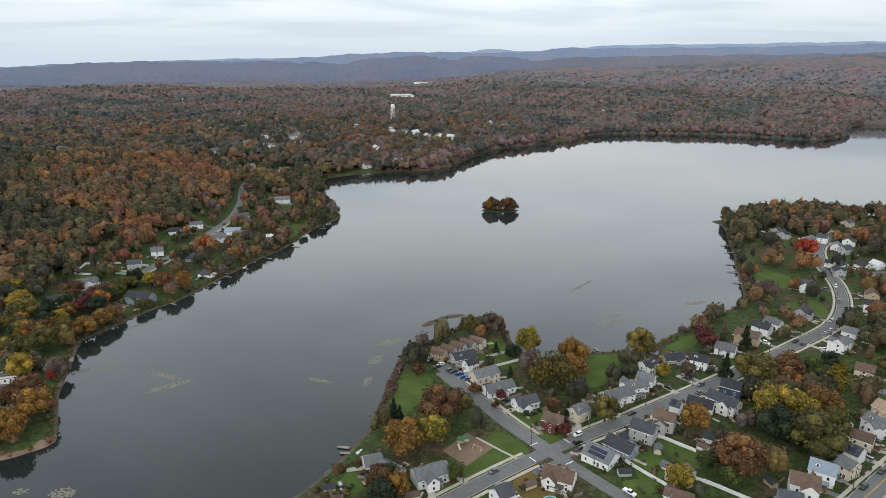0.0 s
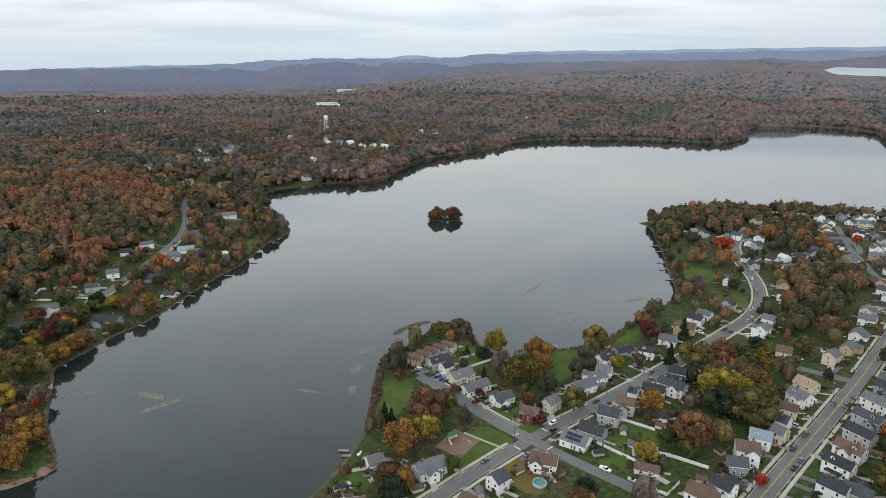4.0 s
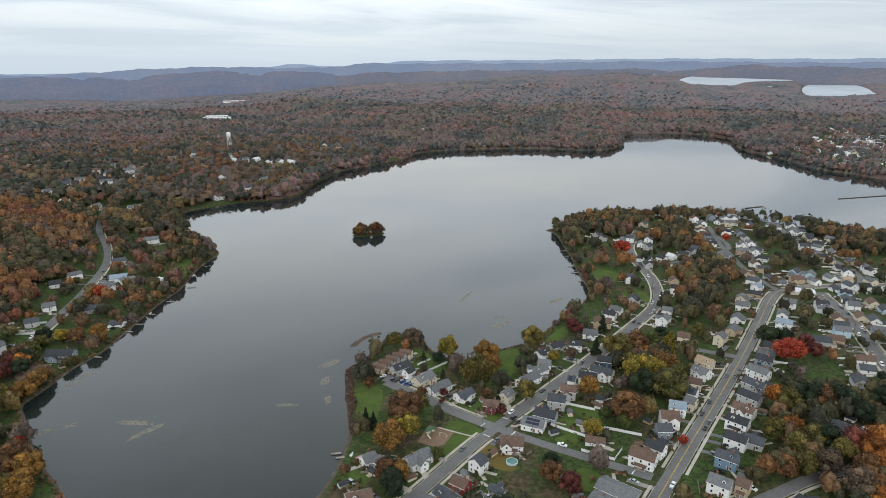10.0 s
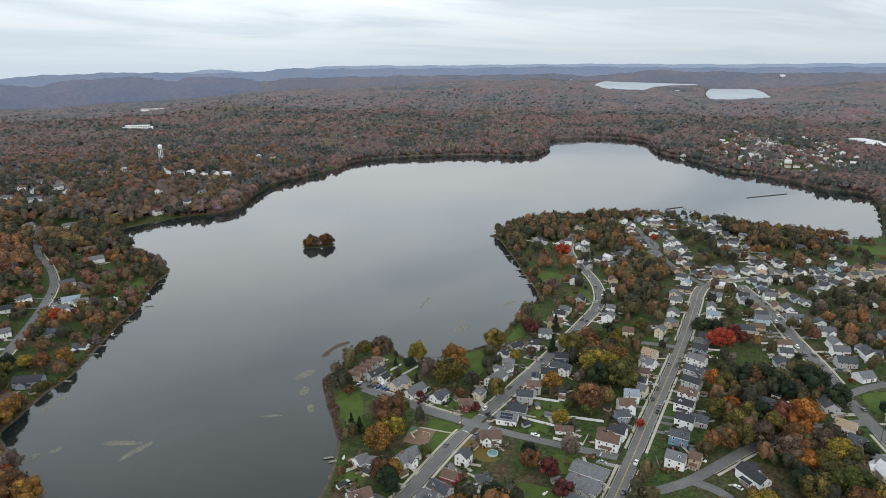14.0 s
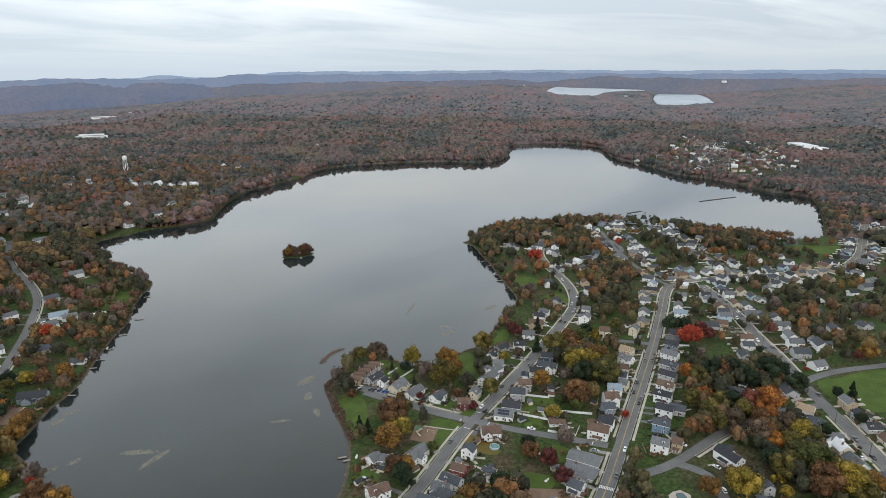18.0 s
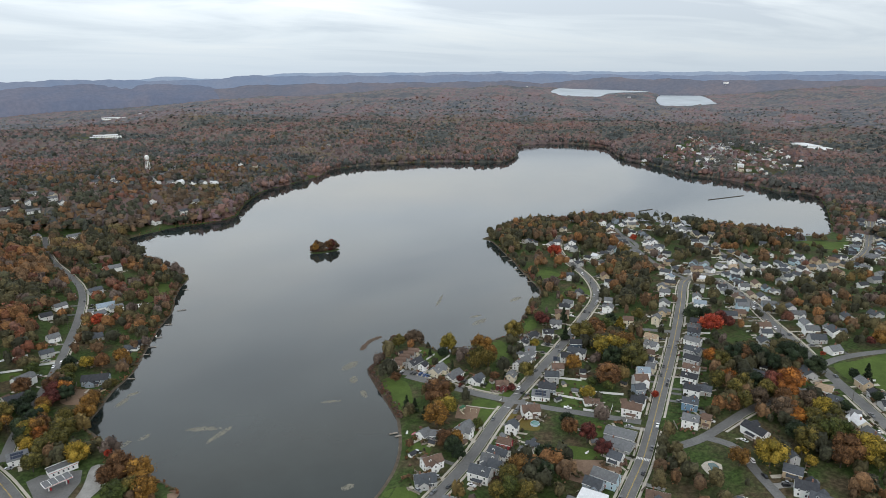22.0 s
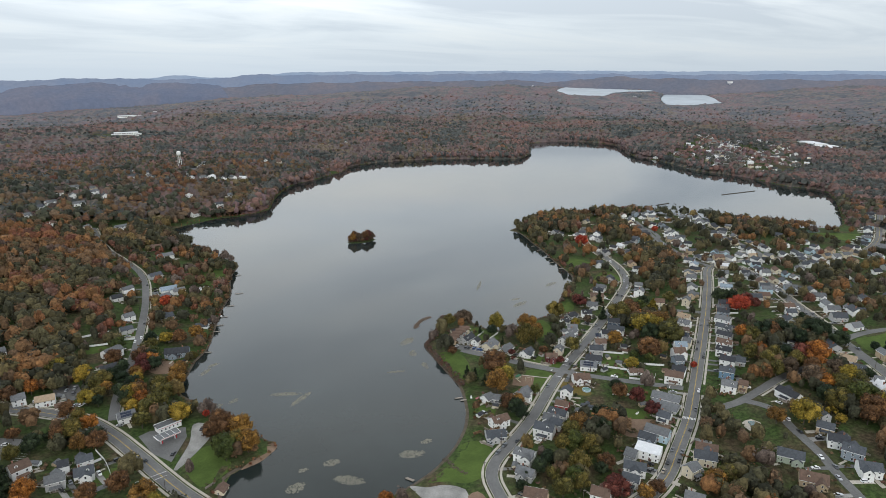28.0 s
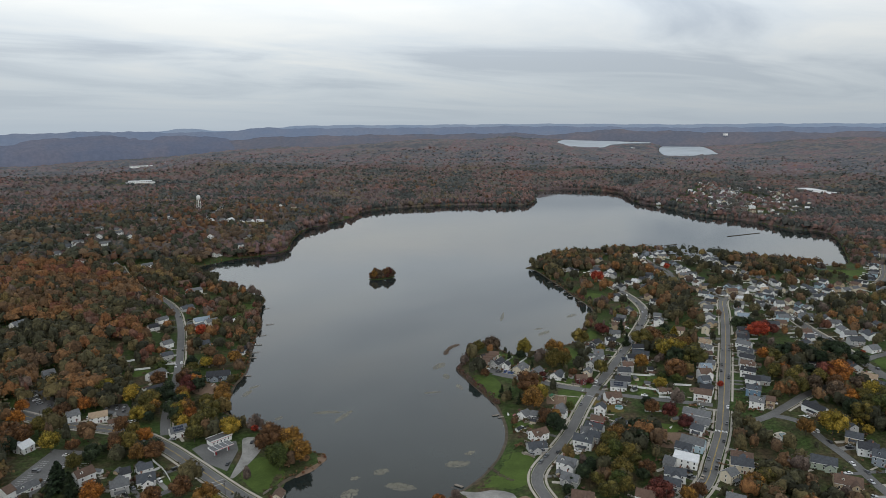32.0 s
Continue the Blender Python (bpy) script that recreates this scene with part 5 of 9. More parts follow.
house(111.2, 265.9, -39, 4.6, 6, 7.1, 'white', 'slate', 'solar')
house(122.8, 265.9, -33, 11.3, 8, 8.1, 'white', 'dark', 'gable')
house(135.3, 269.3, -52, 14.5, 8, 8.1, 'white', 'slate', 'gable')
house(144.1, 281.0, -35, 9.2, 8, 9.6, 'navy', 'dark', 'gable')
house(46.2, 213.1, -25, 12.1, 9, 7.6, 'white', 'brown', 'gable')
house(89.3, 200.6, -30, 10.2, 6, 4.5, 'white', 'brown', 'gable')
house(135.7, 200.9, -26, 9.6, 9, 9.7, 'white', 'brown', 'gable')
house(147.6, 209.3, -36, 9.1, 8.5, 9.1, 'white', 'lightblue', 'gable')
house(126.7, 193.5, -20, 7.5, 8, 7.6, 'bluegrey', 'slate', 'gable')
house(176.7, 230.8, -44, 8.0, 7.5, 8.6, 'cream', 'brown', 'gable')
house(167.6, 221.4, -57, 5.4, 7.5, 8.1, 'white', 'slate', 'solar')
house(159.1, 212.1, -64, 6.0, 7.5, 8.1, 'cream', 'grey', 'gable')
house(233.8, 337.5, -55, 9.3, 8, 7.1, 'cream', 'dark', 'gable')
house(247.2, 351.1, -49, 8.0, 7, 6.6, 'white', 'grey', 'gable')
house(222.3, 299.3, -38, 8.7, 8, 7.1, 'cream', 'brown', 'gable')
house(116.9, 241.0, -31, 4.6, 5, 4.5, 'white', 'dark', 'gable')
house(92.2, 221.2, -45, 4.6, 4, 3, 'white', 'grey', 'gable')
house(220.3, 225.4, -73, 12.8, 7.5, 8.3, 'white', 'grey', 'gable')
house(204.8, 212.5, -71, 12.3, 7.5, 8.3, 'grey', 'slate', 'gable')
house(191.2, 201.4, -69, 11.8, 7.5, 8.3, 'grey', 'dark', 'gable')
house(177.5, 191.0, -65, 11.3, 7.5, 8.3, 'white', 'brown', 'gable')
house(165.5, 182.3, -62, 11.0, 7.5, 8.3, 'white', 'dark', 'gable')
house(152.6, 169.1, -59, 10.5, 7.5, 8.3, 'white', 'dark', 'gable')
house(137.3, 157.9, -56, 10.1, 7.5, 8.3, 'blue', 'slate', 'gable')
house(120.9, 143.6, -57, 9.9, 8.5, 8.6, 'white', 'grey', 'gable')
house(129.6, 138.6, -58, 5.7, 7, 8.1, 'tan', 'brown', 'gable')
house(39.1, 97.0, -48, 12.4, 9, 8.6, 'cream', 'slate', 'gable')
house(23.5, 93.4, 4, 8.0, 7, 8.1, 'cream', 'grey', 'gable')
house(49.2, 104.0, -50, 12.3, 8, 6.1, 'tan', 'brown', 'gable')
house(5.5, 76.0, -56, 9.9, 9, 7.1, 'white', 'grey', 'gable')
house(111.8, 179.6, -60, 9.2, 7.5, 8.1, 'white', 'dark', 'gable')
house(101.1, 174.8, -52, 12.5, 9, 9.1, 'white', 'brown', 'gable')
house(77.3, 160.3, -58, 18.6, 11, 4.5, 'grey', 'grey', 'gable')
house(67.9, 152.6, -65, 17.6, 11, 4.5, 'grey', 'grey', 'gable')
house(55.4, 142.1, -66, 8.2, 8, 7.1, 'white', 'slate', 'gable')
house(36.5, 130.4, -65, 14.4, 9, 8.6, 'lightblue', 'grey', 'gable')
house(27.2, 129.8, -62, 10.0, 8, 7.6, 'bluegrey', 'slate', 'gable')
house(17.4, 119.9, -58, 14.6, 11, 5.5, 'white', 'white', 'flat')
house(7.1, 123.1, -65, 6.6, 9, 7.1, 'grey', 'grey', 'gable')
house(-2.4, 111.4, -47, 12.1, 8, 8.1, 'white', 'slate', 'gable')
house(-11.9, 104.9, -57, 9.3, 7.5, 7.6, 'white', 'slate', 'gable')
house(203.3, 253.6, -67, 10.5, 8, 8.6, 'cream', 'tanroof', 'gable')
house(191.1, 242.3, -71, 10.2, 8, 8.6, 'white', 'grey', 'gable')
house(8.9, 189.6, -53, 8.8, 7, 7.1, 'red', 'brown', 'gable')
house(-0.3, 182.6, -63, 12.2, 7.5, 7.1, 'white', 'slate', 'gable')
house(-8.3, 179.9, -48, 10.2, 7, 7.1, 'white', 'grey', 'gable')
house(-21.3, 170.3, -55, 12.4, 9, 9.1, 'white', 'slate', 'gable')
house(-9.6, 172.6, -56, 8.0, 8, 7.6, 'grey', 'slate', 'gable')
house(-48.7, 154.3, -57, 11.7, 8, 8.1, 'white', 'grey', 'gable')
house(-58.4, 140.1, -59, 10.0, 8, 7.1, 'grey', 'grey', 'gable')
house(-66.5, 120.2, -45, 12.2, 9, 8.6, 'cream', 'brown', 'gable')
house(-36.0, 103.0, -54, 10.0, 8.5, 8.8, 'white', 'brown', 'gable')
house(24.9, 182.2, -56, 8.1, 4, 3, 'grey', 'slate', 'gable')
house(143.5, 113.9, -93, 15.4, 8, 7.6, 'white', 'dark', 'gable')
house(83.1, 72.9, -56, 13.9, 9, 7.6, 'green', 'slate', 'gable')
house(127.3, 78.9, -62, 9.7, 8, 7.1, 'tan', 'slate', 'gable')
house(119.6, 66.5, -56, 11.1, 9, 8.1, 'white', 'dark', 'gable')
house(115.4, 55.4, -66, 11.3, 8.5, 9.1, 'bluegrey', 'slate', 'gable')
house(74.2, 53.7, -55, 13.9, 10, 7.6, 'tan', 'brown', 'gable')
house(108.6, 42.8, -46, 11.5, 9, 8.1, 'white', 'slate', 'gable')
house(221.2, 118.5, -69, 10.4, 9, 7.1, 'white', 'tanroof', 'gable')
house(137.6, 86.0, -120, 5.9, 6, 7.1, 'grey', 'slate', 'gable')
house(205.9, 89.4, -60, 5.6, 9, 8.1, 'white', 'grey', 'gable')
house(212.0, 156.4, -69, 13.6, 9, 4.5, 'grey', 'slate', 'gable')
house(211.4, 105.6, -74, 8.2, 8, 8.1, 'bluegrey', 'slate', 'gable')
house(-39.8, 194.7, 1, 12.1, 8, 7.6, 'white', 'brown', 'gable')
house(-50.5, 183.0, -20, 12.3, 9, 6.1, 'grey', 'slate', 'gable')
house(-310.3, 274.5, 23, 9.9, 9, 9.1, 'white', 'brown', 'gable')
house(-292.7, 256.2, 0, 9.5, 8, 8.1, 'grey', 'grey', 'gable')
house(-278.7, 258.7, -1, 9.9, 9, 7.6, 'white', 'slate', 'gable')
house(-289.0, 269.9, 1, 5.4, 7, 7.6, 'white', 'dark', 'gable')
house(-278.6, 271.7, 8, 8.4, 7, 7.1, 'white', 'slate', 'gable')
house(-301.2, 361.8, -2, 11.6, 8, 7.6, 'white', 'tanroof', 'gable')
house(-316.9, 367.1, 13, 7.9, 8, 8.1, 'white', 'grey', 'gable')
house(-292.1, 354.6, 6, 7.3, 6, 4, 'white', 'brown', 'gable')
house(-254.1, 318.2, 6, 10.7, 9, 7.6, 'white', 'grey', 'solar')
house(-257.7, 429.3, 35, 14.4, 9, 8.6, 'white', 'grey', 'gable')
house(-261.4, 399.2, 16, 12.2, 8, 7.6, 'white', 'dark', 'gable')
house(-211.0, 411.3, -15, 18.6, 9, 7.6, 'bluegrey', 'dark', 'gable')
house(-241.0, 508.1, 22, 9.6, 8, 7.1, 'white', 'grey', 'gable')
house(-244.7, 475.1, 14, 10.0, 7, 7.1, 'grey', 'slate', 'gable')
house(-237.3, 585.5, 30, 11.9, 7, 7.1, 'white', 'grey', 'gable')
house(-198.6, 578.6, 9, 16.6, 9, 7.1, 'white', 'lightblue', 'gable')
house(-190.1, 569.3, 15, 12.5, 7, 7.1, 'white', 'grey', 'gable')
house(-165.2, 572.7, -1, 10.3, 5, 3.5, 'white', 'white', 'gable')
house(-195.2, 764.9, 13, 18.6, 9, 8.1, 'maroon', 'brown', 'gable')
house(-187.2, 715.1, 20, 18.6, 9, 8.1, 'white', 'grey', 'gable')
house(-206.8, 630.0, 24, 13.8, 8, 7.1, 'grey', 'slate', 'gable')
house(-183.2, 465.3, -28, 11.0, 7, 4.5, 'white', 'slate', 'gable')
house(-216.0, 449.7, 10, 8.5, 7, 6.1, 'grey', 'slate', 'gable')
house(-227.1, 899.7, 24, 17.1, 8, 7.1, 'white', 'grey', 'gable')
house(-341.8, 1091.9, 39, 13.5, 8, 8.1, 'white', 'grey', 'gable')
house(-343.1, 949.8, 41, 12.2, 8, 8.1, 'white', 'grey', 'gable')
house(-315.5, 1027.2, 33, 16.7, 8, 8.1, 'white', 'grey', 'gable')
house(-278.3, 1011.0, 16, 17.9, 8, 7.1, 'white', 'grey', 'gable')
house(-284.0, 1136.1, 25, 16.4, 8, 7.1, 'white', 'grey', 'gable')
house(-255.6, 1083.6, 27, 15.4, 8, 8.1, 'white', 'grey', 'gable')
house(-115.2, 961.2, 47, 18.6, 8, 8.1, 'white', 'brown', 'gable')
house(-44.2, 1058.9, 50, 18.6, 8, 7.1, 'white', 'grey', 'gable')
house(-334.1, 447.6, 17, 8.5, 8, 7.1, 'white', 'grey', 'gable')
house(-363.6, 587.6, 40, 12.6, 9, 7.6, 'white', 'grey', 'gable')
house(-342.9, 326.7, 46, 8.6, 8, 7.1, 'white', 'white', 'gable')
house(-347.2, 271.5, 41, 4.9, 8, 7.1, 'white', 'brown', 'gable')
house(266.5, 433.9, -27, 9, 8, 8.5, 'white', 'slate', 'gable')
house(235.1, 382.3, 43, 11, 7.5, 8.5, 'grey', 'dark', 'gable')
house(229.9, 331.9, 34, 9, 7, 8.5, 'white', 'grey', 'gable')
house(286.1, 391.3, -34, 9, 7, 8.5, 'white', 'dark', 'gable')
house(240.2, 282.2, 31, 9, 7, 8.5, 'cream', 'grey', 'gable')
house(314.9, 344.0, 39, 9, 7.5, 7.5, 'cream', 'grey', 'gable')
house(302.2, 328.3, -51, 10, 8, 7.5, 'white', 'grey', 'gable')
house(380.5, 410.1, 68, 11, 7.5, 6.5, 'tan', 'brown', 'gable')
house(354.9, 369.2, 27, 9, 7, 6.5, 'white', 'lightblue', 'gable')
house(414.2, 432.9, 63, 10, 8, 7.5, 'white', 'brown', 'gable')
house(516.4, 620.3, 65, 10, 7.5, 8.5, 'bluegrey', 'grey', 'gable')
house(491.0, 621.9, 65, 11, 7.5, 8.5, 'white', 'brown', 'gable')
house(533.7, 614.2, 65, 11, 7, 7.5, 'white', 'grey', 'gable')
house(541.2, 606.5, 65, 9, 7.5, 8.5, 'white', 'slate', 'gable')
house(368.4, 550.5, 48, 9, 8, 7.5, 'white', 'slate', 'gable')
house(350.2, 538.0, 54, 11, 8, 6.5, 'white', 'grey', 'gable')
house(349.3, 558.7, -41, 9, 8, 8.5, 'white', 'slate', 'gable')
house(321.3, 574.8, 50, 9, 7, 7.5, 'grey', 'dark', 'gable')
house(448.4, 470.9, 63, 10, 7, 7.5, 'white', 'grey', 'gable')
house(438.5, 447.6, -57, 10, 7, 6.5, 'white', 'dark', 'gable')
house(484.9, 524.0, 68, 10, 7, 6.5, 'grey', 'slate', 'gable')
house(466.0, 495.2, 57, 9, 7.5, 8.5, 'white', 'grey', 'gable')
house(516.6, 586.4, -25, 11, 7.5, 8.5, 'cream', 'grey', 'gable')
house(351.6, 484.6, -80, 9, 7.5, 6.5, 'white', 'white', 'gable')
house(279.5, 309.3, 38, 11, 8, 6.5, 'white', 'grey', 'gable')
house(332.8, 312.1, -50, 10, 7.5, 8.5, 'white', 'grey', 'gable')
house(295.1, 279.9, -52, 11, 7, 7.5, 'white', 'lightblue', 'gable')
house(492.4, 542.6, 69, 9, 7.5, 7.5, 'bluegrey', 'slate', 'gable')
house(481.3, 594.3, 65, 11, 7.5, 8.5, 'white', 'grey', 'gable')
house(417.8, 388.9, 59, 11, 8, 6.5, 'white', 'grey', 'gable')
house(560.7, 526.1, 18, 11, 7.5, 7.5, 'white', 'grey', 'gable')
house(309.0, 466.8, 72, 11, 7, 7.5, 'grey', 'dark', 'gable')
house(301.3, 414.3, 63, 10, 8, 7.5, 'tan', 'brown', 'gable')
house(412.9, 328.9, -35, 9, 7.5, 7.5, 'lightblue', 'dark', 'gable')
house(407.5, 299.3, 55, 12, 8, 7.5, 'cream', 'brown', 'gable')
house(382.2, 296.1, -35, 9, 8, 7.5, 'white', 'grey', 'gable')
house(401.3, 283.2, 55, 11, 8, 6.5, 'lightblue', 'slate', 'gable')
house(448.8, 375.0, 78, 11, 8, 6.5, 'white', 'grey', 'gable')
house(458.9, 366.3, -13, 9, 8, 6, 'cream', 'tanroof', 'gable')
house(500.4, 351.0, 70, 11, 8, 6.5, 'white', 'slate', 'gable')
house(521.3, 348.5, 73, 11, 7, 6.5, 'white', 'slate', 'gable')
house(549.3, 381.4, 74, 11, 8, 6.5, 'white', 'grey', 'gable')
house(586.0, 378.2, -11, 12, 7, 6, 'white', 'grey', 'gable')
house(569.1, 352.5, 76, 10, 7.5, 7.5, 'white', 'slate', 'gable')
house(423.2, 369.9, 82, 11, 7, 6.5, 'white', 'grey', 'gable')
house(411.1, 378.1, -29, 12, 8, 7.5, 'tan', 'brown', 'gable')
house(470.5, 305.5, -19, 11, 7.5, 7.5, 'white', 'slate', 'gable')
house(492.6, 306.7, 71, 12, 7, 6, 'white', 'slate', 'gable')
house(505.0, 302.7, 72, 10, 8, 6.5, 'white', 'brown', 'gable')
house(440.5, 293.9, 55, 9, 7, 7.5, 'white', 'grey', 'gable')
house(470.0, 278.9, -20, 11, 8, 6, 'grey', 'grey', 'gable')
house(453.0, 248.4, 55, 11, 8, 6, 'white', 'slate', 'gable')
house(446.8, 230.3, 54, 11, 8, 6, 'grey', 'slate', 'gable')
house(510.0, 246.6, -16, 11, 7.5, 6.5, 'white', 'dark', 'gable')
house(359.4, 260.2, 53, 11, 7.5, 7.5, 'white', 'slate', 'gable')
house(346.5, 244.4, -38, 12, 7, 6, 'bluegrey', 'grey', 'gable')
house(335.8, 210.3, -37, 12, 8, 7.5, 'white', 'grey', 'gable')
house(318.3, 191.3, 55, 12, 8, 7.5, 'white', 'grey', 'gable')
house(365.2, 183.4, 53, 11, 8, 6.5, 'white', 'slate', 'gable')
house(393.1, 175.7, 72, 9, 8, 6.5, 'grey', 'slate', 'gable')
house(323.3, 174.3, 56, 10, 7, 6, 'white', 'grey', 'gable')
house(568.2, 331.5, 77, 10, 7.5, 7.5, 'tan', 'brown', 'gable')
house(597.4, 326.4, 81, 12, 8, 6, 'tan', 'brown', 'gable')
house(541.1, 288.5, 75, 11, 7, 7.5, 'tan', 'brown', 'gable')
house(589.5, 284.3, 81, 12, 7, 7.5, 'white', 'grey', 'gable')
house(574.4, 261.4, -11, 10, 7.5, 7.5, 'grey', 'grey', 'gable')
house(416.3, 200.2, -37, 9, 7.5, 6, 'cream', 'brown', 'gable')
house(395.1, 270.9, 54, 9, 7, 6, 'white', 'grey', 'gable')
house(358.4, 270.3, 54, 10, 7, 6.5, 'cream', 'brown', 'gable')
house(512.0, 335.2, 72, 12, 7, 6.5, 'white', 'slate', 'gable')
house(476.0, 355.4, 73, 12, 7, 6.5, 'cream', 'grey', 'gable')
house(402.1, 221.5, -37, 9, 7, 6, 'white', 'slate', 'gable')
house(352.6, 226.7, 52, 9, 7, 6.5, 'white', 'slate', 'gable')
house(342.3, 230.6, 52, 9, 8, 7.5, 'white', 'slate', 'gable')
house(303.7, 244.0, -38, 10, 7.5, 6, 'tan', 'brown', 'gable')
house(292.8, 246.1, -37, 12, 8, 6.5, 'grey', 'slate', 'gable')
house(532.4, 465.7, -72, 10, 7.5, 6.5, 'white', 'grey', 'gable')
house(574.4, 487.7, -72, 9, 8, 7.5, 'cream', 'grey', 'gable')
house(596.5, 421.2, -72, 9, 8, 6, 'grey', 'slate', 'gable')
house(544.0, 251.5, -14, 12, 8, 7.5, 'grey', 'slate', 'gable')
house(308.3, 181.1, -34, 11, 8, 7.5, 'white', 'grey', 'gable')
house(319.4, 168.0, 55, 12, 9, 7.5, 'white', 'slate', 'gable')
house(294.5, 167.8, -36, 12, 9, 7.5, 'grey', 'slate', 'gable')
house(284.4, 149.0, -13, 10, 9, 6.5, 'white', 'grey', 'gable')
house(201.3, 84.8, 60, 12, 8, 7.5, 'cream', 'white', 'gable')
house(195.8, 73.0, 61, 12, 9, 6.5, 'white', 'grey', 'gable')
house(190.4, 60.9, -28, 12, 8, 7.5, 'grey', 'slate', 'gable')
house(234.7, 138.3, 58, 12, 9, 6.5, 'grey', 'slate', 'gable')
house(261.8, 190.9, 54, 11, 8, 6.5, 'grey', 'slate', 'gable')
house(160.9, 166.1, -54, 10, 8, 6.5, 'grey', 'slate', 'gable')
house(-175.0, 474.0, 20, 8.0, 6.5, 5.2, 'grey', 'dark', 'gable')
house(-209.0, 500.0, 15, 10.5, 8.0, 6.4, 'grey', 'slate', 'gable')
house(-205.0, 557.0, 25, 11.0, 8.0, 6.8, 'white', 'grey', 'gable')
house(-248.0, 562.0, 18, 10.0, 8.0, 6.8, 'white', 'dark', 'gable')
house(-66.0, 118.0, -40, 10.0, 8.0, 6.4, 'white', 'tanroof', 'gable')
house(-53.0, 108.0, -50, 6.0, 5.0, 4.2, 'grey', 'dark', 'gable')
house(-20.0, 75.0, -60, 10.0, 8.0, 7.4, 'white', 'dark', 'gable')
house(-34.0, 71.0, -58, 11.0, 8.0, 7.4, 'white', 'tanroof', 'gable')
house(-4.0, 57.0, -58, 9.0, 6.5, 4.6, 'white', 'dark', 'gable')
house(-46.0, 76.0, -70, 11.0, 7.0, 5.4, 'grey', 'dark', 'gable')
house(-339.0, 276.0, 30, 12.0, 8.0, 4.5, 'white', 'grey', 'gable')


# ---- cars ----
CAR_PAINT = {}
for cname, c, metal in (("white", (0.75, 0.75, 0.75), 0), ("silver", (0.42, 0.43, 0.45), 0.5), ("grey", (0.13, 0.135, 0.145), 0.3), ("black", (0.018, 0.018, 0.02), 0), ("red", (0.34, 0.02, 0.02), 0), ("blue", (0.04, 0.1, 0.28), 0.2), ("tan", (0.3, 0.25, 0.19), 0.3)):
    m_c, n, l, b = material(cname + "_car_paint", 0.28, metal, 0.5)
    gr_n = noise_node(n, l, 1.3, 3)
    rr = ramp_node(n, [(0.3, tuple(0.88 * v for v in c)), (0.7, c)])
    l.new(gr_n.outputs["Fac"], rr.inputs[0])
    l.new(rr.outputs[0], b.inputs["Base Color"])
    CAR_PAINT[cname] = m_c
M_TYRE = surface("tyre", (0.015, 0.015, 0.016), (0.03, 0.03, 0.032), 3.0)
M_RIM = surface("rim", (0.3, 0.3, 0.31), (0.45, 0.45, 0.46), 3.0, 0.4, 0.5, metal=0.7)
PROFILES = {"sedan": ([(-2.3, 0.28), (2.3, 0.28), (2.32, 0.62), (2.2, 0.82), (1.1, 0.92), (-1.6, 0.95), (-2.28, 0.88), (-2.34, 0.55)], [(-1.75, 0.93), (1.05, 0.92), (0.35, 1.42), (-1.05, 1.45)]),
            "suv": ([(-2.3, 0.32), (2.3, 0.32), (2.32, 0.75), (2.15, 1.0), (1.1, 1.08), (-2.2, 1.1), (-2.34, 0.7)], [(-2.2, 1.08), (1.1, 1.07), (0.5, 1.72), (-2.0, 1.74)]),
            "pickup": ([(-2.7, 0.4), (2.6, 0.4), (2.62, 0.85), (2.4, 1.08), (1.3, 1.15), (-2.7, 1.15)], [(-0.7, 1.14), (1.25, 1.13), (0.7, 1.78), (-0.55, 1.8)])}
wh = Shape()
for k in range(1):
    seg = 12
    ring = [(0.33 * math.cos(2 * math.pi * i / seg), 0.33 * math.sin(2 * math.pi * i / seg)) for i in range(seg)]
    wh.prism(ring, -0.11, 0.11)
TYRE = wh.mesh("tyre", M_TYRE)
rm = Shape()
rm.prism([(0.2 * math.cos(2 * math.pi * i / 10), 0.2 * math.sin(2 * math.pi * i / 10)) for i in range(10)], -0.12, 0.12)
RIM = rm.mesh("rim", M_RIM)
CAR_MESH = {}
CARS = []


def car(x, y, heading, colour="white", kind="sedan", where="parked at the kerb", lift=0.16):
    if (colour, kind) not in CAR_MESH:
        body_p, cabin_p = PROFILES[kind]
        bd, cb, tp = Shape(), Shape(), Shape()
        bd.prism(body_p, -0.9, 0.9)
        cb.prism(cabin_p, -0.78, 0.78)
        tp.prism([(cabin_p[3][0] - 0.02, cabin_p[3][1] - 0.03), (cabin_p[2][0] + 0.02, cabin_p[2][1] - 0.03), (cabin_p[2][0] - 0.03, cabin_p[2][1] + 0.05), (cabin_p[3][0] + 0.03, cabin_p[3][1] + 0.05)], -0.74, 0.74)
        CAR_MESH[(colour, kind)] = (bd.mesh("body", CAR_PAINT[colour]), cb.mesh("cabin_glass", M_GLASS), tp.mesh("roof_panel", CAR_PAINT[colour]))
    base = new("car")
    base.matrix_basis = pose(x, y, ground_z(x, y) + lift, 0, 0, heading)
    word = {"sedan": "saloon car", "suv": "tall family car", "pickup": "pickup truck"}[kind]
    tagged(base, f"{colour} {word} {where}", "car", group="parked cars")
    for nm, me in zip(("body", "cabin_glass", "roof_panel"), CAR_MESH[(colour, kind)]):
        hang(nm, me, base)
    for wx in (-1.45, 1.4):
        for wy in (-0.82, 0.82):
            wheel = hang("tyre", TYRE, base, m=Matrix.Translation((wx, wy, 0.33)))
            if math.hypot(x, y) < 200:
                hang("rim", RIM, wheel)
    CARS.append((x, y))
    return base


cr_rng = random.Random(17)


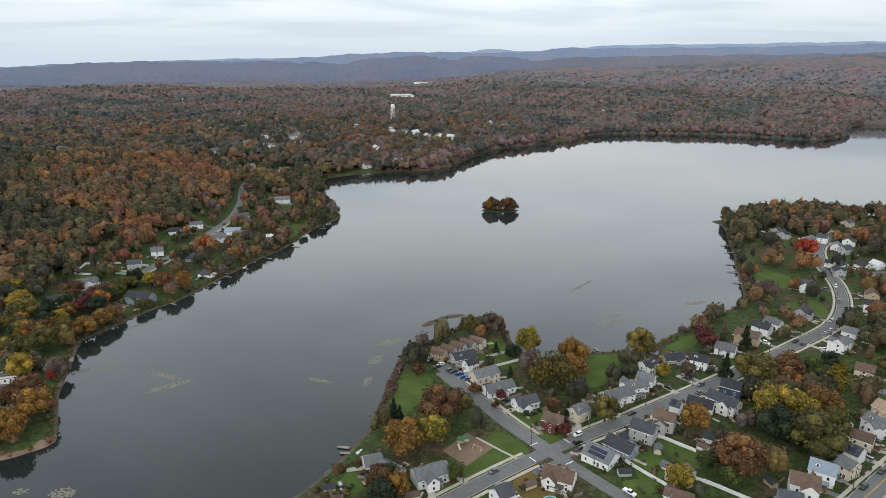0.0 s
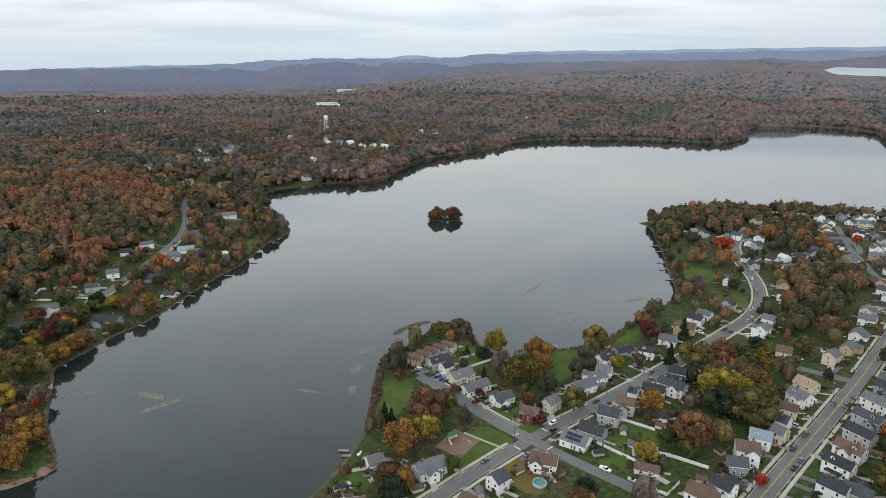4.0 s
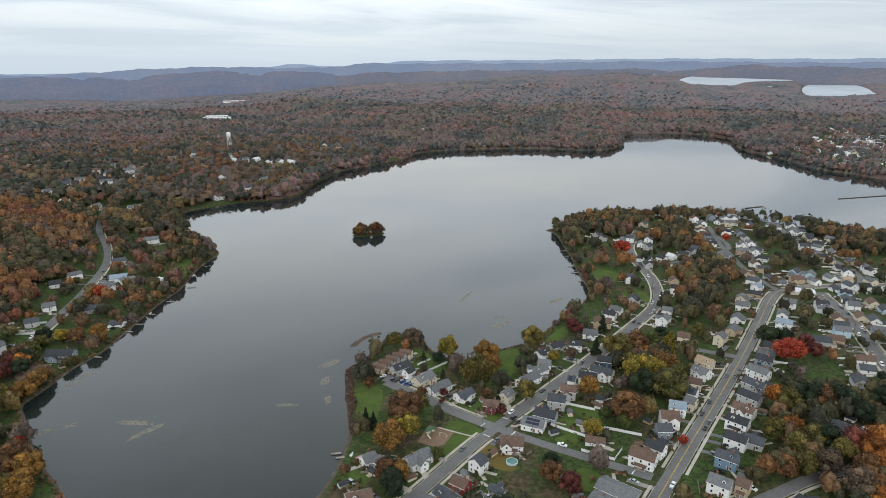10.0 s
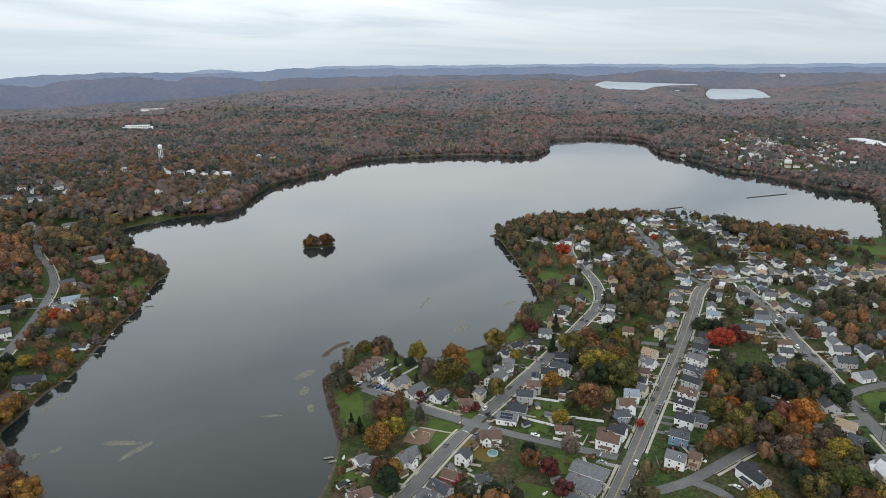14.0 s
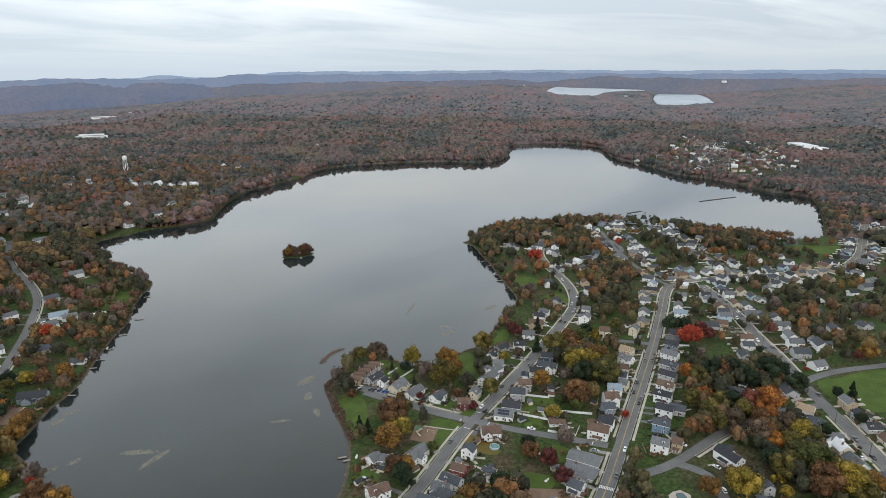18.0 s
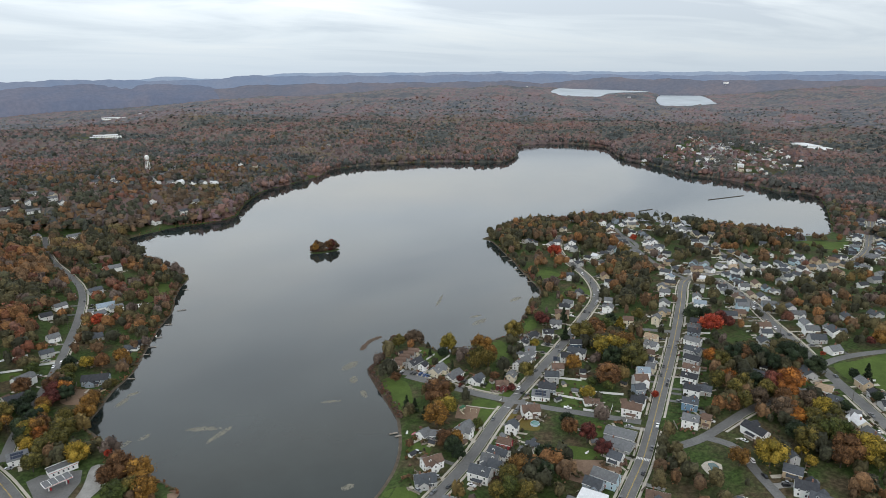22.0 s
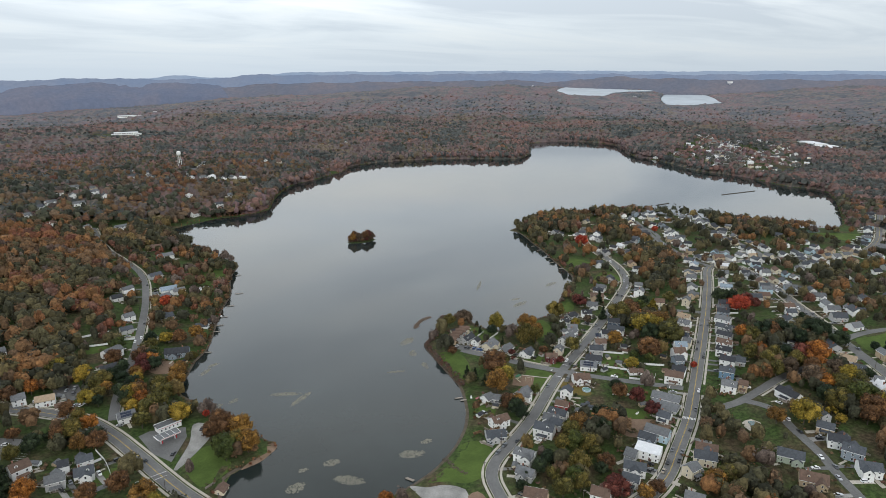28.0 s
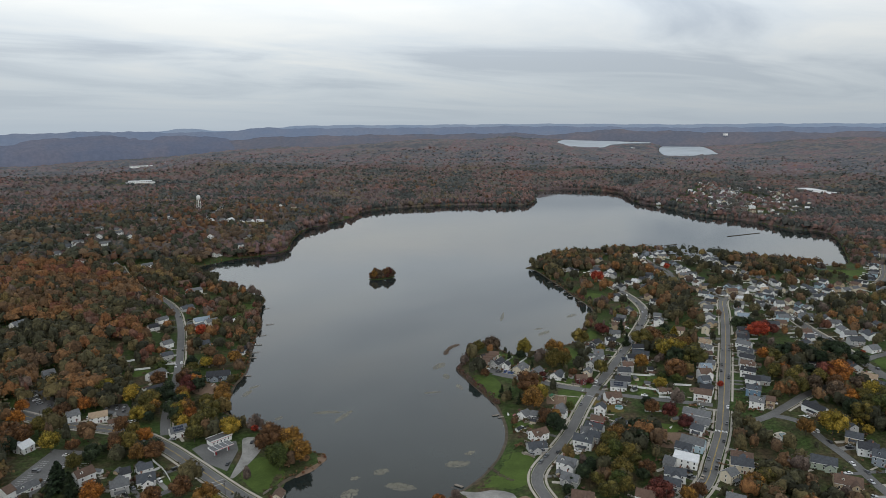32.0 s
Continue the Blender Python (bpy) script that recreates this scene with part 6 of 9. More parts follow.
def any_car():
    return cr_rng.choice(("white", "white", "silver", "silver", "grey", "grey", "black", "black", "black", "grey", "tan")), cr_rng.choice(("sedan", "sedan", "suv", "suv", "pickup"))


for name, start, stop, chance in (("main_street", 60, 430, 0.24), ("lake_street", 60, 620, 0.17), ("rail_street", 20, 380, 0.28), ("shore_road", 20, 300, 0.06), ("hill_street", 10, 120, 0.3)):
    ln, w = LINES[name]
    seg = np.linalg.norm(np.diff(ln, axis=0), axis=1)
    arc = np.concatenate([[0], np.cumsum(seg)])
    s = start
    while s < min(stop, arc[-1] - 8):
        for side in (-1, 1):
            if cr_rng.random() < chance:
                i = int(np.searchsorted(arc, s))
                t = ln[min(i + 1, len(ln) - 1)] - ln[max(i - 1, 0)]
                t = t / np.linalg.norm(t)
                p = ln[i] + np.array([-t[1], t[0]]) * side * (w / 2 - 1.15)
                if all(gap(p[0], p[1], o)[0][0] > ow / 2 + 5 for k2, (o, ow) in LINES.items() if k2 != name):
                    col, kd = any_car()
                    car(p[0], p[1], math.degrees(math.atan2(t[1], t[0])) + (180 if side > 0 else 0), col, kd)
        s += 8.5
for x, y, hd, col, kd, wh_ in ((-3, 313, 35, "black", "sedan", "in the small car park by the cottages"), (-1, 316, 35, "white", "sedan", "in the small car park by the cottages"), (4, 309, 30, "grey", "suv", "in the small car park by the cottages"),
                               (6, 307, 30, "black", "sedan", "in the small car park by the cottages"), (9, 304, 30, "blue", "suv", "in the small car park by the cottages"), (11, 301, 30, "blue", "sedan", "in the small car park by the cottages"),
                               (13, 299, 30, "blue", "sedan", "in the small car park by the cottages"), (12, 306, 30, "white", "sedan", "in the small car park by the cottages"), (72, 205, -50, "white", "pickup", "on the short street"),
                               (-320, 312, -28, "white", "sedan", "in the marked car park"), (-335, 296, -28, "grey", "suv", "in the marked car park"), (-212, 284, 60, "black", "sedan", "on the gravel drive"), (-248, 262, 120, "black", "sedan", "driving on the west road"),
                               (-280, 352, 40, "white", "suv", "in a paved yard"), (-232, 262, 60, "black", "sedan", "on the forecourt")):
    car(x, y, hd, col, kd, wh_)
for px, py, head_ in ((-343, 418, 15), (-342, 412, 15), (-340, 404, 12), (-338, 398, 12), (-332, 394, 100), (-312, 421, 60), (-308, 420, 60), (-294, 386, 70), (-289, 378, 75), (-285, 372, 75), (-284, 380, 75)):
    car(px, py, head_, *any_car(), "parked in a yard", 0.16)
# drives beside the houses, with a car on some
taken = list(CARS)
for hx, hy, hs in list(HOUSES):
    if math.hypot(hx + 100, hy) > 620 or hs < 3.2:
        continue
    best = None
    for name, (ln, w) in LINES.items():
        d = np.hypot(ln[:, 0] - hx, ln[:, 1] - hy)
        k = int(d.argmin())
        if best is None or d[k] < best[0]:
            best = (d[k], ln[k], w, ln[min(k + 1, len(ln) - 1)] - ln[max(k - 1, 0)])
    d, p, w, t = best
    if d > 32 or d < 9:
        continue
    t = t / np.linalg.norm(t)
    away = np.array([hx, hy]) - p
    away -= t * (away @ t)
    away /= np.linalg.norm(away) + 1e-9
    start_p = p + t * (hs + 2.6) + away * (w / 2)
    if any(math.hypot(start_p[0] + away[0] * 8 - ox, start_p[1] + away[1] * 8 - oy) < os_ + 1.5 for ox, oy, os_ in HOUSES):
        start_p = p - t * (hs + 2.6) + away * (w / 2)
        if any(math.hypot(start_p[0] + away[0] * 8 - ox, start_p[1] + away[1] * 8 - oy) < os_ + 1.5 for ox, oy, os_ in HOUSES):
            continue
    line = np.array([start_p + away * q for q in np.linspace(0, 13, 5)])
    strip("driveway", line, -1.5, 1.5, 0.10, cr_rng.choice((M_ASPHALT, M_ASPHALT, M_GRAVEL, M_CONCRETE)), "narrow paved drive beside a house", "drive")
    if cr_rng.random() < 0.62:
        q = start_p + away * cr_rng.uniform(5, 10)
        col, kd = any_car()
        car(q[0], q[1], math.degrees(math.atan2(away[1], away[0])) + cr_rng.choice((0, 180)), col, kd, "parked in a drive", 0.1)

# ---- street poles ----
pole_s = Shape()
pole_s.tube(0, 0, -0.8, 10.2, 0.16, 0.11, 8)
POLE = pole_s.mesh("pole", M_BARK)
arm_s = Shape()
arm_s.box(-1.2, -0.06, 9.3, 1.2, 0.06, 9.45)
ARM = arm_s.mesh("crossarm", M_BARK)
can_s = Shape()
can_s.tube(0.35, 0, 7.6, 8.5, 0.24, 0.24, 10)
CAN = can_s.mesh("transformer", surface("transformer_grey", (0.25, 0.26, 0.27), (0.33, 0.34, 0.35), 2.0))
ins_s = Shape()
for q in (-1.05, -0.4, 0.4, 1.05):
    ins_s.tube(q, 0, 9.45, 9.65, 0.05, 0.04, 6)
for name, side, first, last in (("lake_street", 1, 50, 560), ("main_street", 1, 40, 520), ("rail_street", -1, 10, 400), ("park_street", -1, 12, 80), ("west_road", -1, 90, 420), ("shore_road", 1, 30, 420), ("short_street", 1, 20, 80)):
    ln, w = LINES[name]
    arc = np.concatenate([[0], np.cumsum(np.linalg.norm(np.diff(ln, axis=0), axis=1))])
    for k, s in enumerate(np.arange(first, min(last, arc[-1] - 2), 36)):
        i = int(np.searchsorted(arc, s))
        t = ln[min(i + 1, len(ln) - 1)] - ln[max(i - 1, 0)]
        t = t / np.linalg.norm(t)
        p = ln[i] + np.array([-t[1], t[0]]) * side * (w / 2 + 1.0)
        base = new("utility_pole")
        base.matrix_basis = pose(p[0], p[1], ground_z(*p) + 0.25, 0, 0, math.degrees(math.atan2(t[1], t[0])) + 90)
        tagged(base, "weathered wooden utility pole with a crossarm on the pavement", "pole", group="utility poles")
        hang("pole", POLE, base)
        hang("crossarm", ARM, base)
        if k % 3 == 1:
            hang("transformer", CAN, base)


# ---- fences ----
def fence(points, high, mat, label):
    """Panels between posts along a line."""
    base = new("fence")
    x0, y0 = points[0]
    z0 = ground_z(x0, y0)
    base.matrix_basis = pose(x0, y0, z0)
    tagged(base, label, "fence")
    for a, c in zip(points, points[1:]):
        a, c = np.array(a, float), np.array(c, float)
        d = c - a
        lg = np.linalg.norm(d)
        count = max(1, round(lg / 2.4))
        ang = math.atan2(d[1], d[0])
        for k in range(count):
            p = a + d * k / count
            q = a + d * (k + 1) / count
            za, zb = ground_z(*p) - z0, ground_z(*q) - z0
            post = Shape().box(-0.07, -0.07, -0.3, 0.07, 0.07, high + 0.1)
            hang("post", post.mesh("post", mat), base, m=Matrix.Translation((p[0] - x0, p[1] - y0, za)) @ pose(0, 0, 0, 0, 0, math.degrees(ang)))
            pl = Shape()
            w_ = lg / count
            pl.v += [(0.07, -0.03, 0.05), (w_ - 0.07, -0.03, 0.05 + zb - za), (w_ - 0.07, 0.03, 0.05 + zb - za), (0.07, 0.03, 0.05), (0.07, -0.03, high), (w_ - 0.07, -0.03, high + zb - za), (w_ - 0.07, 0.03, high + zb - za), (0.07, 0.03, high)]
            pl.f += [(3, 2, 1, 0), (4, 5, 6, 7), (0, 1, 5, 4), (1, 2, 6, 5), (2, 3, 7, 6), (3, 0, 4, 7)]
            pl.s += [0] * 6
            hang("panel", pl.mesh("panel", mat), base, m=Matrix.Translation((p[0] - x0, p[1] - y0, za)) @ pose(0, 0, 0, 0, 0, math.degrees(ang)))
    return base


M_VINYL = paint("white_vinyl", (0.78, 0.78, 0.77), 0.02)
for pts in ([(76, 226), (84, 214), (88, 208)], [(100, 213), (107, 207), (114, 199)], [(103, 211), (116, 197)], [(79, 197), (90, 183)], [(90, 183), (99, 190)], [(25, 325), (36, 331)], [(29, 314), (46, 323)], [(-281, 471), (-258, 480)],
            [(-279, 451), (-260, 453)], [(-281, 471), (-279, 451)], [(-250, 478), (-236, 480)], [(-252, 459), (-239, 459)], [(-273, 286), (-268, 270), (-266, 256)], [(-284, 275), (-278, 283)], [(52, 186), (62, 178)], [(20, 160), (33, 168)], [(-284, 266), (-270, 274)],
            [(28, 150), (16, 158)], [(96, 245), (108, 232)]):
    fence(pts, 1.7, M_VINYL, "white vinyl panel fence round a yard")

# ---- things by the water ----


def dock(x, y, heading, long, wide=1.6, label="weathered wooden dock on posts at the shore"):
    base = new("dock")
    base.matrix_basis = pose(x, y, 0.0, 0, 0, heading)
    tagged(base, label, "dock")
    n_b = int(long / 0.9)
    for k in range(n_b):
        pl = Shape().box(k * 0.9 + 0.02, -wide / 2, 0.42, k * 0.9 + 0.87, wide / 2, 0.5)
        hang("plank", pl.mesh("plank", M_DECK), base)
    for k in range(0, n_b + 1, max(2, n_b // 3)):
        for s in (-1, 1):
            hang("post", Shape().tube(k * 0.9, s * (wide / 2 - 0.1), -2.5, 0.7, 0.09, 0.09, 7).mesh("post", M_BARK), base)
    hang("beam", Shape().box(0, -0.08, 0.3, long, 0.08, 0.42).mesh("beam", M_DECK), base)


for args in ((-41, 240, 170, 6), (-40, 236, 175, 5), (-115, 170, 120, 6, 2.0, "pale wooden boat dock beside the ramp"), (-214, 330, -62, 10, 2.4, "pale concrete-topped pier at the shore"), (-171, 466, -15, 7), (-163, 486, -20, 6), (-152, 514, -15, 7), (-137, 548, -10, 8), (-176, 452, -20, 6), (-190, 410, -30, 6),
             (-124, 612, 0, 7), (243, 497, 165, 8), (236, 478, 170, 8), (256, 532, 175, 7), (262, 552, 175, 8), (228, 452, 165, 7), (91, 336, 100, 5)):
    dock(*args)
M_BOAT = paint("white_hull", (0.72, 0.72, 0.7))


def boat(x, y, heading, colour, label, z=None):
    bt = Shape()
    for k in range(8):
        t = k / 8
        t2 = (k + 1) / 8
        wa, wb = 0.75 * (1 - t ** 3), 0.75 * (1 - t2 ** 3)
        xa, xb = -2 + 4 * t, -2 + 4 * t2
        for s in (-1, 1):
            q = [(xa, s * wa, 0.55), (xb, s * wb, 0.55), (xb, s * wb * 0.55, 0), (xa, s * wa * 0.55, 0)]
            bt.face(q if s < 0 else q[::-1])
        bt.face([(xa, -wa * 0.55, 0), (xb, -wb * 0.55, 0), (xb, wb * 0.55, 0), (xa, wa * 0.55, 0)])
        bt.face([(xa, -wa, 0.4), (xa, wa, 0.4), (xb, wb, 0.4), (xb, -wb, 0.4)][::-1])
    base = new("boat")
    base.matrix_basis = pose(x, y, (ground_z(x, y) + 0.05) if z is None else z, 0, 0, heading)
    tagged(base, label, "boat")
    hang("hull", bt.mesh("hull", colour), base)
    hang("thwart", Shape().box(-0.2, -0.68, 0.42, 0.15, 0.68, 0.5).mesh("thwart", M_DECK), base)


boat(-36, 236, 60, M_BOAT, "small white rowing boat drawn up on the shore")
boat(-33, 232, 30, paint("pink_hull", (0.5, 0.16, 0.2)), "small faded pink boat drawn up on the shore")
boat(48, 158, 20, M_BOAT, "white boat stored on the empty lot")
boat(-162, 490, 70, M_BOAT, "white boat drawn up beside a dock")

# sunken logs and the reed spit
sp = Shape()
rs = random.Random(4)
spit = rounded([(-12, 373), (-8, 378), (-2, 384), (5, 388), (12, 390)], False, 0.8)
for p in spit:
    for _ in range(16):
        a, r0 = rs.uniform(0, 6.28), rs.uniform(0.3, 1.5)
        q = (p[0] + 1.6 * rs.gauss(0, 0.6), p[1] + 1.6 * rs.gauss(0, 0.6))
        sp.face([(q[0] + r0 * 0.6 * math.cos(a + k * 1.57), q[1] + r0 * 0.6 * math.sin(a + k * 1.57), 0.05 + 0.12 * rs.random()) for k in range(4)])
tagged(new("reed_spit", sp.mesh("reed_spit", M_REEDS)), "low brown spit of dead reeds in the lake", "reeds", kind="stuff")
for a, c in (((816, 686), (914, 683)), ((623, 674), (658, 676))):
    a, c = np.array(a, float), np.array(c, float)
    boom = new("floating_boom")
    boom.matrix_basis = pose(a[0], a[1], 0)
    tagged(boom, "long dark floating boom across the far water", "boom")
    for k in range(12):
        p, q = (c - a) * k / 12, (c - a) * (k + 0.92) / 12
        hang("float", Shape().limb((p[0], p[1], 0.25), (q[0], q[1], 0.25), 0.8, 0.8, 8).mesh("float", M_BARK), boom)

# round pool, sunk pool, playground
M_POOL, n, l, b = material("pool_water", 0.05, 0, 0.5)
b.inputs["Base Color"].default_value = (0.05, 0.15, 0.13, 1)
pw = new("round_pool")
pw.matrix_basis = pose(41, 201, ground_z(41, 201))
tagged(pw, "round above-ground pool with green water and white rim", "pool")
ring = Shape()
for i in range(24):
    a0, a1 = 2 * math.pi * i / 24, 2 * math.pi * (i + 1) / 24
    for r_in, r_out, z0, z1 in ((2.75, 3.0, -0.3, 1.25),):
        ring.face([(r_out * math.cos(a0), r_out * math.sin(a0), z0), (r_out * math.cos(a1), r_out * math.sin(a1), z0), (r_out * math.cos(a1), r_out * math.sin(a1), z1), (r_out * math.cos(a0), r_out * math.sin(a0), z1)])
        ring.face([(r_in * math.cos(a0), r_in * math.sin(a0), z1), (r_out * math.cos(a0), r_out * math.sin(a0), z1), (r_out * math.cos(a1), r_out * math.sin(a1), z1), (r_in * math.cos(a1), r_in * math.sin(a1), z1)])
        ring.face([(r_in * math.cos(a1), r_in * math.sin(a1), z0), (r_in * math.cos(a0), r_in * math.sin(a0), z0), (r_in * math.cos(a0), r_in * math.sin(a0), z1), (r_in * math.cos(a1), r_in * math.sin(a1), z1)])
hang("pool_wall", ring.mesh("pool_wall", WALL["lightblue"]), pw)
hang("water_surface", Shape().tube(0, 0, 1.0, 1.05, 2.78, 2.78, 24).mesh("water_surface", M_POOL), pw)
sp2 = Shape()
kid = rounded([(97.5, 111), (101, 109.5), (99.5, 105), (95, 102), (91.5, 104), (95, 107)], True, 1.0)
zc = max(ground_z(p[0], p[1]) for p in kid) + 0.25
sp2.face([(p[0], p[1], zc) for p in kid][::-1])
for i in range(len(kid)):
    p, q = kid[i], kid[(i + 1) % len(kid)]
    sp2.face([(p[0], p[1], zc), (q[0], q[1], zc), (q[0], q[1], zc - 1.2), (p[0], p[1], zc - 1.2)])
kp = new("swimming_pool", sp2.mesh("swimming_pool", surface("covered_pool_water", (0.02, 0.06, 0.06), (0.03, 0.08, 0.08), 0.3, 0.12, 0.5)))
tagged(kp, "kidney-shaped swimming pool with dark green water in a deck", "pool")

M_PLAY = paint("green_play_plastic", (0.06, 0.16, 0.09))
M_SLIDE = paint("cream_play_plastic", (0.6, 0.55, 0.4))
pg = new("playground_tower")
pg.matrix_basis = pose(9, 241, ground_z(9, 241) + 0.1, 0, 0, 20)
tagged(pg, "green and cream climbing tower with slides on wood chips", "playground")
for px in (-2.5, 0, 2.5):
    for py in (-1, 1):
        hang("post", Shape().tube(px, py, -0.3, 3.2, 0.09, 0.09, 7).mesh("post", M_PLAY), pg)
for k, px in enumerate((-1.25, 1.25)):
    hang("platform", Shape().box(px - 1.2, -1, 1.3 + 0.3 * k, px + 1.2, 1, 1.4 + 0.3 * k).mesh("platform", M_SLIDE), pg)
    hang("roof", Shape().prism([(px - 1.4, 3.1), (px + 1.4, 3.1), (px, 3.9)], -1.2, 1.2).mesh("roof", M_PLAY), pg)
for sx, sy in ((-3.2, -1), (1.2, 1)):
    sl = Shape()
    sl.face([(sx, sy * 1.0, 1.4), (sx + 0.8, sy * 1.0, 1.4), (sx + 0.8, sy * 4.0, 0.2), (sx, sy * 4.0, 0.2)])
    sl.face([(sx, sy * 4.0, 0.1), (sx + 0.8, sy * 4.0, 0.1), (sx + 0.8, sy * 1.0, 1.3), (sx, sy * 1.0, 1.3)])
    hang("slide", sl.mesh("slide", M_SLIDE), pg)
sw = new("swing_set")
sw.matrix_basis = pose(15, 236, ground_z(15, 236) + 0.1, 0, 0, -45)
tagged(sw, "pale swing set on the wood-chip bed", "playground")
hang("beam", Shape().limb((-2.2, 0, 2.3), (2.2, 0, 2.3), 0.08, 0.08, 7).mesh("beam", M_SLIDE), sw)
for sx in (-2.2, 2.2):
    for sy in (-1, 1):
        hang("leg", Shape().limb((sx, sy, -0.1), (sx, 0, 2.3), 0.07, 0.07, 6).mesh("leg", M_SLIDE), sw)

# ---- fuel station ----
gs = new("fuel_station")
gs.matrix_basis = pose(-233, 279, ground_z(-233, 279), 0, 0, 20)
tagged(gs, "fuel station canopy with grey top and red edge on a forecourt", "fuel station")
M_RED = paint("red_fascia", (0.45, 0.03, 0.04))
hang("canopy", Shape().box(-7, -3.6, 4.6, 7, 3.6, 5.25).mesh("canopy", ROOF["grey"]), gs)
for px in (-3.5, 0, 3.5):
    hang("roof_seam", Shape().box(px - 0.08, -3.4, 5.25, px + 0.08, 3.4, 5.36).mesh("roof_seam", M_TRIM), gs)
for px in (-7.06, 7.06):
    hang("end_fascia", Shape().box(px - 0.05, -3.7, 4.6, px + 0.05, 3.7, 5.45).mesh("end_fascia", M_TRIM), gs)
for s in (-1, 1):
    hang("fascia", Shape().box(-7.05, s * 3.66 - 0.05, 4.65, 7.05, s * 3.66 + 0.05, 5.30).mesh("fascia", M_TRIM), gs)
hang("red_stripe", Shape().box(-7.0, -3.76, 4.95, 7.0, -3.72, 5.12).mesh("red_stripe", M_RED), gs)
for px in (-4.5, 4.5):
    hang("column", Shape().box(px - 0.25, -0.25, -0.3, px + 0.25, 0.25, 4.6).mesh("column", M_TRIM), gs)
    hang("pump", Shape().box(px + 0.7, -0.3, 0.1, px + 1.3, 0.3, 1.9).mesh("pump", M_RED), gs)
shop = new("station_shop")
shop.matrix_basis = pose(-231, 296, ground_z(-231, 296), 0, 0, 18)
tagged(shop, "low white station shop with a flat roof", "shop")
hang("wall", Shape().box(-7.5, -3, -0.5, 7.5, 3, 3.6).mesh("wall", WALL["white"]), shop)
hang("roof", Shape().box(-7.8, -3.3, 3.6, 7.8, 3.3, 3.95).mesh("roof", ROOF["grey"]), shop)
hang("parapet", Shape().box(-7.9, -3.45, 3.4, 7.9, -3.32, 4.3).box(-7.9, 3.32, 3.4, 7.9, 3.45, 4.3).mesh("parapet", M_TRIM), shop)
for k in range(5):
    hang("window", WINDOW, shop, m=Matrix.Translation((-5.5 + k * 2.6, -3, 1.7)))
hang("sign_band", Shape().box(-7.5, -3.12, 2.95, 7.5, -3.02, 3.2).mesh("sign_band", M_RED), shop)

# white arched hall at the fork
hall = new("arched_hall")
hall.matrix_basis = pose(380, 345, ground_z(380, 345) + 0.1, 0, 0, -38) @ Matrix.Diagonal((0.76, 0.72, 0.9, 1))
tagged(hall, "long low hall with a white curved roof at the fork", "hall")
hang("wall", Shape().box(-14, -8, -1, 14, 8, 3.4).mesh("wall", WALL["cream"]), hall)
arc_o = [(8.5 * math.cos(math.pi * k / 14), 3.4 + 1.9 * math.sin(math.pi * k / 14)) for k in range(15)]
hang("roof", Shape().prism(arc_o, -14.4, 14.4).mesh("roof", ROOF["white"]), hall, m=pose(0, 0, 0, 0, 0, -90))
for k in range(6):
    hang("window", WINDOW, hall, m=Matrix.Translation((-11 + k * 4.4, -8, 1.8)))

# brick-roofed pump house by the west road
house(-213, 214, 55, 7, 6, 4.6, "cream", "brown", "gable")

# ---- water tower and far buildings ----
wt = new("water_tower")
wt.matrix_basis = pose(-98, 1250, ground_z(-98, 1250))
tagged(wt, "white water tower on tall legs above the woods", "water tower")
top_z = 78 - ground_z(-98, 1250)
for k in range(5):
    a = k * math.pi / 2.5 + 0.3
    hang("leg", Shape().limb((5.4 * math.cos(a), 5.4 * math.sin(a), -1), (3.4 * math.cos(a), 3.4 * math.sin(a), top_z - 7), 0.25, 0.25, 6).mesh("leg", M_TRIM), wt)
tank = Shape()
prof = [(0.5, top_z - 9.5), (3.1, top_z - 8), (3.9, top_z - 6.4), (3.9, top_z - 2.4), (2.8, top_z - 0.7), (0.3, top_z)]
for (r0, z0), (r1, z1) in zip(prof, prof[1:]):
    for i in range(16):
        a0, a1 = 2 * math.pi * i / 16, 2 * math.pi * (i + 1) / 16
        tank.face([(r0 * math.cos(a0), r0 * math.sin(a0), z0), (r0 * math.cos(a1), r0 * math.sin(a1), z0), (r1 * math.cos(a1), r1 * math.sin(a1), z1), (r1 * math.cos(a0), r1 * math.sin(a0), z1)])
hang("tank", tank.mesh("tank", M_TRIM), wt)
hang("riser", Shape().tube(0, 0, -1, top_z - 10, 0.6, 0.6, 8).mesh("riser", M_TRIM), wt)


def hall_far(x, y, heading, long, wide, high, label, steps=1):
    z = ground_z(x, y)
    base = new("building")
    base.matrix_basis = pose(x, y, z, 0, 0, heading)
    tagged(base, label, "building", group="far buildings")
    for k in range(steps):
        hang("wall", Shape().box(-long / 2 + k * 9, -wide / 2 + k * 6, -4, long / 2 - k * 9, wide / 2 - k * 3, high * (k + 1)).mesh("wall", WALL["white"]), base)
        hang("roof", Shape().box(-long / 2 + k * 9 - 0.4, -wide / 2 + k * 6 - 0.4, high * (k + 1), long / 2 - k * 9 + 0.4, wide / 2 - k * 3 + 0.4, high * (k + 1) + 0.5).mesh("roof", ROOF["white"]), base)
        for q in range(int(long / 7)):
            px = -long / 2 + k * 9 + 3.5 + q * 7
            if px < long / 2 - k * 9 - 2:
                hang("window_band", Shape().box(px - 2.4, -wide / 2 + k * 6 - 0.12, high * k + high * 0.35, px + 2.4, -wide / 2 + k * 6 - 0.02, high * k + high * 0.7).mesh("window_band", M_GLASS), base)


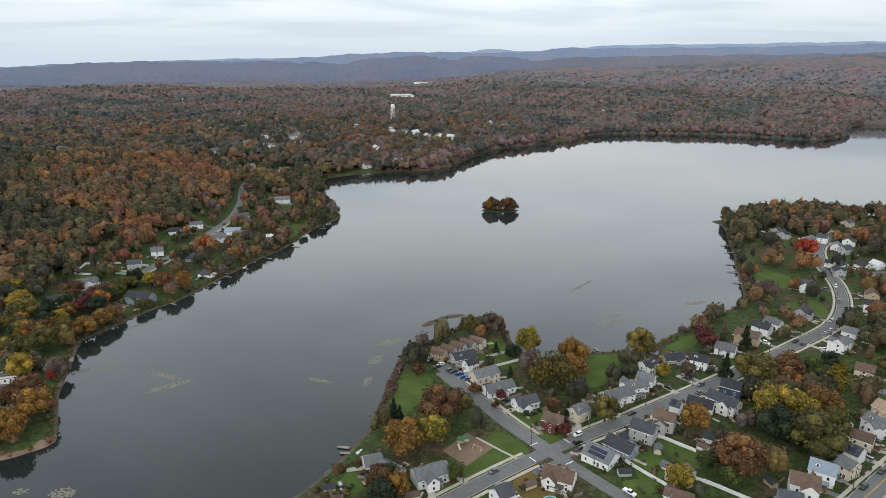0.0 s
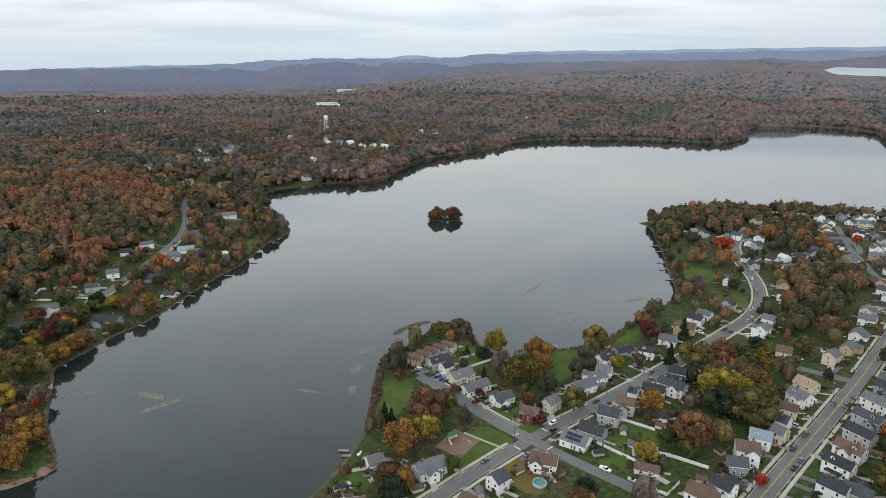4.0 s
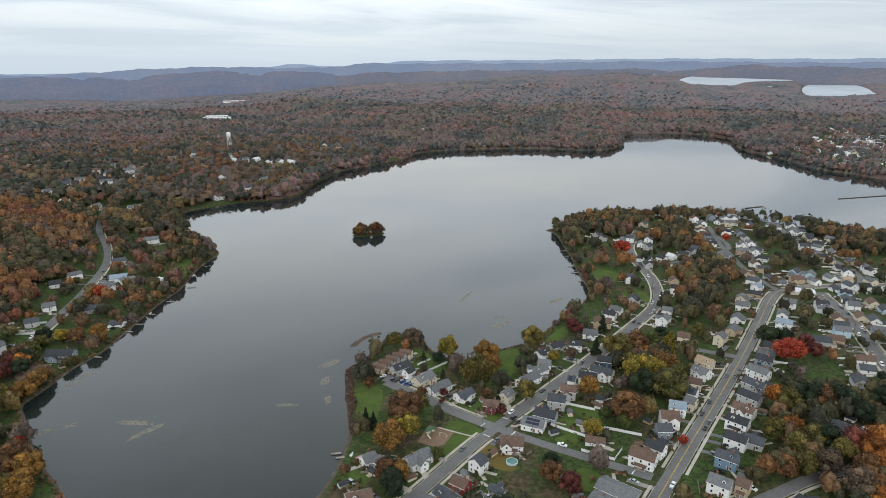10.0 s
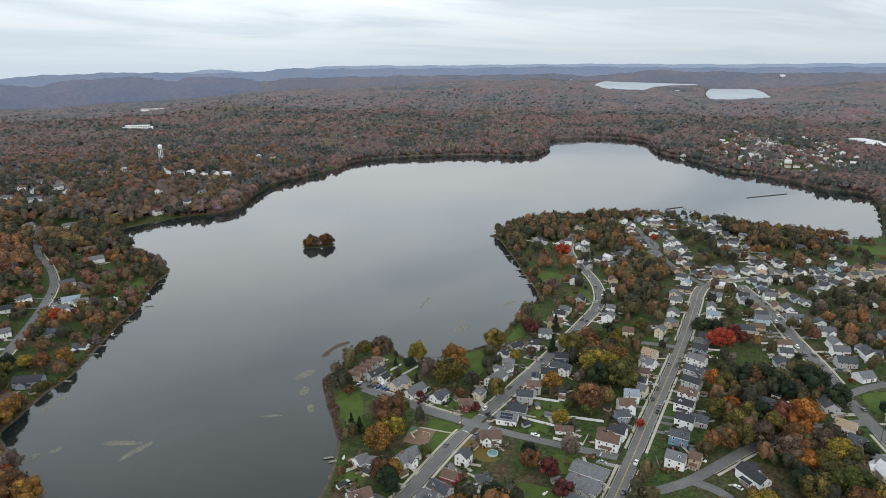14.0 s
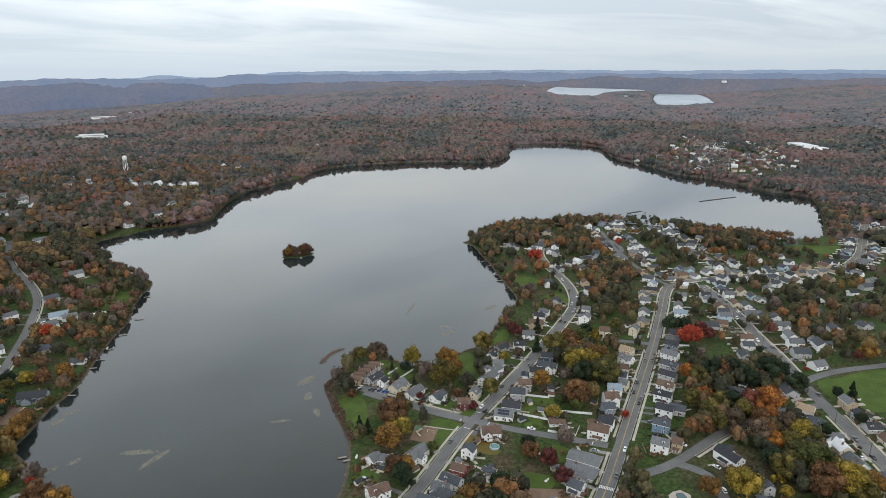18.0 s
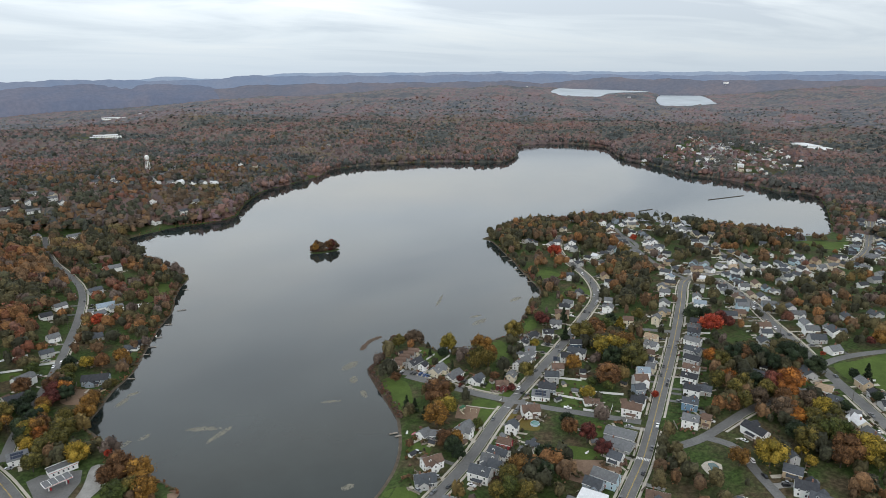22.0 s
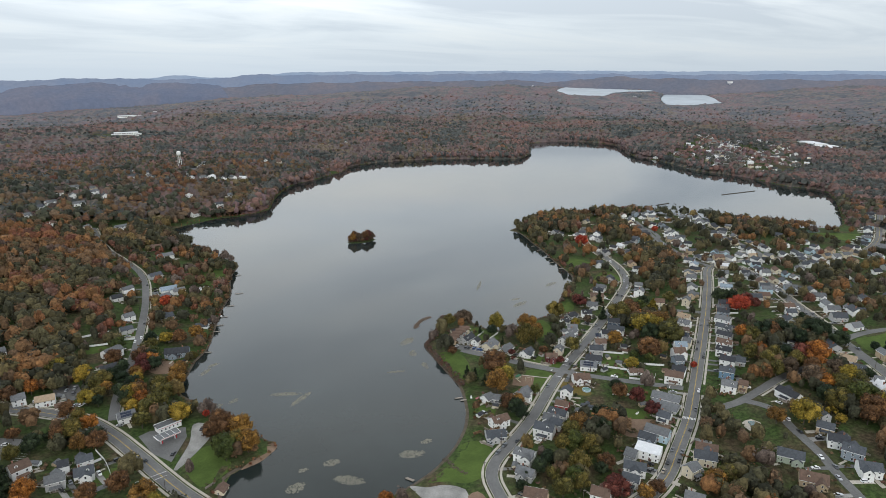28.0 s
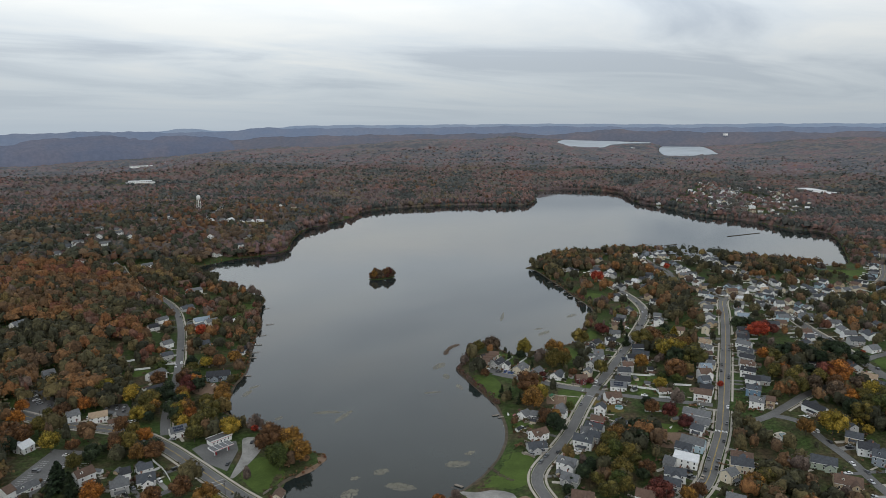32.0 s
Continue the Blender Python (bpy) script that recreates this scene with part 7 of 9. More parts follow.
hall_far(-142, 2185, 0, 88, 40, 5, "long white school building among the woods", 2)
for k, (px, py, lg) in enumerate(((-70, 1158, 12), (-52, 1172, 15), (-30, 1176, 13), (-8, 1196, 17), (14, 1206, 15), (-190, 1190, 16), (-158, 1184, 13), (-92, 1150, 11))):
    house(px, py, 15 + 31 * k, lg, 9, 8.5, "white", ("grey", "white", "slate")[k % 3], "gable")
hall_far(2530, 3560, -20, 60, 25, 6, "white building on a far hill")
hall_far(2505, 3548, -20, 9, 9, 20, "slim white tower block on a far hill")
hall_far(-75, 2900, 5, 110, 30, 5, "long pale building beyond the ridge")
hall_far(30, 2930, 5, 34, 24, 8, "pale building beyond the ridge")
for k in range(4):
    hall_far(1975 + k * 48, 3235 + (k % 2) * 26, -25, 42, 16, 6, "long pale shed roof on the far hill")
hall_far(2700, 2800, 10, 60, 20, 6, "low white building before the upper lake")
hall_far(1655, 960, 60, 95, 60, 9, "wide white warehouse beyond the far houses")
hall_far(1722, 1062, 60, 100, 45, 8, "grey-white store beyond the far houses")
hall_far(905, 470, 35, 45, 22, 6, "white flat-roofed store beside the causeway road")
hall_far(930, 395, 35, 40, 25, 6, "white flat-roofed store beside the causeway road")
fr = random.Random(12)
# the settlement on the far eastern shore, with its street and parking
for line, w in (([(1035, 960), (1130, 1010), (1220, 1095), (1330, 1150), (1457, 1211), (1620, 1250)], 8.0), ([(1300, 850), (1375, 940), (1427, 1026), (1529, 1136), (1648, 1264), (1830, 1370), (2027, 1473)], 10.0), ([(1120, 870), (1200, 930), (1300, 1040), (1400, 1190)], 8.0)):
    v, f = ribbon(rounded(line, False, 14.0), -w / 2, w / 2, 0.7)
    tagged(new("road", mesh_from("far_road", v, f, M_ASPHALT)), "grey street of the far settlement", "road", kind="structure")
placed = 0
while placed < 110:
    px, py = fr.uniform(1070, 1700), fr.uniform(740, 1310)
    if not gap(px, py, np.array(FAR_TOWN, float), True)[1][0] or land(px, py)[0] < 1 or any(math.hypot(px - a, py - c) < 15 for a, c, q in HOUSES[-120:]):
        continue
    house(round(px), round(py), fr.choice((20, 35, 50, 120, 140)), fr.uniform(11, 17), 9, fr.uniform(7, 9.5), fr.choice(("white", "white", "white", "cream", "grey")), fr.choice(("grey", "slate", "brown", "white")), "gable")
    placed += 1
HILL_ROW = [(-761 + 5 * k, 1580 + 34 * k) for k in range(9)]
for px, py in ((-676, 1216), (-510, 1055), (-604, 928), (-530, 834), (-269, 1031), (-336, 944), (-312, 897), (-397, 869), (-111, 1049), (-52, 1072), (-305, 1091), (-160, 1171), (-271, 880), (-345, 962), (-240, 1052), (-252, 1036), (-285, 1068), (-330, 1000), *HILL_ROW, (-38, 1333), (-57, 1274), (-74, 1237), (-97, 1191), (-52, 1305), (-187, 1250), (-164, 1224), (-253, 1194), (-255, 1112), (-277, 1032), (-288, 1157), (-106, 1048), (-48, 1074), (-71, 1001), (101, 1368), (130, 1359), (224, 1578), (367, 1671), (421, 1693), (462, 1645),
               (-539, 1155), (-561, 1050), (-768, 1399), (-435, 904), (-855, 1751), (-832, 1765), (-817, 1783), (-792, 1794), (-780, 1819), (-764, 1839), (-749, 1859), (-733, 1880)):
    if land(px, py)[0] > 0.6 and not any(math.hypot(px - a, py - c) < 26 for a, c, q in HOUSES):
        house(px, py, fr.uniform(0, 180), fr.uniform(11, 15), 8.5, fr.uniform(7, 9), fr.choice(("white", "white", "cream")), fr.choice(("grey", "slate", "brown")), "gable")

# ---- trees of the town and the western shore ----
tree(-16.3, 231.7, 18.0, 'gold', 'broad', 1.1)
tree(-5.1, 239.3, 16.8, 'yellow')
tree(-1.2, 259.1, 18.0, 'brown', 'broad', 1.15)
tree(7.2, 262.7, 15.6, 'olive')
tree(-23.3, 262.9, 10.8, 'dark', 'conifer')
tree(-20.0, 256.6, 10.8, 'dark', 'conifer')
tree(-18.4, 245.7, 9.6, 'dark', 'conifer')
tree(16.2, 359.3, 12.0, 'olive')
tree(29.4, 357.3, 14.4, 'bare')
tree(33.6, 354.9, 12.0, 'bare')
tree(49.1, 330.8, 16.8, 'yellow')
tree(71.7, 314.8, 16.8, 'gold')
tree(62.3, 290.2, 14.4, 'olive', 'willow')
tree(50.6, 292.2, 14.4, 'olive', 'willow')
tree(58.8, 302.4, 14.4, 'olive', 'willow')
tree(112.4, 325.6, 18.0, 'olive')
tree(158.1, 366.5, 9.6, 'yellow')
tree(154.6, 343.8, 12.0, 'maroon')
tree(75.4, 257.8, 14.4, 'olive')
tree(58.9, 262.1, 8.4, 'dark', 'conifer')
tree(30.5, 328.9, 8.4, 'dark', 'conifer')
tree(29.0, 278.1, 6.0, 'maroon')
tree(16.0, 284.4, 6.0, 'brown')
tree(-12.9, 303.0, 8.4, 'brown')
tree(117.3, 302.1, 8.4, 'yellow')
tree(130.0, 300.7, 9.6, 'bare')
tree(-24.0, 206.8, 13.2, 'brown')
tree(-17.6, 204.3, 12.0, 'gold')
tree(5.4, 215.4, 8.4, 'green')
tree(70.6, 299.5, 13.2, 'gold')
tree(39.1, 323.0, 9.6, 'dark')
tree(35.9, 301.8, 7.2, 'dark', 'conifer')
tree(25.8, 271.1, 3.6, 'maroon', 'shrub')
tree(20.6, 285.9, 3.6, 'maroon', 'shrub')
tree(54.5, 247.0, 6.0, 'maroon')
tree(53.0, 267.1, 8.4, 'brown')
tree(150.8, 252.0, 20.4, 'yellow')
tree(152.4, 260.4, 18.0, 'olive')
tree(145.0, 240.3, 16.8, 'dark')
tree(170.9, 253.1, 19.2, 'gold')
tree(169.1, 238.1, 15.6, 'olive')
tree(154.2, 226.6, 19.2, 'olive', 'broad', 1.15)
tree(162.7, 250.6, 18.0, 'yellow')
tree(117.8, 214.7, 18.0, 'brown', 'broad', 1.2)
tree(91.9, 207.5, 10.8, 'yellow')
tree(113.5, 248.2, 14.4, 'gold')
tree(161.8, 293.1, 18.0, 'olive', 'broad', 1.15)
tree(177.8, 293.1, 15.6, 'brown', 'broad', 1.1)
tree(199.0, 288.5, 13.2, 'yellow', 'conifer', 1.5)
tree(178.7, 282.5, 10.8, 'orange')
tree(110.9, 207.3, 9.6, 'green')
tree(175.7, 334.9, 15.6, 'dark', 'conifer')
tree(149.7, 301.3, 14.4, 'dark', 'conifer')
tree(169.4, 369.1, 10.8, 'dark', 'conifer')
tree(248.2, 337.8, 13.2, 'green')
tree(252.4, 360.3, 13.2, 'green')
tree(106.3, 219.3, 8.4, 'green')
tree(194.3, 297.8, 12.0, 'green')
tree(204.5, 351.3, 7.2, 'brown')
tree(111.7, 220.0, 7.2, 'dark')
tree(150.6, 235.5, 14.4, 'dark')
tree(308.5, 635.5, 14.4, 'maroon')
tree(335.6, 653.9, 14.4, 'brown')
tree(329.8, 623.0, 14.4, 'olive')
tree(350.5, 631.1, 14.4, 'green')
tree(366.1, 674.8, 13.2, 'orange')
tree(375.8, 644.6, 14.4, 'olive')
tree(390.6, 636.0, 14.4, 'olive')
tree(411.0, 639.1, 14.4, 'green')
tree(302.9, 607.3, 14.4, 'green')
tree(288.3, 594.7, 10.8, 'olive')
tree(373.9, 600.2, 13.2, 'red')
tree(340.1, 581.9, 10.8, 'green')
tree(281.9, 575.7, 10.8, 'olive')
tree(377.5, 578.6, 13.2, 'dark')
tree(305.3, 596.7, 13.2, 'green')
tree(329.5, 594.5, 13.2, 'green')
tree(241.2, 468.7, 13.2, 'orange')
tree(271.1, 490.8, 13.2, 'orange')
tree(285.3, 477.4, 15.6, 'orange')
tree(314.1, 522.3, 13.2, 'maroon')
tree(287.8, 519.4, 13.2, 'brown')
tree(306.1, 429.5, 13.2, 'yellow')
tree(320.2, 452.3, 13.2, 'brown')
tree(422.0, 528.2, 13.2, 'orange')
tree(401.4, 491.6, 14.4, 'orange')
tree(455.0, 521.7, 10.8, 'red')
tree(473.1, 553.7, 12.0, 'brown')
tree(444.8, 658.4, 14.4, 'maroon')
tree(448.1, 614.6, 15.6, 'orange')
tree(392.1, 555.1, 19.2, 'olive', 'broad', 1.1)
tree(423.1, 562.7, 16.8, 'olive')
tree(421.0, 544.3, 14.4, 'dark')
tree(338.3, 494.7, 13.2, 'dark', 'conifer')
tree(326.2, 489.5, 12.0, 'dark', 'conifer')
tree(345.1, 453.3, 14.4, 'brown')
tree(359.1, 441.9, 15.6, 'olive')
tree(338.0, 401.6, 15.6, 'brown')
tree(301.4, 375.8, 16.8, 'dark')
tree(295.9, 353.5, 14.4, 'dark')
tree(280.2, 373.3, 14.4, 'dark')
tree(251.8, 329.6, 16.8, 'olive')
tree(261.5, 316.7, 18.0, 'gold')
tree(256.9, 302.2, 14.4, 'olive')
tree(233.5, 297.9, 12.0, 'olive')
tree(209.7, 308.2, 10.8, 'dark')
tree(388.9, 436.4, 14.4, 'dark', 'conifer')
tree(367.5, 422.0, 13.2, 'dark')
tree(413.8, 445.3, 13.2, 'bare')
tree(442.6, 431.5, 14.4, 'dark')
tree(470.3, 434.4, 13.2, 'dark')
tree(518.5, 509.7, 14.4, 'dark')
tree(521.6, 495.4, 14.4, 'dark')
tree(501.6, 518.8, 14.4, 'dark')
tree(557.5, 583.3, 13.2, 'dark')
tree(564.6, 614.4, 12.0, 'olive')
tree(291.2, 307.0, 8.4, 'brown')
tree(154.9, 337.7, 12.0, 'maroon')
tree(183.4, 302.6, 14.4, 'brown')
tree(204.5, 291.6, 13.2, 'yellow', 'conifer', 1.5)
tree(258.3, 369.3, 13.2, 'dark')
tree(203.0, 396.7, 9.6, 'olive')
tree(244.8, 402.0, 8.4, 'olive')
tree(206.0, 348.4, 10.8, 'olive')
tree(257.9, 435.0, 10.8, 'orange')
tree(260.8, 261.2, 15.6, 'dark', 'broad', 1.15)
tree(270.1, 256.8, 14.4, 'dark')
tree(492.0, 443.7, 13.2, 'gold')
tree(381.5, 374.2, 12.0, 'brown')
tree(265.4, 410.8, 4.8, 'dark')
tree(242.3, 435.5, 7.2, 'green')
tree(302.2, 547.4, 10.8, 'green')
tree(291.6, 567.3, 9.6, 'dark')
tree(422.7, 630.6, 9.6, 'dark')
tree(309.6, 404.9, 13.2, 'brown')
tree(319.2, 434.5, 13.2, 'orange')
tree(593.6, 516.9, 14.4, 'olive')
tree(470.7, 429.0, 13.2, 'green')
tree(520.4, 477.5, 10.8, 'dark')
tree(600.5, 486.8, 14.4, 'dark')
tree(604.6, 459.3, 14.4, 'olive')
tree(623.4, 484.1, 13.2, 'orange')
tree(590.2, 437.0, 14.4, 'dark')
tree(623.6, 433.7, 13.2, 'dark')
tree(595.5, 400.6, 13.2, 'orange')
tree(624.3, 404.0, 13.2, 'dark')
tree(608.9, 379.4, 10.8, 'dark')
tree(606.0, 367.5, 12.0, 'dark')
tree(483.4, 388.0, 10.8, 'olive')
tree(490.2, 413.7, 12.0, 'brown')
tree(508.2, 396.4, 10.8, 'brown')
tree(526.9, 428.9, 12.0, 'orange')
tree(536.4, 410.9, 12.0, 'dark', 'conifer')
tree(532.8, 386.8, 10.8, 'olive')
tree(498.4, 363.1, 8.4, 'dark')
tree(439.7, 320.1, 12.0, 'dark', 'conifer', 1.5)
tree(434.3, 304.3, 13.2, 'brown')
tree(483.0, 275.4, 15.6, 'dark')
tree(484.8, 260.8, 15.6, 'olive')
tree(313.2, 281.0, 15.6, 'olive')
tree(339.4, 283.8, 9.6, 'dark')
tree(308.4, 268.3, 7.2, 'green')
tree(252.3, 233.7, 18.0, 'red', 'broad', 1.1)
tree(276.1, 242.5, 12.0, 'maroon')
tree(271.9, 231.5, 10.8, 'maroon')
tree(313.8, 233.9, 7.2, 'dark', 'conifer', 1.6)
tree(312.1, 228.6, 6.0, 'dark')
tree(330.9, 224.6, 9.6, 'maroon')
tree(319.6, 208.7, 12.0, 'maroon')
tree(331.2, 219.6, 9.6, 'olive')
tree(386.7, 254.7, 9.6, 'dark')
tree(419.1, 254.7, 12.0, 'gold')
tree(381.1, 227.6, 13.2, 'olive')
tree(375.8, 217.2, 14.4, 'gold')
tree(358.3, 196.2, 12.0, 'olive')
tree(328.7, 187.0, 12.0, 'gold')
tree(382.6, 188.0, 13.2, 'dark', 'conifer', 1.4)
tree(380.4, 197.1, 9.6, 'gold')
tree(397.0, 203.8, 10.8, 'olive')
tree(337.8, 180.2, 12.0, 'bare')
tree(430.6, 187.8, 15.6, 'gold')
tree(433.2, 196.8, 14.4, 'bare')
tree(472.3, 206.5, 12.0, 'dark')
tree(355.6, 165.2, 13.2, 'olive')
tree(351.5, 155.9, 13.2, 'olive')
tree(339.5, 164.9, 12.0, 'brown')
tree(559.5, 246.5, 12.0, 'dark')
tree(610.3, 290.4, 12.0, 'dark')
tree(615.6, 299.5, 10.8, 'dark')
tree(638.8, 334.4, 10.8, 'dark')
tree(709.2, 383.2, 12.0, 'orange')
tree(637.7, 347.5, 7.2, 'orange')
tree(667.3, 318.1, 9.6, 'dark')
tree(544.1, 330.6, 8.4, 'maroon')
tree(539.6, 349.9, 7.2, 'dark', 'conifer')
tree(635.9, 367.3, 9.6, 'olive')
tree(328.0, 231.6, 10.8, 'olive')
tree(349.3, 211.0, 10.8, 'olive')
tree(201.0, 192.5, 14.4, 'orange')
tree(201.7, 184.8, 14.4, 'olive')
tree(216.6, 184.2, 15.6, 'dark')
tree(218.8, 177.0, 14.4, 'brown')
tree(226.7, 175.2, 15.6, 'dark')
tree(226.9, 167.6, 14.4, 'dark')
tree(224.9, 157.8, 13.2, 'dark')
tree(242.1, 158.0, 18.0, 'dark', 'broad', 1.1)
tree(247.6, 154.2, 14.4, 'dark')
tree(172.2, 164.0, 14.4, 'olive')
tree(186.2, 165.8, 10.8, 'orange')
tree(171.6, 148.8, 15.6, 'olive')
tree(184.4, 152.2, 13.2, 'olive')
tree(189.0, 147.0, 14.4, 'dark')
tree(153.6, 139.1, 13.2, 'brown')
tree(163.5, 136.8, 13.2, 'olive')
tree(172.1, 132.1, 14.4, 'bare')
tree(196.0, 138.4, 16.8, 'maroon')
tree(207.0, 133.4, 18.0, 'orange', 'broad', 1.15)
tree(198.6, 132.5, 14.4, 'orange')
tree(192.7, 122.5, 13.2, 'orange')
tree(171.1, 115.5, 15.6, 'bare')
tree(172.8, 105.6, 13.2, 'orange')
tree(190.6, 101.5, 15.6, 'yellow')
tree(192.0, 96.4, 13.2, 'olive')
tree(192.8, 112.2, 14.4, 'bare')
tree(189.7, 107.4, 13.2, 'bare')
tree(169.0, 89.2, 16.8, 'olive')
tree(169.2, 83.4, 18.0, 'green')
tree(175.8, 81.1, 15.6, 'green')
tree(163.2, 69.2, 18.0, 'brown', 'broad', 1.1)
tree(169.7, 61.9, 19.2, 'yellow', 'broad', 1.1)
tree(170.5, 55.7, 16.8, 'olive')
tree(123.7, 90.5, 18.0, 'yellow')
tree(110.7, 100.4, 12.0, 'gold')
tree(143.0, 78.3, 7.2, 'yellow')
tree(148.3, 87.2, 6.0, 'yellow', 'shrub')
tree(240.8, 136.8, 14.4, 'dark', 'broad', 1.1)
tree(253.5, 117.4, 8.4, 'dark')
tree(259.3, 111.5, 13.2, 'dark', 'conifer')
tree(237.3, 93.1, 8.4, 'dark')
tree(323.7, 135.7, 13.2, 'gold')
tree(316.9, 139.8, 8.4, 'maroon')
tree(208.5, 97.1, 9.6, 'dark')
tree(277.5, 189.8, 6.0, 'dark')
tree(274.1, 150.6, 3.6, 'red', 'shrub')
tree(177.1, 99.3, 14.4, 'olive')
tree(154.8, 87.4, 15.6, 'olive')
tree(156.9, 96.2, 14.4, 'dark')
tree(185.1, 123.8, 14.4, 'brown')
tree(185.6, 136.0, 14.4, 'olive')
tree(142.8, 115.2, 6.0, 'dark', 'conifer')
tree(172.2, 67.4, 15.6, 'olive')
tree(155.8, 69.0, 14.4, 'brown')
tree(180.2, 55.4, 14.4, 'gold')
tree(-199.7, 521.1, 15.6, 'orange')
tree(-212.3, 672.9, 12.0, 'maroon')
tree(-181.6, 624.3, 14.4, 'maroon')
tree(-168.9, 595.9, 12.0, 'maroon')
tree(-190.6, 643.2, 13.2, 'maroon')
tree(-144.7, 563.2, 12.0, 'maroon')
tree(-213.8, 542.2, 12.0, 'brown')
tree(-179.8, 533.9, 13.2, 'olive')
tree(-152.4, 593.3, 13.2, 'olive')
tree(-138.6, 711.1, 14.4, 'brown')
tree(-118.8, 666.4, 10.8, 'bare')
tree(-167.7, 786.8, 15.6, 'brown')
tree(-157.7, 699.3, 10.8, 'orange')
tree(-225.1, 472.8, 10.8, 'gold')
tree(-210.0, 476.5, 10.8, 'olive')
tree(-212.6, 441.5, 9.6, 'yellow')
tree(-189.5, 429.9, 10.8, 'gold')
tree(-231.1, 437.5, 12.0, 'dark', 'conifer', 1.5)
tree(-200.1, 399.5, 7.2, 'olive', 'willow')
tree(-237.1, 396.8, 13.2, 'maroon')
tree(-230.1, 390.2, 12.0, 'dark')
tree(-214.8, 368.5, 10.8, 'gold')
tree(-247.1, 343.9, 14.4, 'gold')
tree(-243.3, 337.3, 10.8, 'orange')
tree(-230.1, 352.0, 13.2, 'olive')
tree(-234.2, 321.1, 15.6, 'olive')
tree(-223.3, 300.1, 14.4, 'yellow')
tree(-245.8, 302.5, 13.2, 'olive')
tree(-206.8, 299.5, 6.0, 'red')
tree(-201.3, 270.3, 15.6, 'brown')
tree(-192.0, 261.2, 15.6, 'gold')
tree(-191.6, 243.2, 15.6, 'gold')
tree(-205.0, 240.1, 14.4, 'green')
tree(-197.3, 246.6, 14.4, 'olive')
tree(-208.4, 267.9, 13.2, 'brown')
tree(-278.5, 383.6, 14.4, 'yellow')
tree(-269.8, 370.1, 13.2, 'olive')
tree(-276.9, 351.1, 12.0, 'yellow')
tree(-254.7, 352.0, 13.2, 'dark')
tree(-275.2, 312.4, 12.0, 'orange')
tree(-284.9, 304.9, 14.4, 'olive')
tree(-281.2, 288.5, 12.0, 'gold')
tree(-271.7, 286.3, 13.2, 'brown')
tree(-292.6, 304.9, 12.0, 'brown')
tree(-305.5, 301.0, 10.8, 'dark')
tree(-262.6, 236.2, 13.2, 'brown')
tree(-306.8, 248.9, 13.2, 'orange')
tree(-251.3, 222.0, 13.2, 'gold')
tree(-297.9, 403.4, 13.2, 'olive')
tree(-310.1, 378.0, 12.0, 'orange')
tree(-323.0, 370.4, 12.0, 'brown')
tree(-328.3, 420.0, 13.2, 'olive')
tree(-268.8, 493.8, 15.6, 'olive')
tree(-256.1, 506.0, 12.0, 'olive')
tree(-274.8, 562.6, 14.4, 'orange')
tree(-316.5, 258.0, 16.8, 'dark', 'conifer')
tree(-252.4, 438.6, 12.0, 'green')
tree(-164.0, 506.9, 10.8, 'olive')
tree(-178.8, 497.8, 10.8, 'olive')
tree(-136.3, 639.4, 13.2, 'olive')
tree(-155.1, 647.6, 13.2, 'brown')
tree(-157.7, 744.3, 13.2, 'dark')
tree(-213.6, 499.1, 9.6, 'dark')
tree(-247.2, 362.0, 12.0, 'dark')
tree(-253.1, 340.8, 12.0, 'dark')
tree(-181.0, 464.6, 9.6, 'brown')
tree(-192.3, 496.0, 6.0, 'dark')
tree(-129.6, 611.9, 10.8, 'brown')
tree(-323.2, 276.6, 14.4, 'dark', 'conifer', 1.6)
tree(-316.4, 316.5, 9.6, 'brown')
tree(-297.6, 307.2, 7.2, 'dark')
tree(-350.6, 323.6, 12.0, 'dark')
tree(-349.4, 361.3, 13.2, 'orange')
tree(-343.6, 336.8, 13.2, 'brown')
tree(-352.2, 344.5, 13.2, 'brown')
tree(-328.5, 320.1, 14.4, 'yellow')
tree(-335.9, 346.7, 13.2, 'olive')
tree(-281.2, 322.7, 12.0, 'olive')
tree(-287.4, 333.4, 13.2, 'brown')
tree(-2.8, 159.0, 15.6, 'gold', 'broad', 1.1)
tree(-11.9, 155.6, 14.4, 'olive')
tree(19.2, 162.9, 13.2, 'dark')
tree(8.8, 151.0, 13.2, 'dark')
tree(-17.7, 145.7, 14.4, 'green')
tree(-11.3, 140.0, 13.2, 'olive')
tree(-23.7, 149.0, 12.0, 'olive')
tree(-29.5, 128.2, 14.4, 'olive')
tree(-40.3, 119.1, 13.2, 'green')
tree(-39.6, 114.6, 12.0, 'olive')
tree(-51.6, 115.3, 13.2, 'olive')
tree(-40.8, 142.1, 10.8, 'dark')
tree(-49.9, 138.7, 10.8, 'dark')
tree(-28.2, 101.2, 13.2, 'maroon')
tree(-24.9, 97.9, 12.0, 'maroon')
tree(-23.1, 199.0, 13.2, 'dark')
tree(-22.0, 210.0, 12.0, 'dark')
tree(-22.8, 192.3, 10.8, 'dark')
tree(55.1, 166.5, 13.2, 'maroon')
tree(53.0, 150.5, 10.8, 'maroon')
tree(51.8, 179.5, 12.0, 'brown')
tree(57.0, 188.4, 9.6, 'dark')
tree(129.6, 181.1, 6.0, 'red')
tree(-59.3, 138.3, 6.0, 'dark')
tree(-67.8, 131.3, 7.2, 'dark')
tree(-12.5, 132.3, 9.6, 'olive')
tree(-19.7, 120.2, 8.4, 'dark')
tree(-13.7, 122.5, 10.8, 'brown')
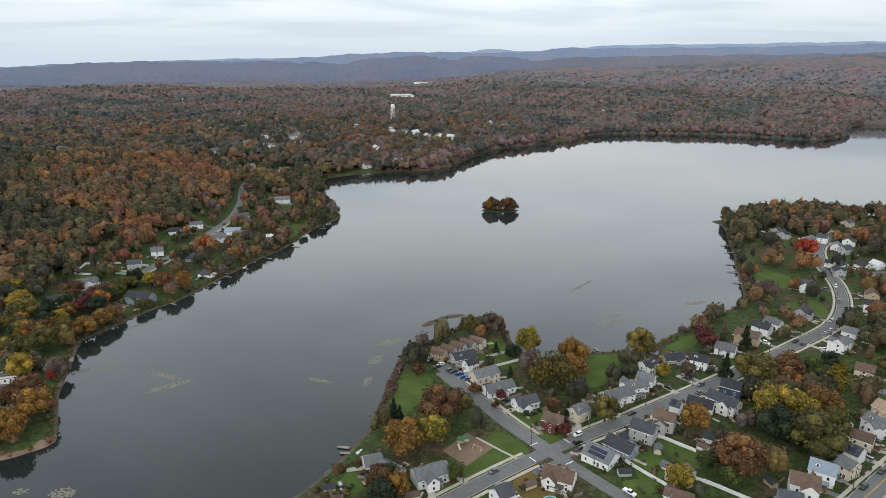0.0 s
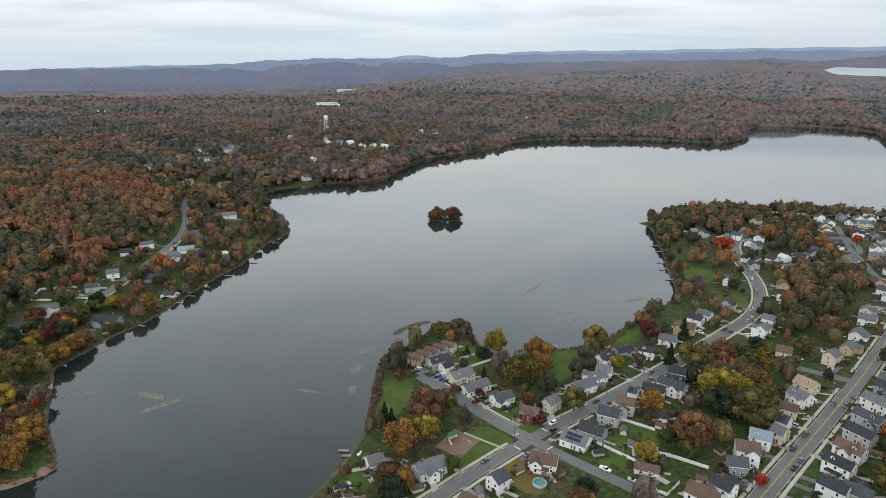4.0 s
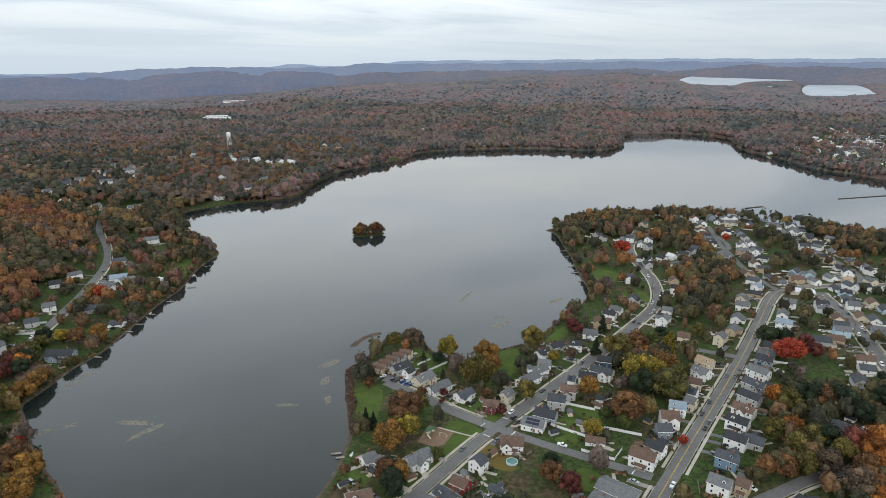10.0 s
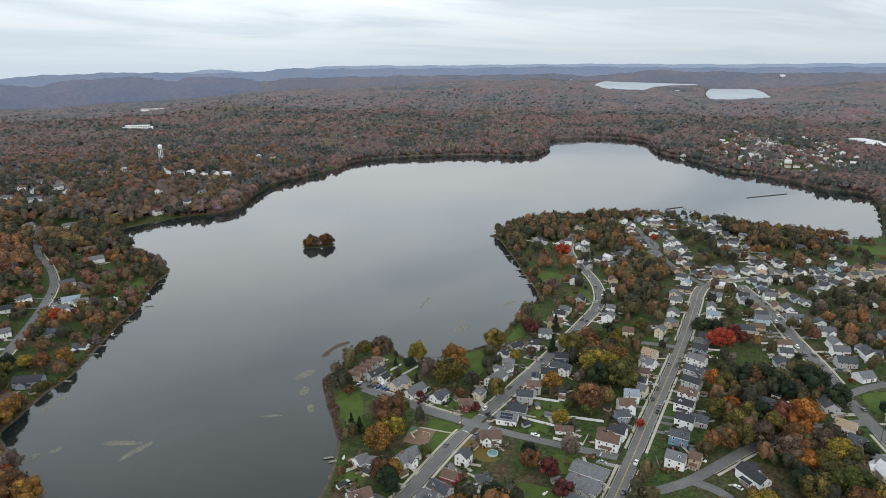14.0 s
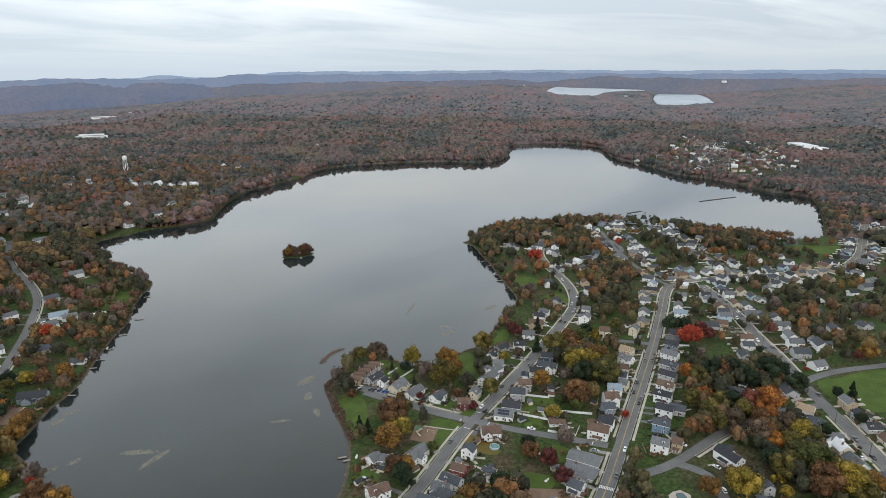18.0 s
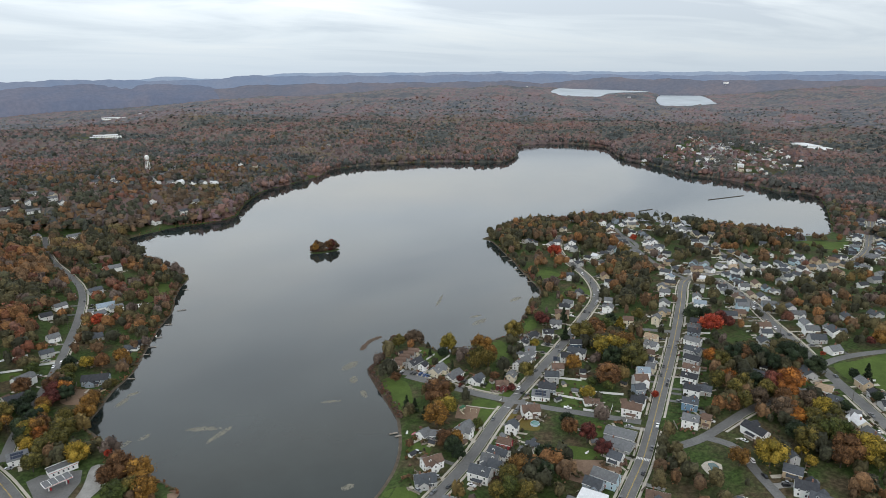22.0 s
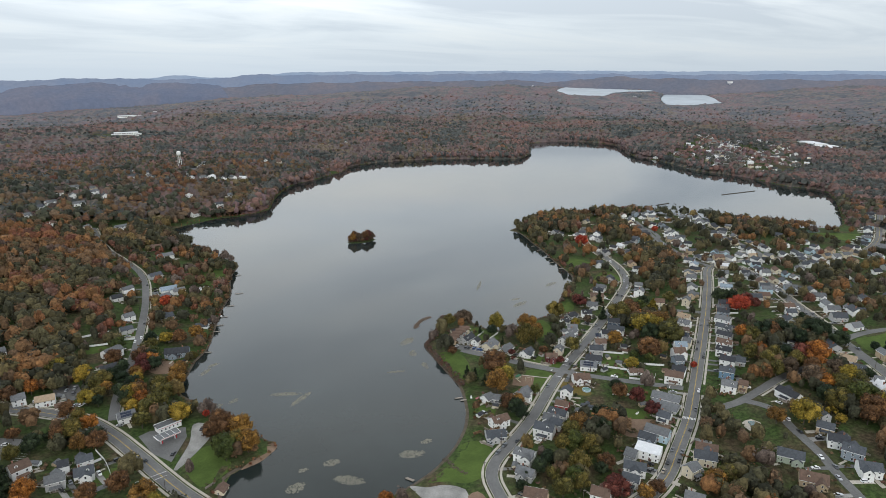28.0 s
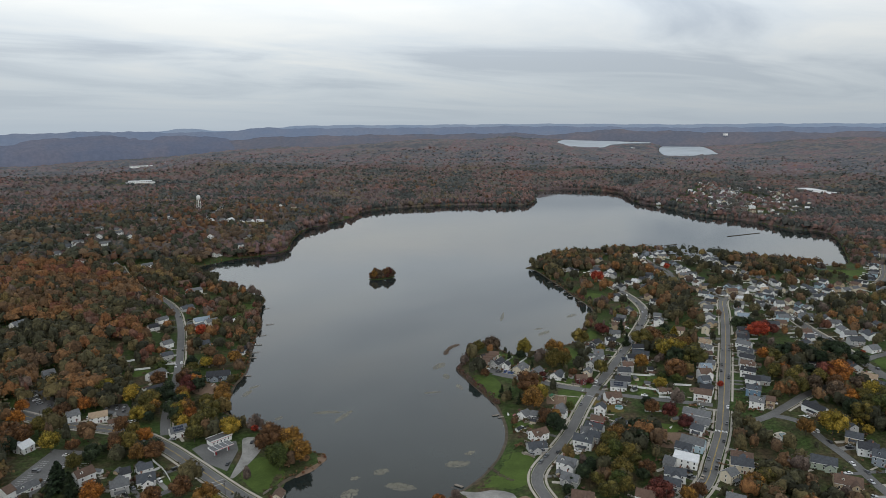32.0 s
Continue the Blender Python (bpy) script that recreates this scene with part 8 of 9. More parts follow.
tree(-46.9, 129.8, 9.6, 'olive')
tree(-15.5, 90.8, 10.8, 'gold')
tree(-5.9, 91.2, 9.6, 'brown')
tree(-358.6, 454.4, 14.4, 'orange')
tree(-353.7, 418.7, 14.4, 'olive')
tree(-331.4, 414.0, 15.6, 'yellow')
tree(-347.3, 384.2, 10.8, 'orange')
tree(-302.9, 382.1, 9.6, 'brown')
tree(-294.0, 407.2, 13.2, 'yellow')
tree(-284.8, 462.5, 13.2, 'orange')
tree(-277.5, 387.7, 14.4, 'yellow')
tree(-266.0, 376.3, 13.2, 'olive')
tree(-240.1, 317.0, 14.4, 'olive')
tree(-231.0, 333.4, 15.6, 'olive')
tree(-239.5, 409.5, 12.0, 'brown')
tree(-238.7, 387.3, 12.0, 'maroon')
tree(-213.0, 376.5, 10.8, 'gold')
tree(-202.0, 274.4, 15.6, 'brown')
tree(-204.7, 246.1, 15.6, 'green')
tree(-285.9, 311.2, 12.0, 'olive')
tree(-271.6, 293.9, 12.0, 'dark')
tree(-322.3, 268.5, 16.8, 'dark', 'conifer', 1.6)
tree(-351.7, 334.9, 12.0, 'brown')
tree(-278.1, 233.9, 12.0, 'brown')
tree(-306.9, 296.1, 9.6, 'dark')
tree(-315.7, 291.1, 10.8, 'olive')
tree(-252.8, 372.9, 12.0, 'dark')
tree(-252.4, 392.8, 12.0, 'dark')
tree(-323.2, 430.4, 13.2, 'brown')
tree(-311.8, 419.5, 13.2, 'bare')
tree(-346.3, 448.1, 13.2, 'brown')
tree(-362.3, 441.4, 13.2, 'orange')
tree(-300.0, 432.8, 13.2, 'brown')
tree(-316.8, 439.6, 13.2, 'olive')
tree(-331.2, 372.4, 8.4, 'olive')
tree(-325.5, 375.4, 8.4, 'brown')

OPEN_AREAS = GREEN + [[(-122, 172), (-98, 178), (-62, 198), (-52, 180), (-92, 108), (-122, 118)], [(364, 352), (380, 362), (398, 344), (384, 328)], [(84, 124), (116, 124), (114, 90), (84, 90)], [(0, 236), (11, 250), (22, 238), (10, 225)], [(28, 160), (52, 146), (54, 133), (40, 129), (22, 139)], [(-233, 407), (-216, 402), (-218, 381), (-233, 387)], [(-124, 160), (-116, 167), (-94, 147), (-95, 136)],
                      [(-249, 297), (-207, 293), (-209, 260), (-240, 245)], [(-352, 262), (-350, 330), (-305, 325), (-305, 262)], [(28, 222), (46, 222), (46, 190), (28, 190)], [(96, 124), (116, 122), (112, 104), (96, 104)], [(-8, 300), (16, 300), (16, 324), (-8, 324)]]
# single trees of the western shore and of the town's northern tip
for x, y, high, tone, kind in (
    (-178, 782, 12, "brown", "broad"), (-144, 689, 13, "olive", "broad"), (-132, 661, 11, "green", "broad"), (-123, 680, 14, "bare", "broad"), (-165, 710, 14, "orange", "broad"),
    (-157, 649, 12, "olive", "broad"), (-140, 642, 11, "green", "broad"), (-189, 642, 11, "maroon", "broad"), (-176, 608, 11, "maroon", "broad"), (-166, 623, 14, "olive", "broad"),
    (-149, 561, 15, "maroon", "broad"), (-206, 531, 13, "red", "broad"), (-189, 554, 11, "yellow", "broad"), (-178, 534, 12, "olive", "broad"), (-167, 544, 15, "olive", "broad"),
    (-174, 503, 15, "orange", "broad"), (-223, 561, 13, "maroon", "broad"), (-197, 487, 13, "dark", "broad"), (-220, 497, 11, "gold", "broad"), (-234, 485, 13, "olive", "broad"),
    (-207, 468, 12, "gold", "broad"), (-217, 440, 11, "yellow", "broad"), (-192, 439, 13, "gold", "broad"), (-206, 435, 13, "brown", "broad"), (-235, 447, 12, "olive", "broad"),
    (-216, 369, 12, "gold", "broad"), (-206, 369, 13, "brown", "broad"), (-219, 355, 13, "gold", "broad"), (-223, 700, 13, "maroon", "broad"), (-212, 673, 11, "dark", "broad"),
    (-249, 813, 13, "brown", "broad"), (-234, 821, 14, "gold", "broad"), (-240, 644, 15, "bare", "broad"), (-268, 697, 12, "orange", "broad"), (-274, 659, 12, "orange", "broad"),
    (-298, 806, 12, "dark", "conifer"), (351, 684, 14, "olive", "broad"), (365, 667, 16, "gold", "broad"), (377, 647, 14, "olive", "broad"), (396, 637, 16, "olive", "broad"),
    (368, 590, 16, "maroon", "broad"), (477, 672, 15, "olive", "broad"), (489, 665, 17, "olive", "broad"), (503, 657, 17, "dark", "broad"), (541, 667, 17, "dark", "conifer"),
    (539, 652, 15, "maroon", "broad"), (556, 643, 16, "orange", "broad"), (570, 620, 16, "brown", "broad"), (563, 590, 14, "dark", "conifer"), (590, 585, 17, "green", "broad"),
    (571, 563, 16, "green", "broad"), (608, 519, 17, "yellow", "broad"), (662, 535, 16, "dark", "conifer"), (652, 518, 15, "dark", "conifer"), (415, 564, 15, "olive", "broad"),
    (406, 531, 17, "orange", "broad"), (409, 511, 16, "orange", "broad"), (395, 478, 15, "yellow", "broad"), (457, 521, 16, "maroon", "broad"), (311, 515, 17, "red", "broad"),
    (292, 480, 16, "orange", "broad"), (270, 492, 15, "gold", "broad"), (316, 482, 16, "dark", "conifer"), (626, 488, 14, "dark", "broad"), (624, 468, 16, "dark", "broad"),
    (641, 471, 15, "olive", "broad"), (647, 444, 14, "orange", "broad"),
):
    if ground_z(x, y) > 0.4 and near_road(x, y) > 2 and not any(math.hypot(x - a, y - c) < q + 1 for a, c, q in HOUSES):
        tree(x, y, high, tone, kind, 1.1, "among the shore houses")
wr = random.Random(61)
row = rounded(ROADS["shore_road"][0], False, 8.0)
for p, d in zip(row, np.gradient(row, axis=0)):
    d = d / np.linalg.norm(d)
    for side in (1, -1):
        o = (7.5 + wr.uniform(0, 9)) * side
        x, y = float(p[0] - d[1] * o), float(p[1] + d[0] * o)
        if (wr.random() < 0.75 and y < 560 or wr.random() < 0.35) and ground_z(x, y) > 0.8 and near_road(x, y) > 2.5 and not any(math.hypot(x - a, y - c) < q + 2.5 for a, c, q in HOUSES) and not any(math.hypot(x - a, y - c) < 4.5 for a, c in CARS):
            tree(x, y, wr.uniform(8, 14), wr.choice(("gold", "olive", "olive", "brown", "gold", "yellow", "dark", "green", "orange")), "broad", 1.05, "beside the shore road")
for x, y, high, tone in ((-138, 158, 8, "orange"), (-134, 152, 7, "gold"), (-136, 146, 8, "orange"), (-129, 145, 6, "olive"), (-127, 139, 7, "gold"), (-143, 143, 9, "brown"), (-137, 136, 9, "green"), (-124, 133, 6, "olive"), (-145, 152, 7, "brown"), (-150, 146, 9, "gold"), (-131, 128, 8, "green")):
    tree(x, y, high, tone, "broad", 1.1, "on the bank beside the boat ramp")
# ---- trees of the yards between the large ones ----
yr = random.Random(33)
# small stands of trees between the streets
THICKETS = [[(31, 71), (63, 45), (38, 24), (-4, 49)], [(22, 87), (47, 78), (58, 64), (27, 45), (-3, 62)], [(204, 119), (201, 94), (187, 64), (124, 33), (117, 37), (157, 61), (146, 74), (155, 89)], [(215, 206), (277, 166), (249, 145), (209, 149), (158, 126), (131, 131), (147, 153)], [(106, 149), (107, 127), (64, 104), (52, 110), (80, 134)], [(75, 112), (98, 101), (84, 87), (65, 91)],
            [(187, 133), (217, 98), (172, 68), (144, 83), (122, 102), (155, 117)], [(39, 97), (54, 87), (43, 68), (20, 70), (17, 83)], [(10, 175), (22, 158), (-11, 133), (-21, 150)], [(-36, 137), (-18, 133), (-47, 104), (-60, 116)],
            [(-331, 427), (-295, 442), (-273, 408), (-269, 355), (-292, 376), (-315, 379), (-328, 384)], [(-262, 305), (-241, 318), (-220, 313), (-219, 300), (-240, 302)],
            [(-297, 321), (-263, 314), (-268, 285), (-277, 282), (-294, 290)], [(151, 281), (194, 284), (173, 237), (141, 234)]]
STANDS = [[(340, 700), (460, 687), (372, 575), (329, 576), (283, 592)], [(506, 719), (623, 690), (535, 610), (445, 645)], [(431, 622), (467, 587), (380, 491), (346, 511)], [(361, 481), (398, 439), (304, 348), (247, 324), (264, 370)],
          [(654, 592), (662, 440), (605, 400), (592, 416), (539, 444), (546, 499)], [(438, 270), (446, 248), (338, 182), (317, 187), (357, 219)], [(35, 164), (55, 156), (24, 111), (-1, 109), (12, 137)]]
# houses that fill the rows between the main ones
fr = random.Random(71)
ROWS = [("rail_street", 70, 400), ("main_street", 200, 700), ("upper_street", 0, 900), ("far_street", 0, 900), ("ridge_street", 0, 900), ("side_street", 0, 900), ("lake_street", 470, 700), ("shore_road", 380, 560)]
filled = 0
FILLED = []


def room_for(x, y, half):
    if math.hypot(x - 372, y - 332) < 30 or ground_z(x, y) < 1.2 or near_road(x, y) < half + 2.2 or any(math.hypot(x - a, y - c) < s + half + 1.6 for a, c, s in HOUSES):
        return False
    if any(math.hypot(x - a, y - c) < half + 2.2 for a, c in CARS) or any(math.hypot(x - a, y - c) < s * 0.6 + half * 0.6 for a, c, s in PLANTED):
        return False
    return not any(gap(x, y, np.array(q, float), True)[1][0] for q in GREEN + THICKETS + STANDS[:4] + STANDS[5:])


# rows on the northern tip of the town
for px, py in ((501, 627), (520, 617), (514, 603), (530, 592), (471, 625), (493, 553), (484, 527), (473, 504), (458, 478), (446, 456), (436, 441), (418, 491), (399, 482), (407, 470), (540, 578), (534, 562), (322, 570), (325, 590), (335, 556), (367, 565), (367, 549),
               (339, 537), (350, 525), (409, 617), (319, 485), (326, 475), (368, 485), (555, 516), (545, 491), (542, 474), (438, 388), (429, 398), (389, 416), (368, 386)):
    if ground_z(px, py) > 1.0 and near_road(px, py) > 4.5 and not any(math.hypot(px - a, py - c) < q + 6.5 for a, c, q in HOUSES):
        house(px, py, fr.choice((25, 30, 35, 115, 120, 125)) + fr.uniform(-5, 5), fr.uniform(10, 13), fr.uniform(7.5, 9), fr.choice((6.2, 7.0, 7.6)), fr.choice(("white", "white", "white", "cream", "grey", "lightblue")), fr.choice(("grey", "slate", "slate", "dark", "brown")))
        FILLED.append((px, py, 0.55, 8.0))
for depth in (9.5, 27.0, 46.0):
    for road_name, low_y, high_y in ROWS:
        ln, w = LINES[road_name]
        row = ln[1:-1:3]
        for i in range(len(row) - 1):
            d = row[i + 1] - row[i]
            d = d / np.linalg.norm(d)
            for side in (1, -1):
                o = w / 2 + depth + fr.uniform(-1.5, 2.0)
                x, y = float(row[i][0] - d[1] * o * side), float(row[i][1] + d[0] * o * side)
                long, wide = fr.uniform(8.5, 12.5), fr.uniform(6.5, 8.5)
                if not low_y < y < high_y or math.hypot(x + 130, y + 50) < 330 or filled >= 120 or not room_for(x, y, long * 0.5):
                    continue
                heading = math.degrees(math.atan2(d[1], d[0])) + (90 if fr.random() < 0.55 else 0) + fr.uniform(-4, 4)
                house(round(x, 1), round(y, 1), heading, long, wide, fr.choice((4.8, 5.4, 6.8, 7.4, 8.0)), fr.choice(("white", "white", "white", "white", "cream", "grey", "bluegrey", "tan", "lightblue")),
                      fr.choice(("dark", "dark", "slate", "slate", "grey", "grey", "brown")))
                FILLED.append((x, y, math.atan2(d[1], d[0]), o * side))
                filled += 1
# paved yards, drives and low white fences of these rows
paved, fences = Shape(), Shape()
for x, y, a, o in FILLED:
    ca, sa = math.cos(a), math.sin(a)
    for _ in range(3):
        cx, cy = x + fr.uniform(-9, 9), y + fr.uniform(-9, 9)
        if near_road(cx, cy) < 3 or ground_z(cx, cy) < 1:
            continue
        hw_, hl_ = fr.uniform(0.7, 1.8), fr.uniform(2.0, 5.0)
        pts = [(cx + ca * u * hw_ - sa * v * hl_, cy + sa * u * hw_ + ca * v * hl_) for u, v in ((-1, -1), (1, -1), (1, 1), (-1, 1))]
        paved.face([(px, py, ground_z(px, py) + 0.16) for px, py in pts])
    for s_ in (-1, 1):
        if fr.random() < 0.55:
            cx, cy = x + ca * s_ * 7.2, y + sa * s_ * 7.2
            e0, e1 = (cx - sa * 2, cy + ca * 2), (cx - sa * 13 * (1 if o > 0 else -1), cy + ca * 13 * (1 if o > 0 else -1))
            if near_road(*e0) > 2 and near_road(*e1) > 2:
                z0, z1 = ground_z(*e0), ground_z(*e1)
                fences.face([(*e0, z0 - 0.2), (*e1, z1 - 0.2), (*e1, z1 + 1.4), (*e0, z0 + 1.4)])
                fences.face([(e0[0] + ca * 0.12, e0[1] + sa * 0.12, z0 + 1.4), (e1[0] + ca * 0.12, e1[1] + sa * 0.12, z1 + 1.4), (e1[0] + ca * 0.12, e1[1] + sa * 0.12, z1 - 0.2), (e0[0] + ca * 0.12, e0[1] + sa * 0.12, z0 - 0.2)])
                fences.face([(*e0, z0 + 1.4), (*e1, z1 + 1.4), (e1[0] + ca * 0.12, e1[1] + sa * 0.12, z1 + 1.4), (e0[0] + ca * 0.12, e0[1] + sa * 0.12, z0 + 1.4)])
tagged(new("yard_paving", paved.mesh("yard_paving", M_CONCRETE)), "pale concrete drives and patios in the far yards", "paving", kind="stuff")
tagged(new("yard_fences", fences.mesh("yard_fences", M_TRIM)), "low white fences between the far yards", "fence", kind="stuff")
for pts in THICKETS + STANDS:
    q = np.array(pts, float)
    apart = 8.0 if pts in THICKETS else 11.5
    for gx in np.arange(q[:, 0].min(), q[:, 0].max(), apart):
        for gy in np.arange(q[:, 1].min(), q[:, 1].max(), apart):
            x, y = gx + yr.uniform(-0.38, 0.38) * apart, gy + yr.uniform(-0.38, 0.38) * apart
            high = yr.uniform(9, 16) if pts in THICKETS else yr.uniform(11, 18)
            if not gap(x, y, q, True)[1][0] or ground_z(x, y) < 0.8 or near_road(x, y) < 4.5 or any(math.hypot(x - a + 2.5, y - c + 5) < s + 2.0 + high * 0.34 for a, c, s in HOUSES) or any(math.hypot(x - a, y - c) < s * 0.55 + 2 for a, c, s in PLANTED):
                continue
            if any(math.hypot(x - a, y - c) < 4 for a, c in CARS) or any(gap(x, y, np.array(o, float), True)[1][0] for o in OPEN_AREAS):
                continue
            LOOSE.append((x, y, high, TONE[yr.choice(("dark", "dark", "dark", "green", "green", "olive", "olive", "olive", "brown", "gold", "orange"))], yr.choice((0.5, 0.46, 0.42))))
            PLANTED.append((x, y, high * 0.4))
planted = 0
tries = 0
while planted < 560 and tries < 16000:
    tries += 1
    if yr.random() < 0.80:
        x, y = yr.uniform(-100, 700), yr.uniform(20, 640)
    else:
        x, y = yr.uniform(-345, -110), yr.uniform(200, 760)
    if not in_town(np.array([x]), np.array([y]))[0] or ground_z(x, y) < 0.9 or y < 30:
        continue
    high = yr.uniform(7, 13) if yr.random() < 0.6 else yr.uniform(13, 18)
    if near_road(x, y) < 2.5 + high * 0.25 or any(math.hypot(x - a + 2, y - c + 5) < s + 2.0 + high * 0.36 for a, c, s in HOUSES) or any(math.hypot(x - a, y - c) < s * 0.8 + high * 0.25 for a, c, s in PLANTED):
        continue
    if any(math.hypot(x - a, y - c) < 4.5 for a, c in CARS) or any(gap(x, y, np.array(q, float), True)[1][0] for q in OPEN_AREAS):
        continue
    LOOSE.append((x, y, high, TONE[yr.choice(("dark", "dark", "dark", "olive", "olive", "green", "green", "brown", "gold", "olive", "yellow", "bare", "orange"))], yr.choice((0.5, 0.48, 0.42, 0.24))))
    PLANTED.append((x, y, high * 0.42))
    planted += 1
# more trees between the houses of the western shore
planted = tries = 0
while planted < 110 and tries < 4000:
    tries += 1
    x, y = yr.uniform(-310, -125), yr.uniform(400, 800)
    high = yr.uniform(8, 15)
    if ground_z(x, y) < 0.8 or near_road(x, y) < 1.5 + high * 0.2 or any(math.hypot(x - a + 1, y - c + 4) < q + 1.0 + high * 0.3 for a, c, q in HOUSES) or any(math.hypot(x - a, y - c) < q * 0.7 + high * 0.2 for a, c, q in PLANTED):
        continue
    LOOSE.append((x, y, high, TONE[yr.choice(("dark", "olive", "olive", "green", "brown", "maroon", "maroon", "gold", "orange", "red"))], yr.choice((0.52, 0.48, 0.44))))
    PLANTED.append((x, y, high * 0.42))
    planted += 1
# a nearly closed row of trees along the western shore, thinner along the eastern one
for pts, step, first, last in ((WEST_SHORE[1:17], 13.0, 2, 7), (EAST_SHORE[24:36], 10, 2, 9), (WEST_SHORE[16:20], 8, 6, 14)):
    row = rounded(pts, False, step)
    t = np.gradient(row, axis=0)
    t /= np.linalg.norm(t, axis=1)[:, None]
    for p, d in zip(row, t):
        o = yr.uniform(first, last)
        x, y = p[0] + d[1] * o + yr.uniform(-2, 2), p[1] - d[0] * o
        high = yr.uniform(6, 13)
        if yr.random() < 0.75 and ground_z(x, y) > 0.3 and near_road(x, y) > 3 and not any(math.hypot(x - a, y - c) < s + 2 for a, c, s in HOUSES):
            LOOSE.append((x, y, high, TONE[yr.choice(("dark", "olive", "olive", "brown", "gold", "bare", "bare", "maroon", "green"))], 0.48))
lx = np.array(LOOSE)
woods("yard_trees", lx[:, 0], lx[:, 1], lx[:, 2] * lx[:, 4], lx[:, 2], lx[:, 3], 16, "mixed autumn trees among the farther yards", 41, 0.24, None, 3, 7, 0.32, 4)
# low garden shrubs by the houses
for hx, hy, hs in HOUSES[:48]:
    for _ in range(2):
        a = yr.uniform(0, 6.28)
        x, y = hx + (hs + 2.2) * math.cos(a), hy + (hs + 2.2) * math.sin(a)
        if ground_z(x, y) > 0.8 and near_road(x, y) > 2.5 and not any(math.hypot(x - q, y - c) < s + 0.6 for q, c, s in HOUSES) and math.hypot(x + 100, y) < 620 and not any(math.hypot(x - q, y - c) < 3 for q, c in CARS):
            tree(x, y, yr.uniform(1.3, 2.4), yr.choice(("dark", "green", "maroon", "olive", "brown")), "shrub", 1.0, "beside a house")
# cars standing in the drives of the nearer houses
dr = random.Random(52)
parked = 0
for hx, hy, hs in HOUSES[:210]:
    if parked >= 62 or math.hypot(hx + 120, hy + 40) > 520 or dr.random() < 0.25:
        continue
    best, tx, ty = 1e9, 0, 0
    for ln, w in LINES.values():
        d2 = np.hypot(ln[:, 0] - hx, ln[:, 1] - hy)
        if d2.min() < best:
            best, (tx, ty) = float(d2.min()), ln[int(d2.argmin())]
    ux, uy = (tx - hx) / best, (ty - hy) / best
    for side in (1, -1):
        x, y = hx + ux * 1.5 - uy * side * (hs + 2.0), hy + uy * 1.5 + ux * side * (hs + 2.0)
        if ground_z(x, y) > 1 and near_road(x, y) > 3.2 and not any(math.hypot(x - a, y - c) < 5 for a, c in CARS) and not any(math.hypot(x - a, y - c) < q + 1.2 for a, c, q in HOUSES if (a, c) != (hx, hy)) and not any(math.hypot(x - a, y - c) < 3.2 for a, c, q in PLANTED):
            car(x, y, math.degrees(math.atan2(uy, ux)), *any_car(), "parked in a drive beside a house", 0.06)
            parked += 1
            break
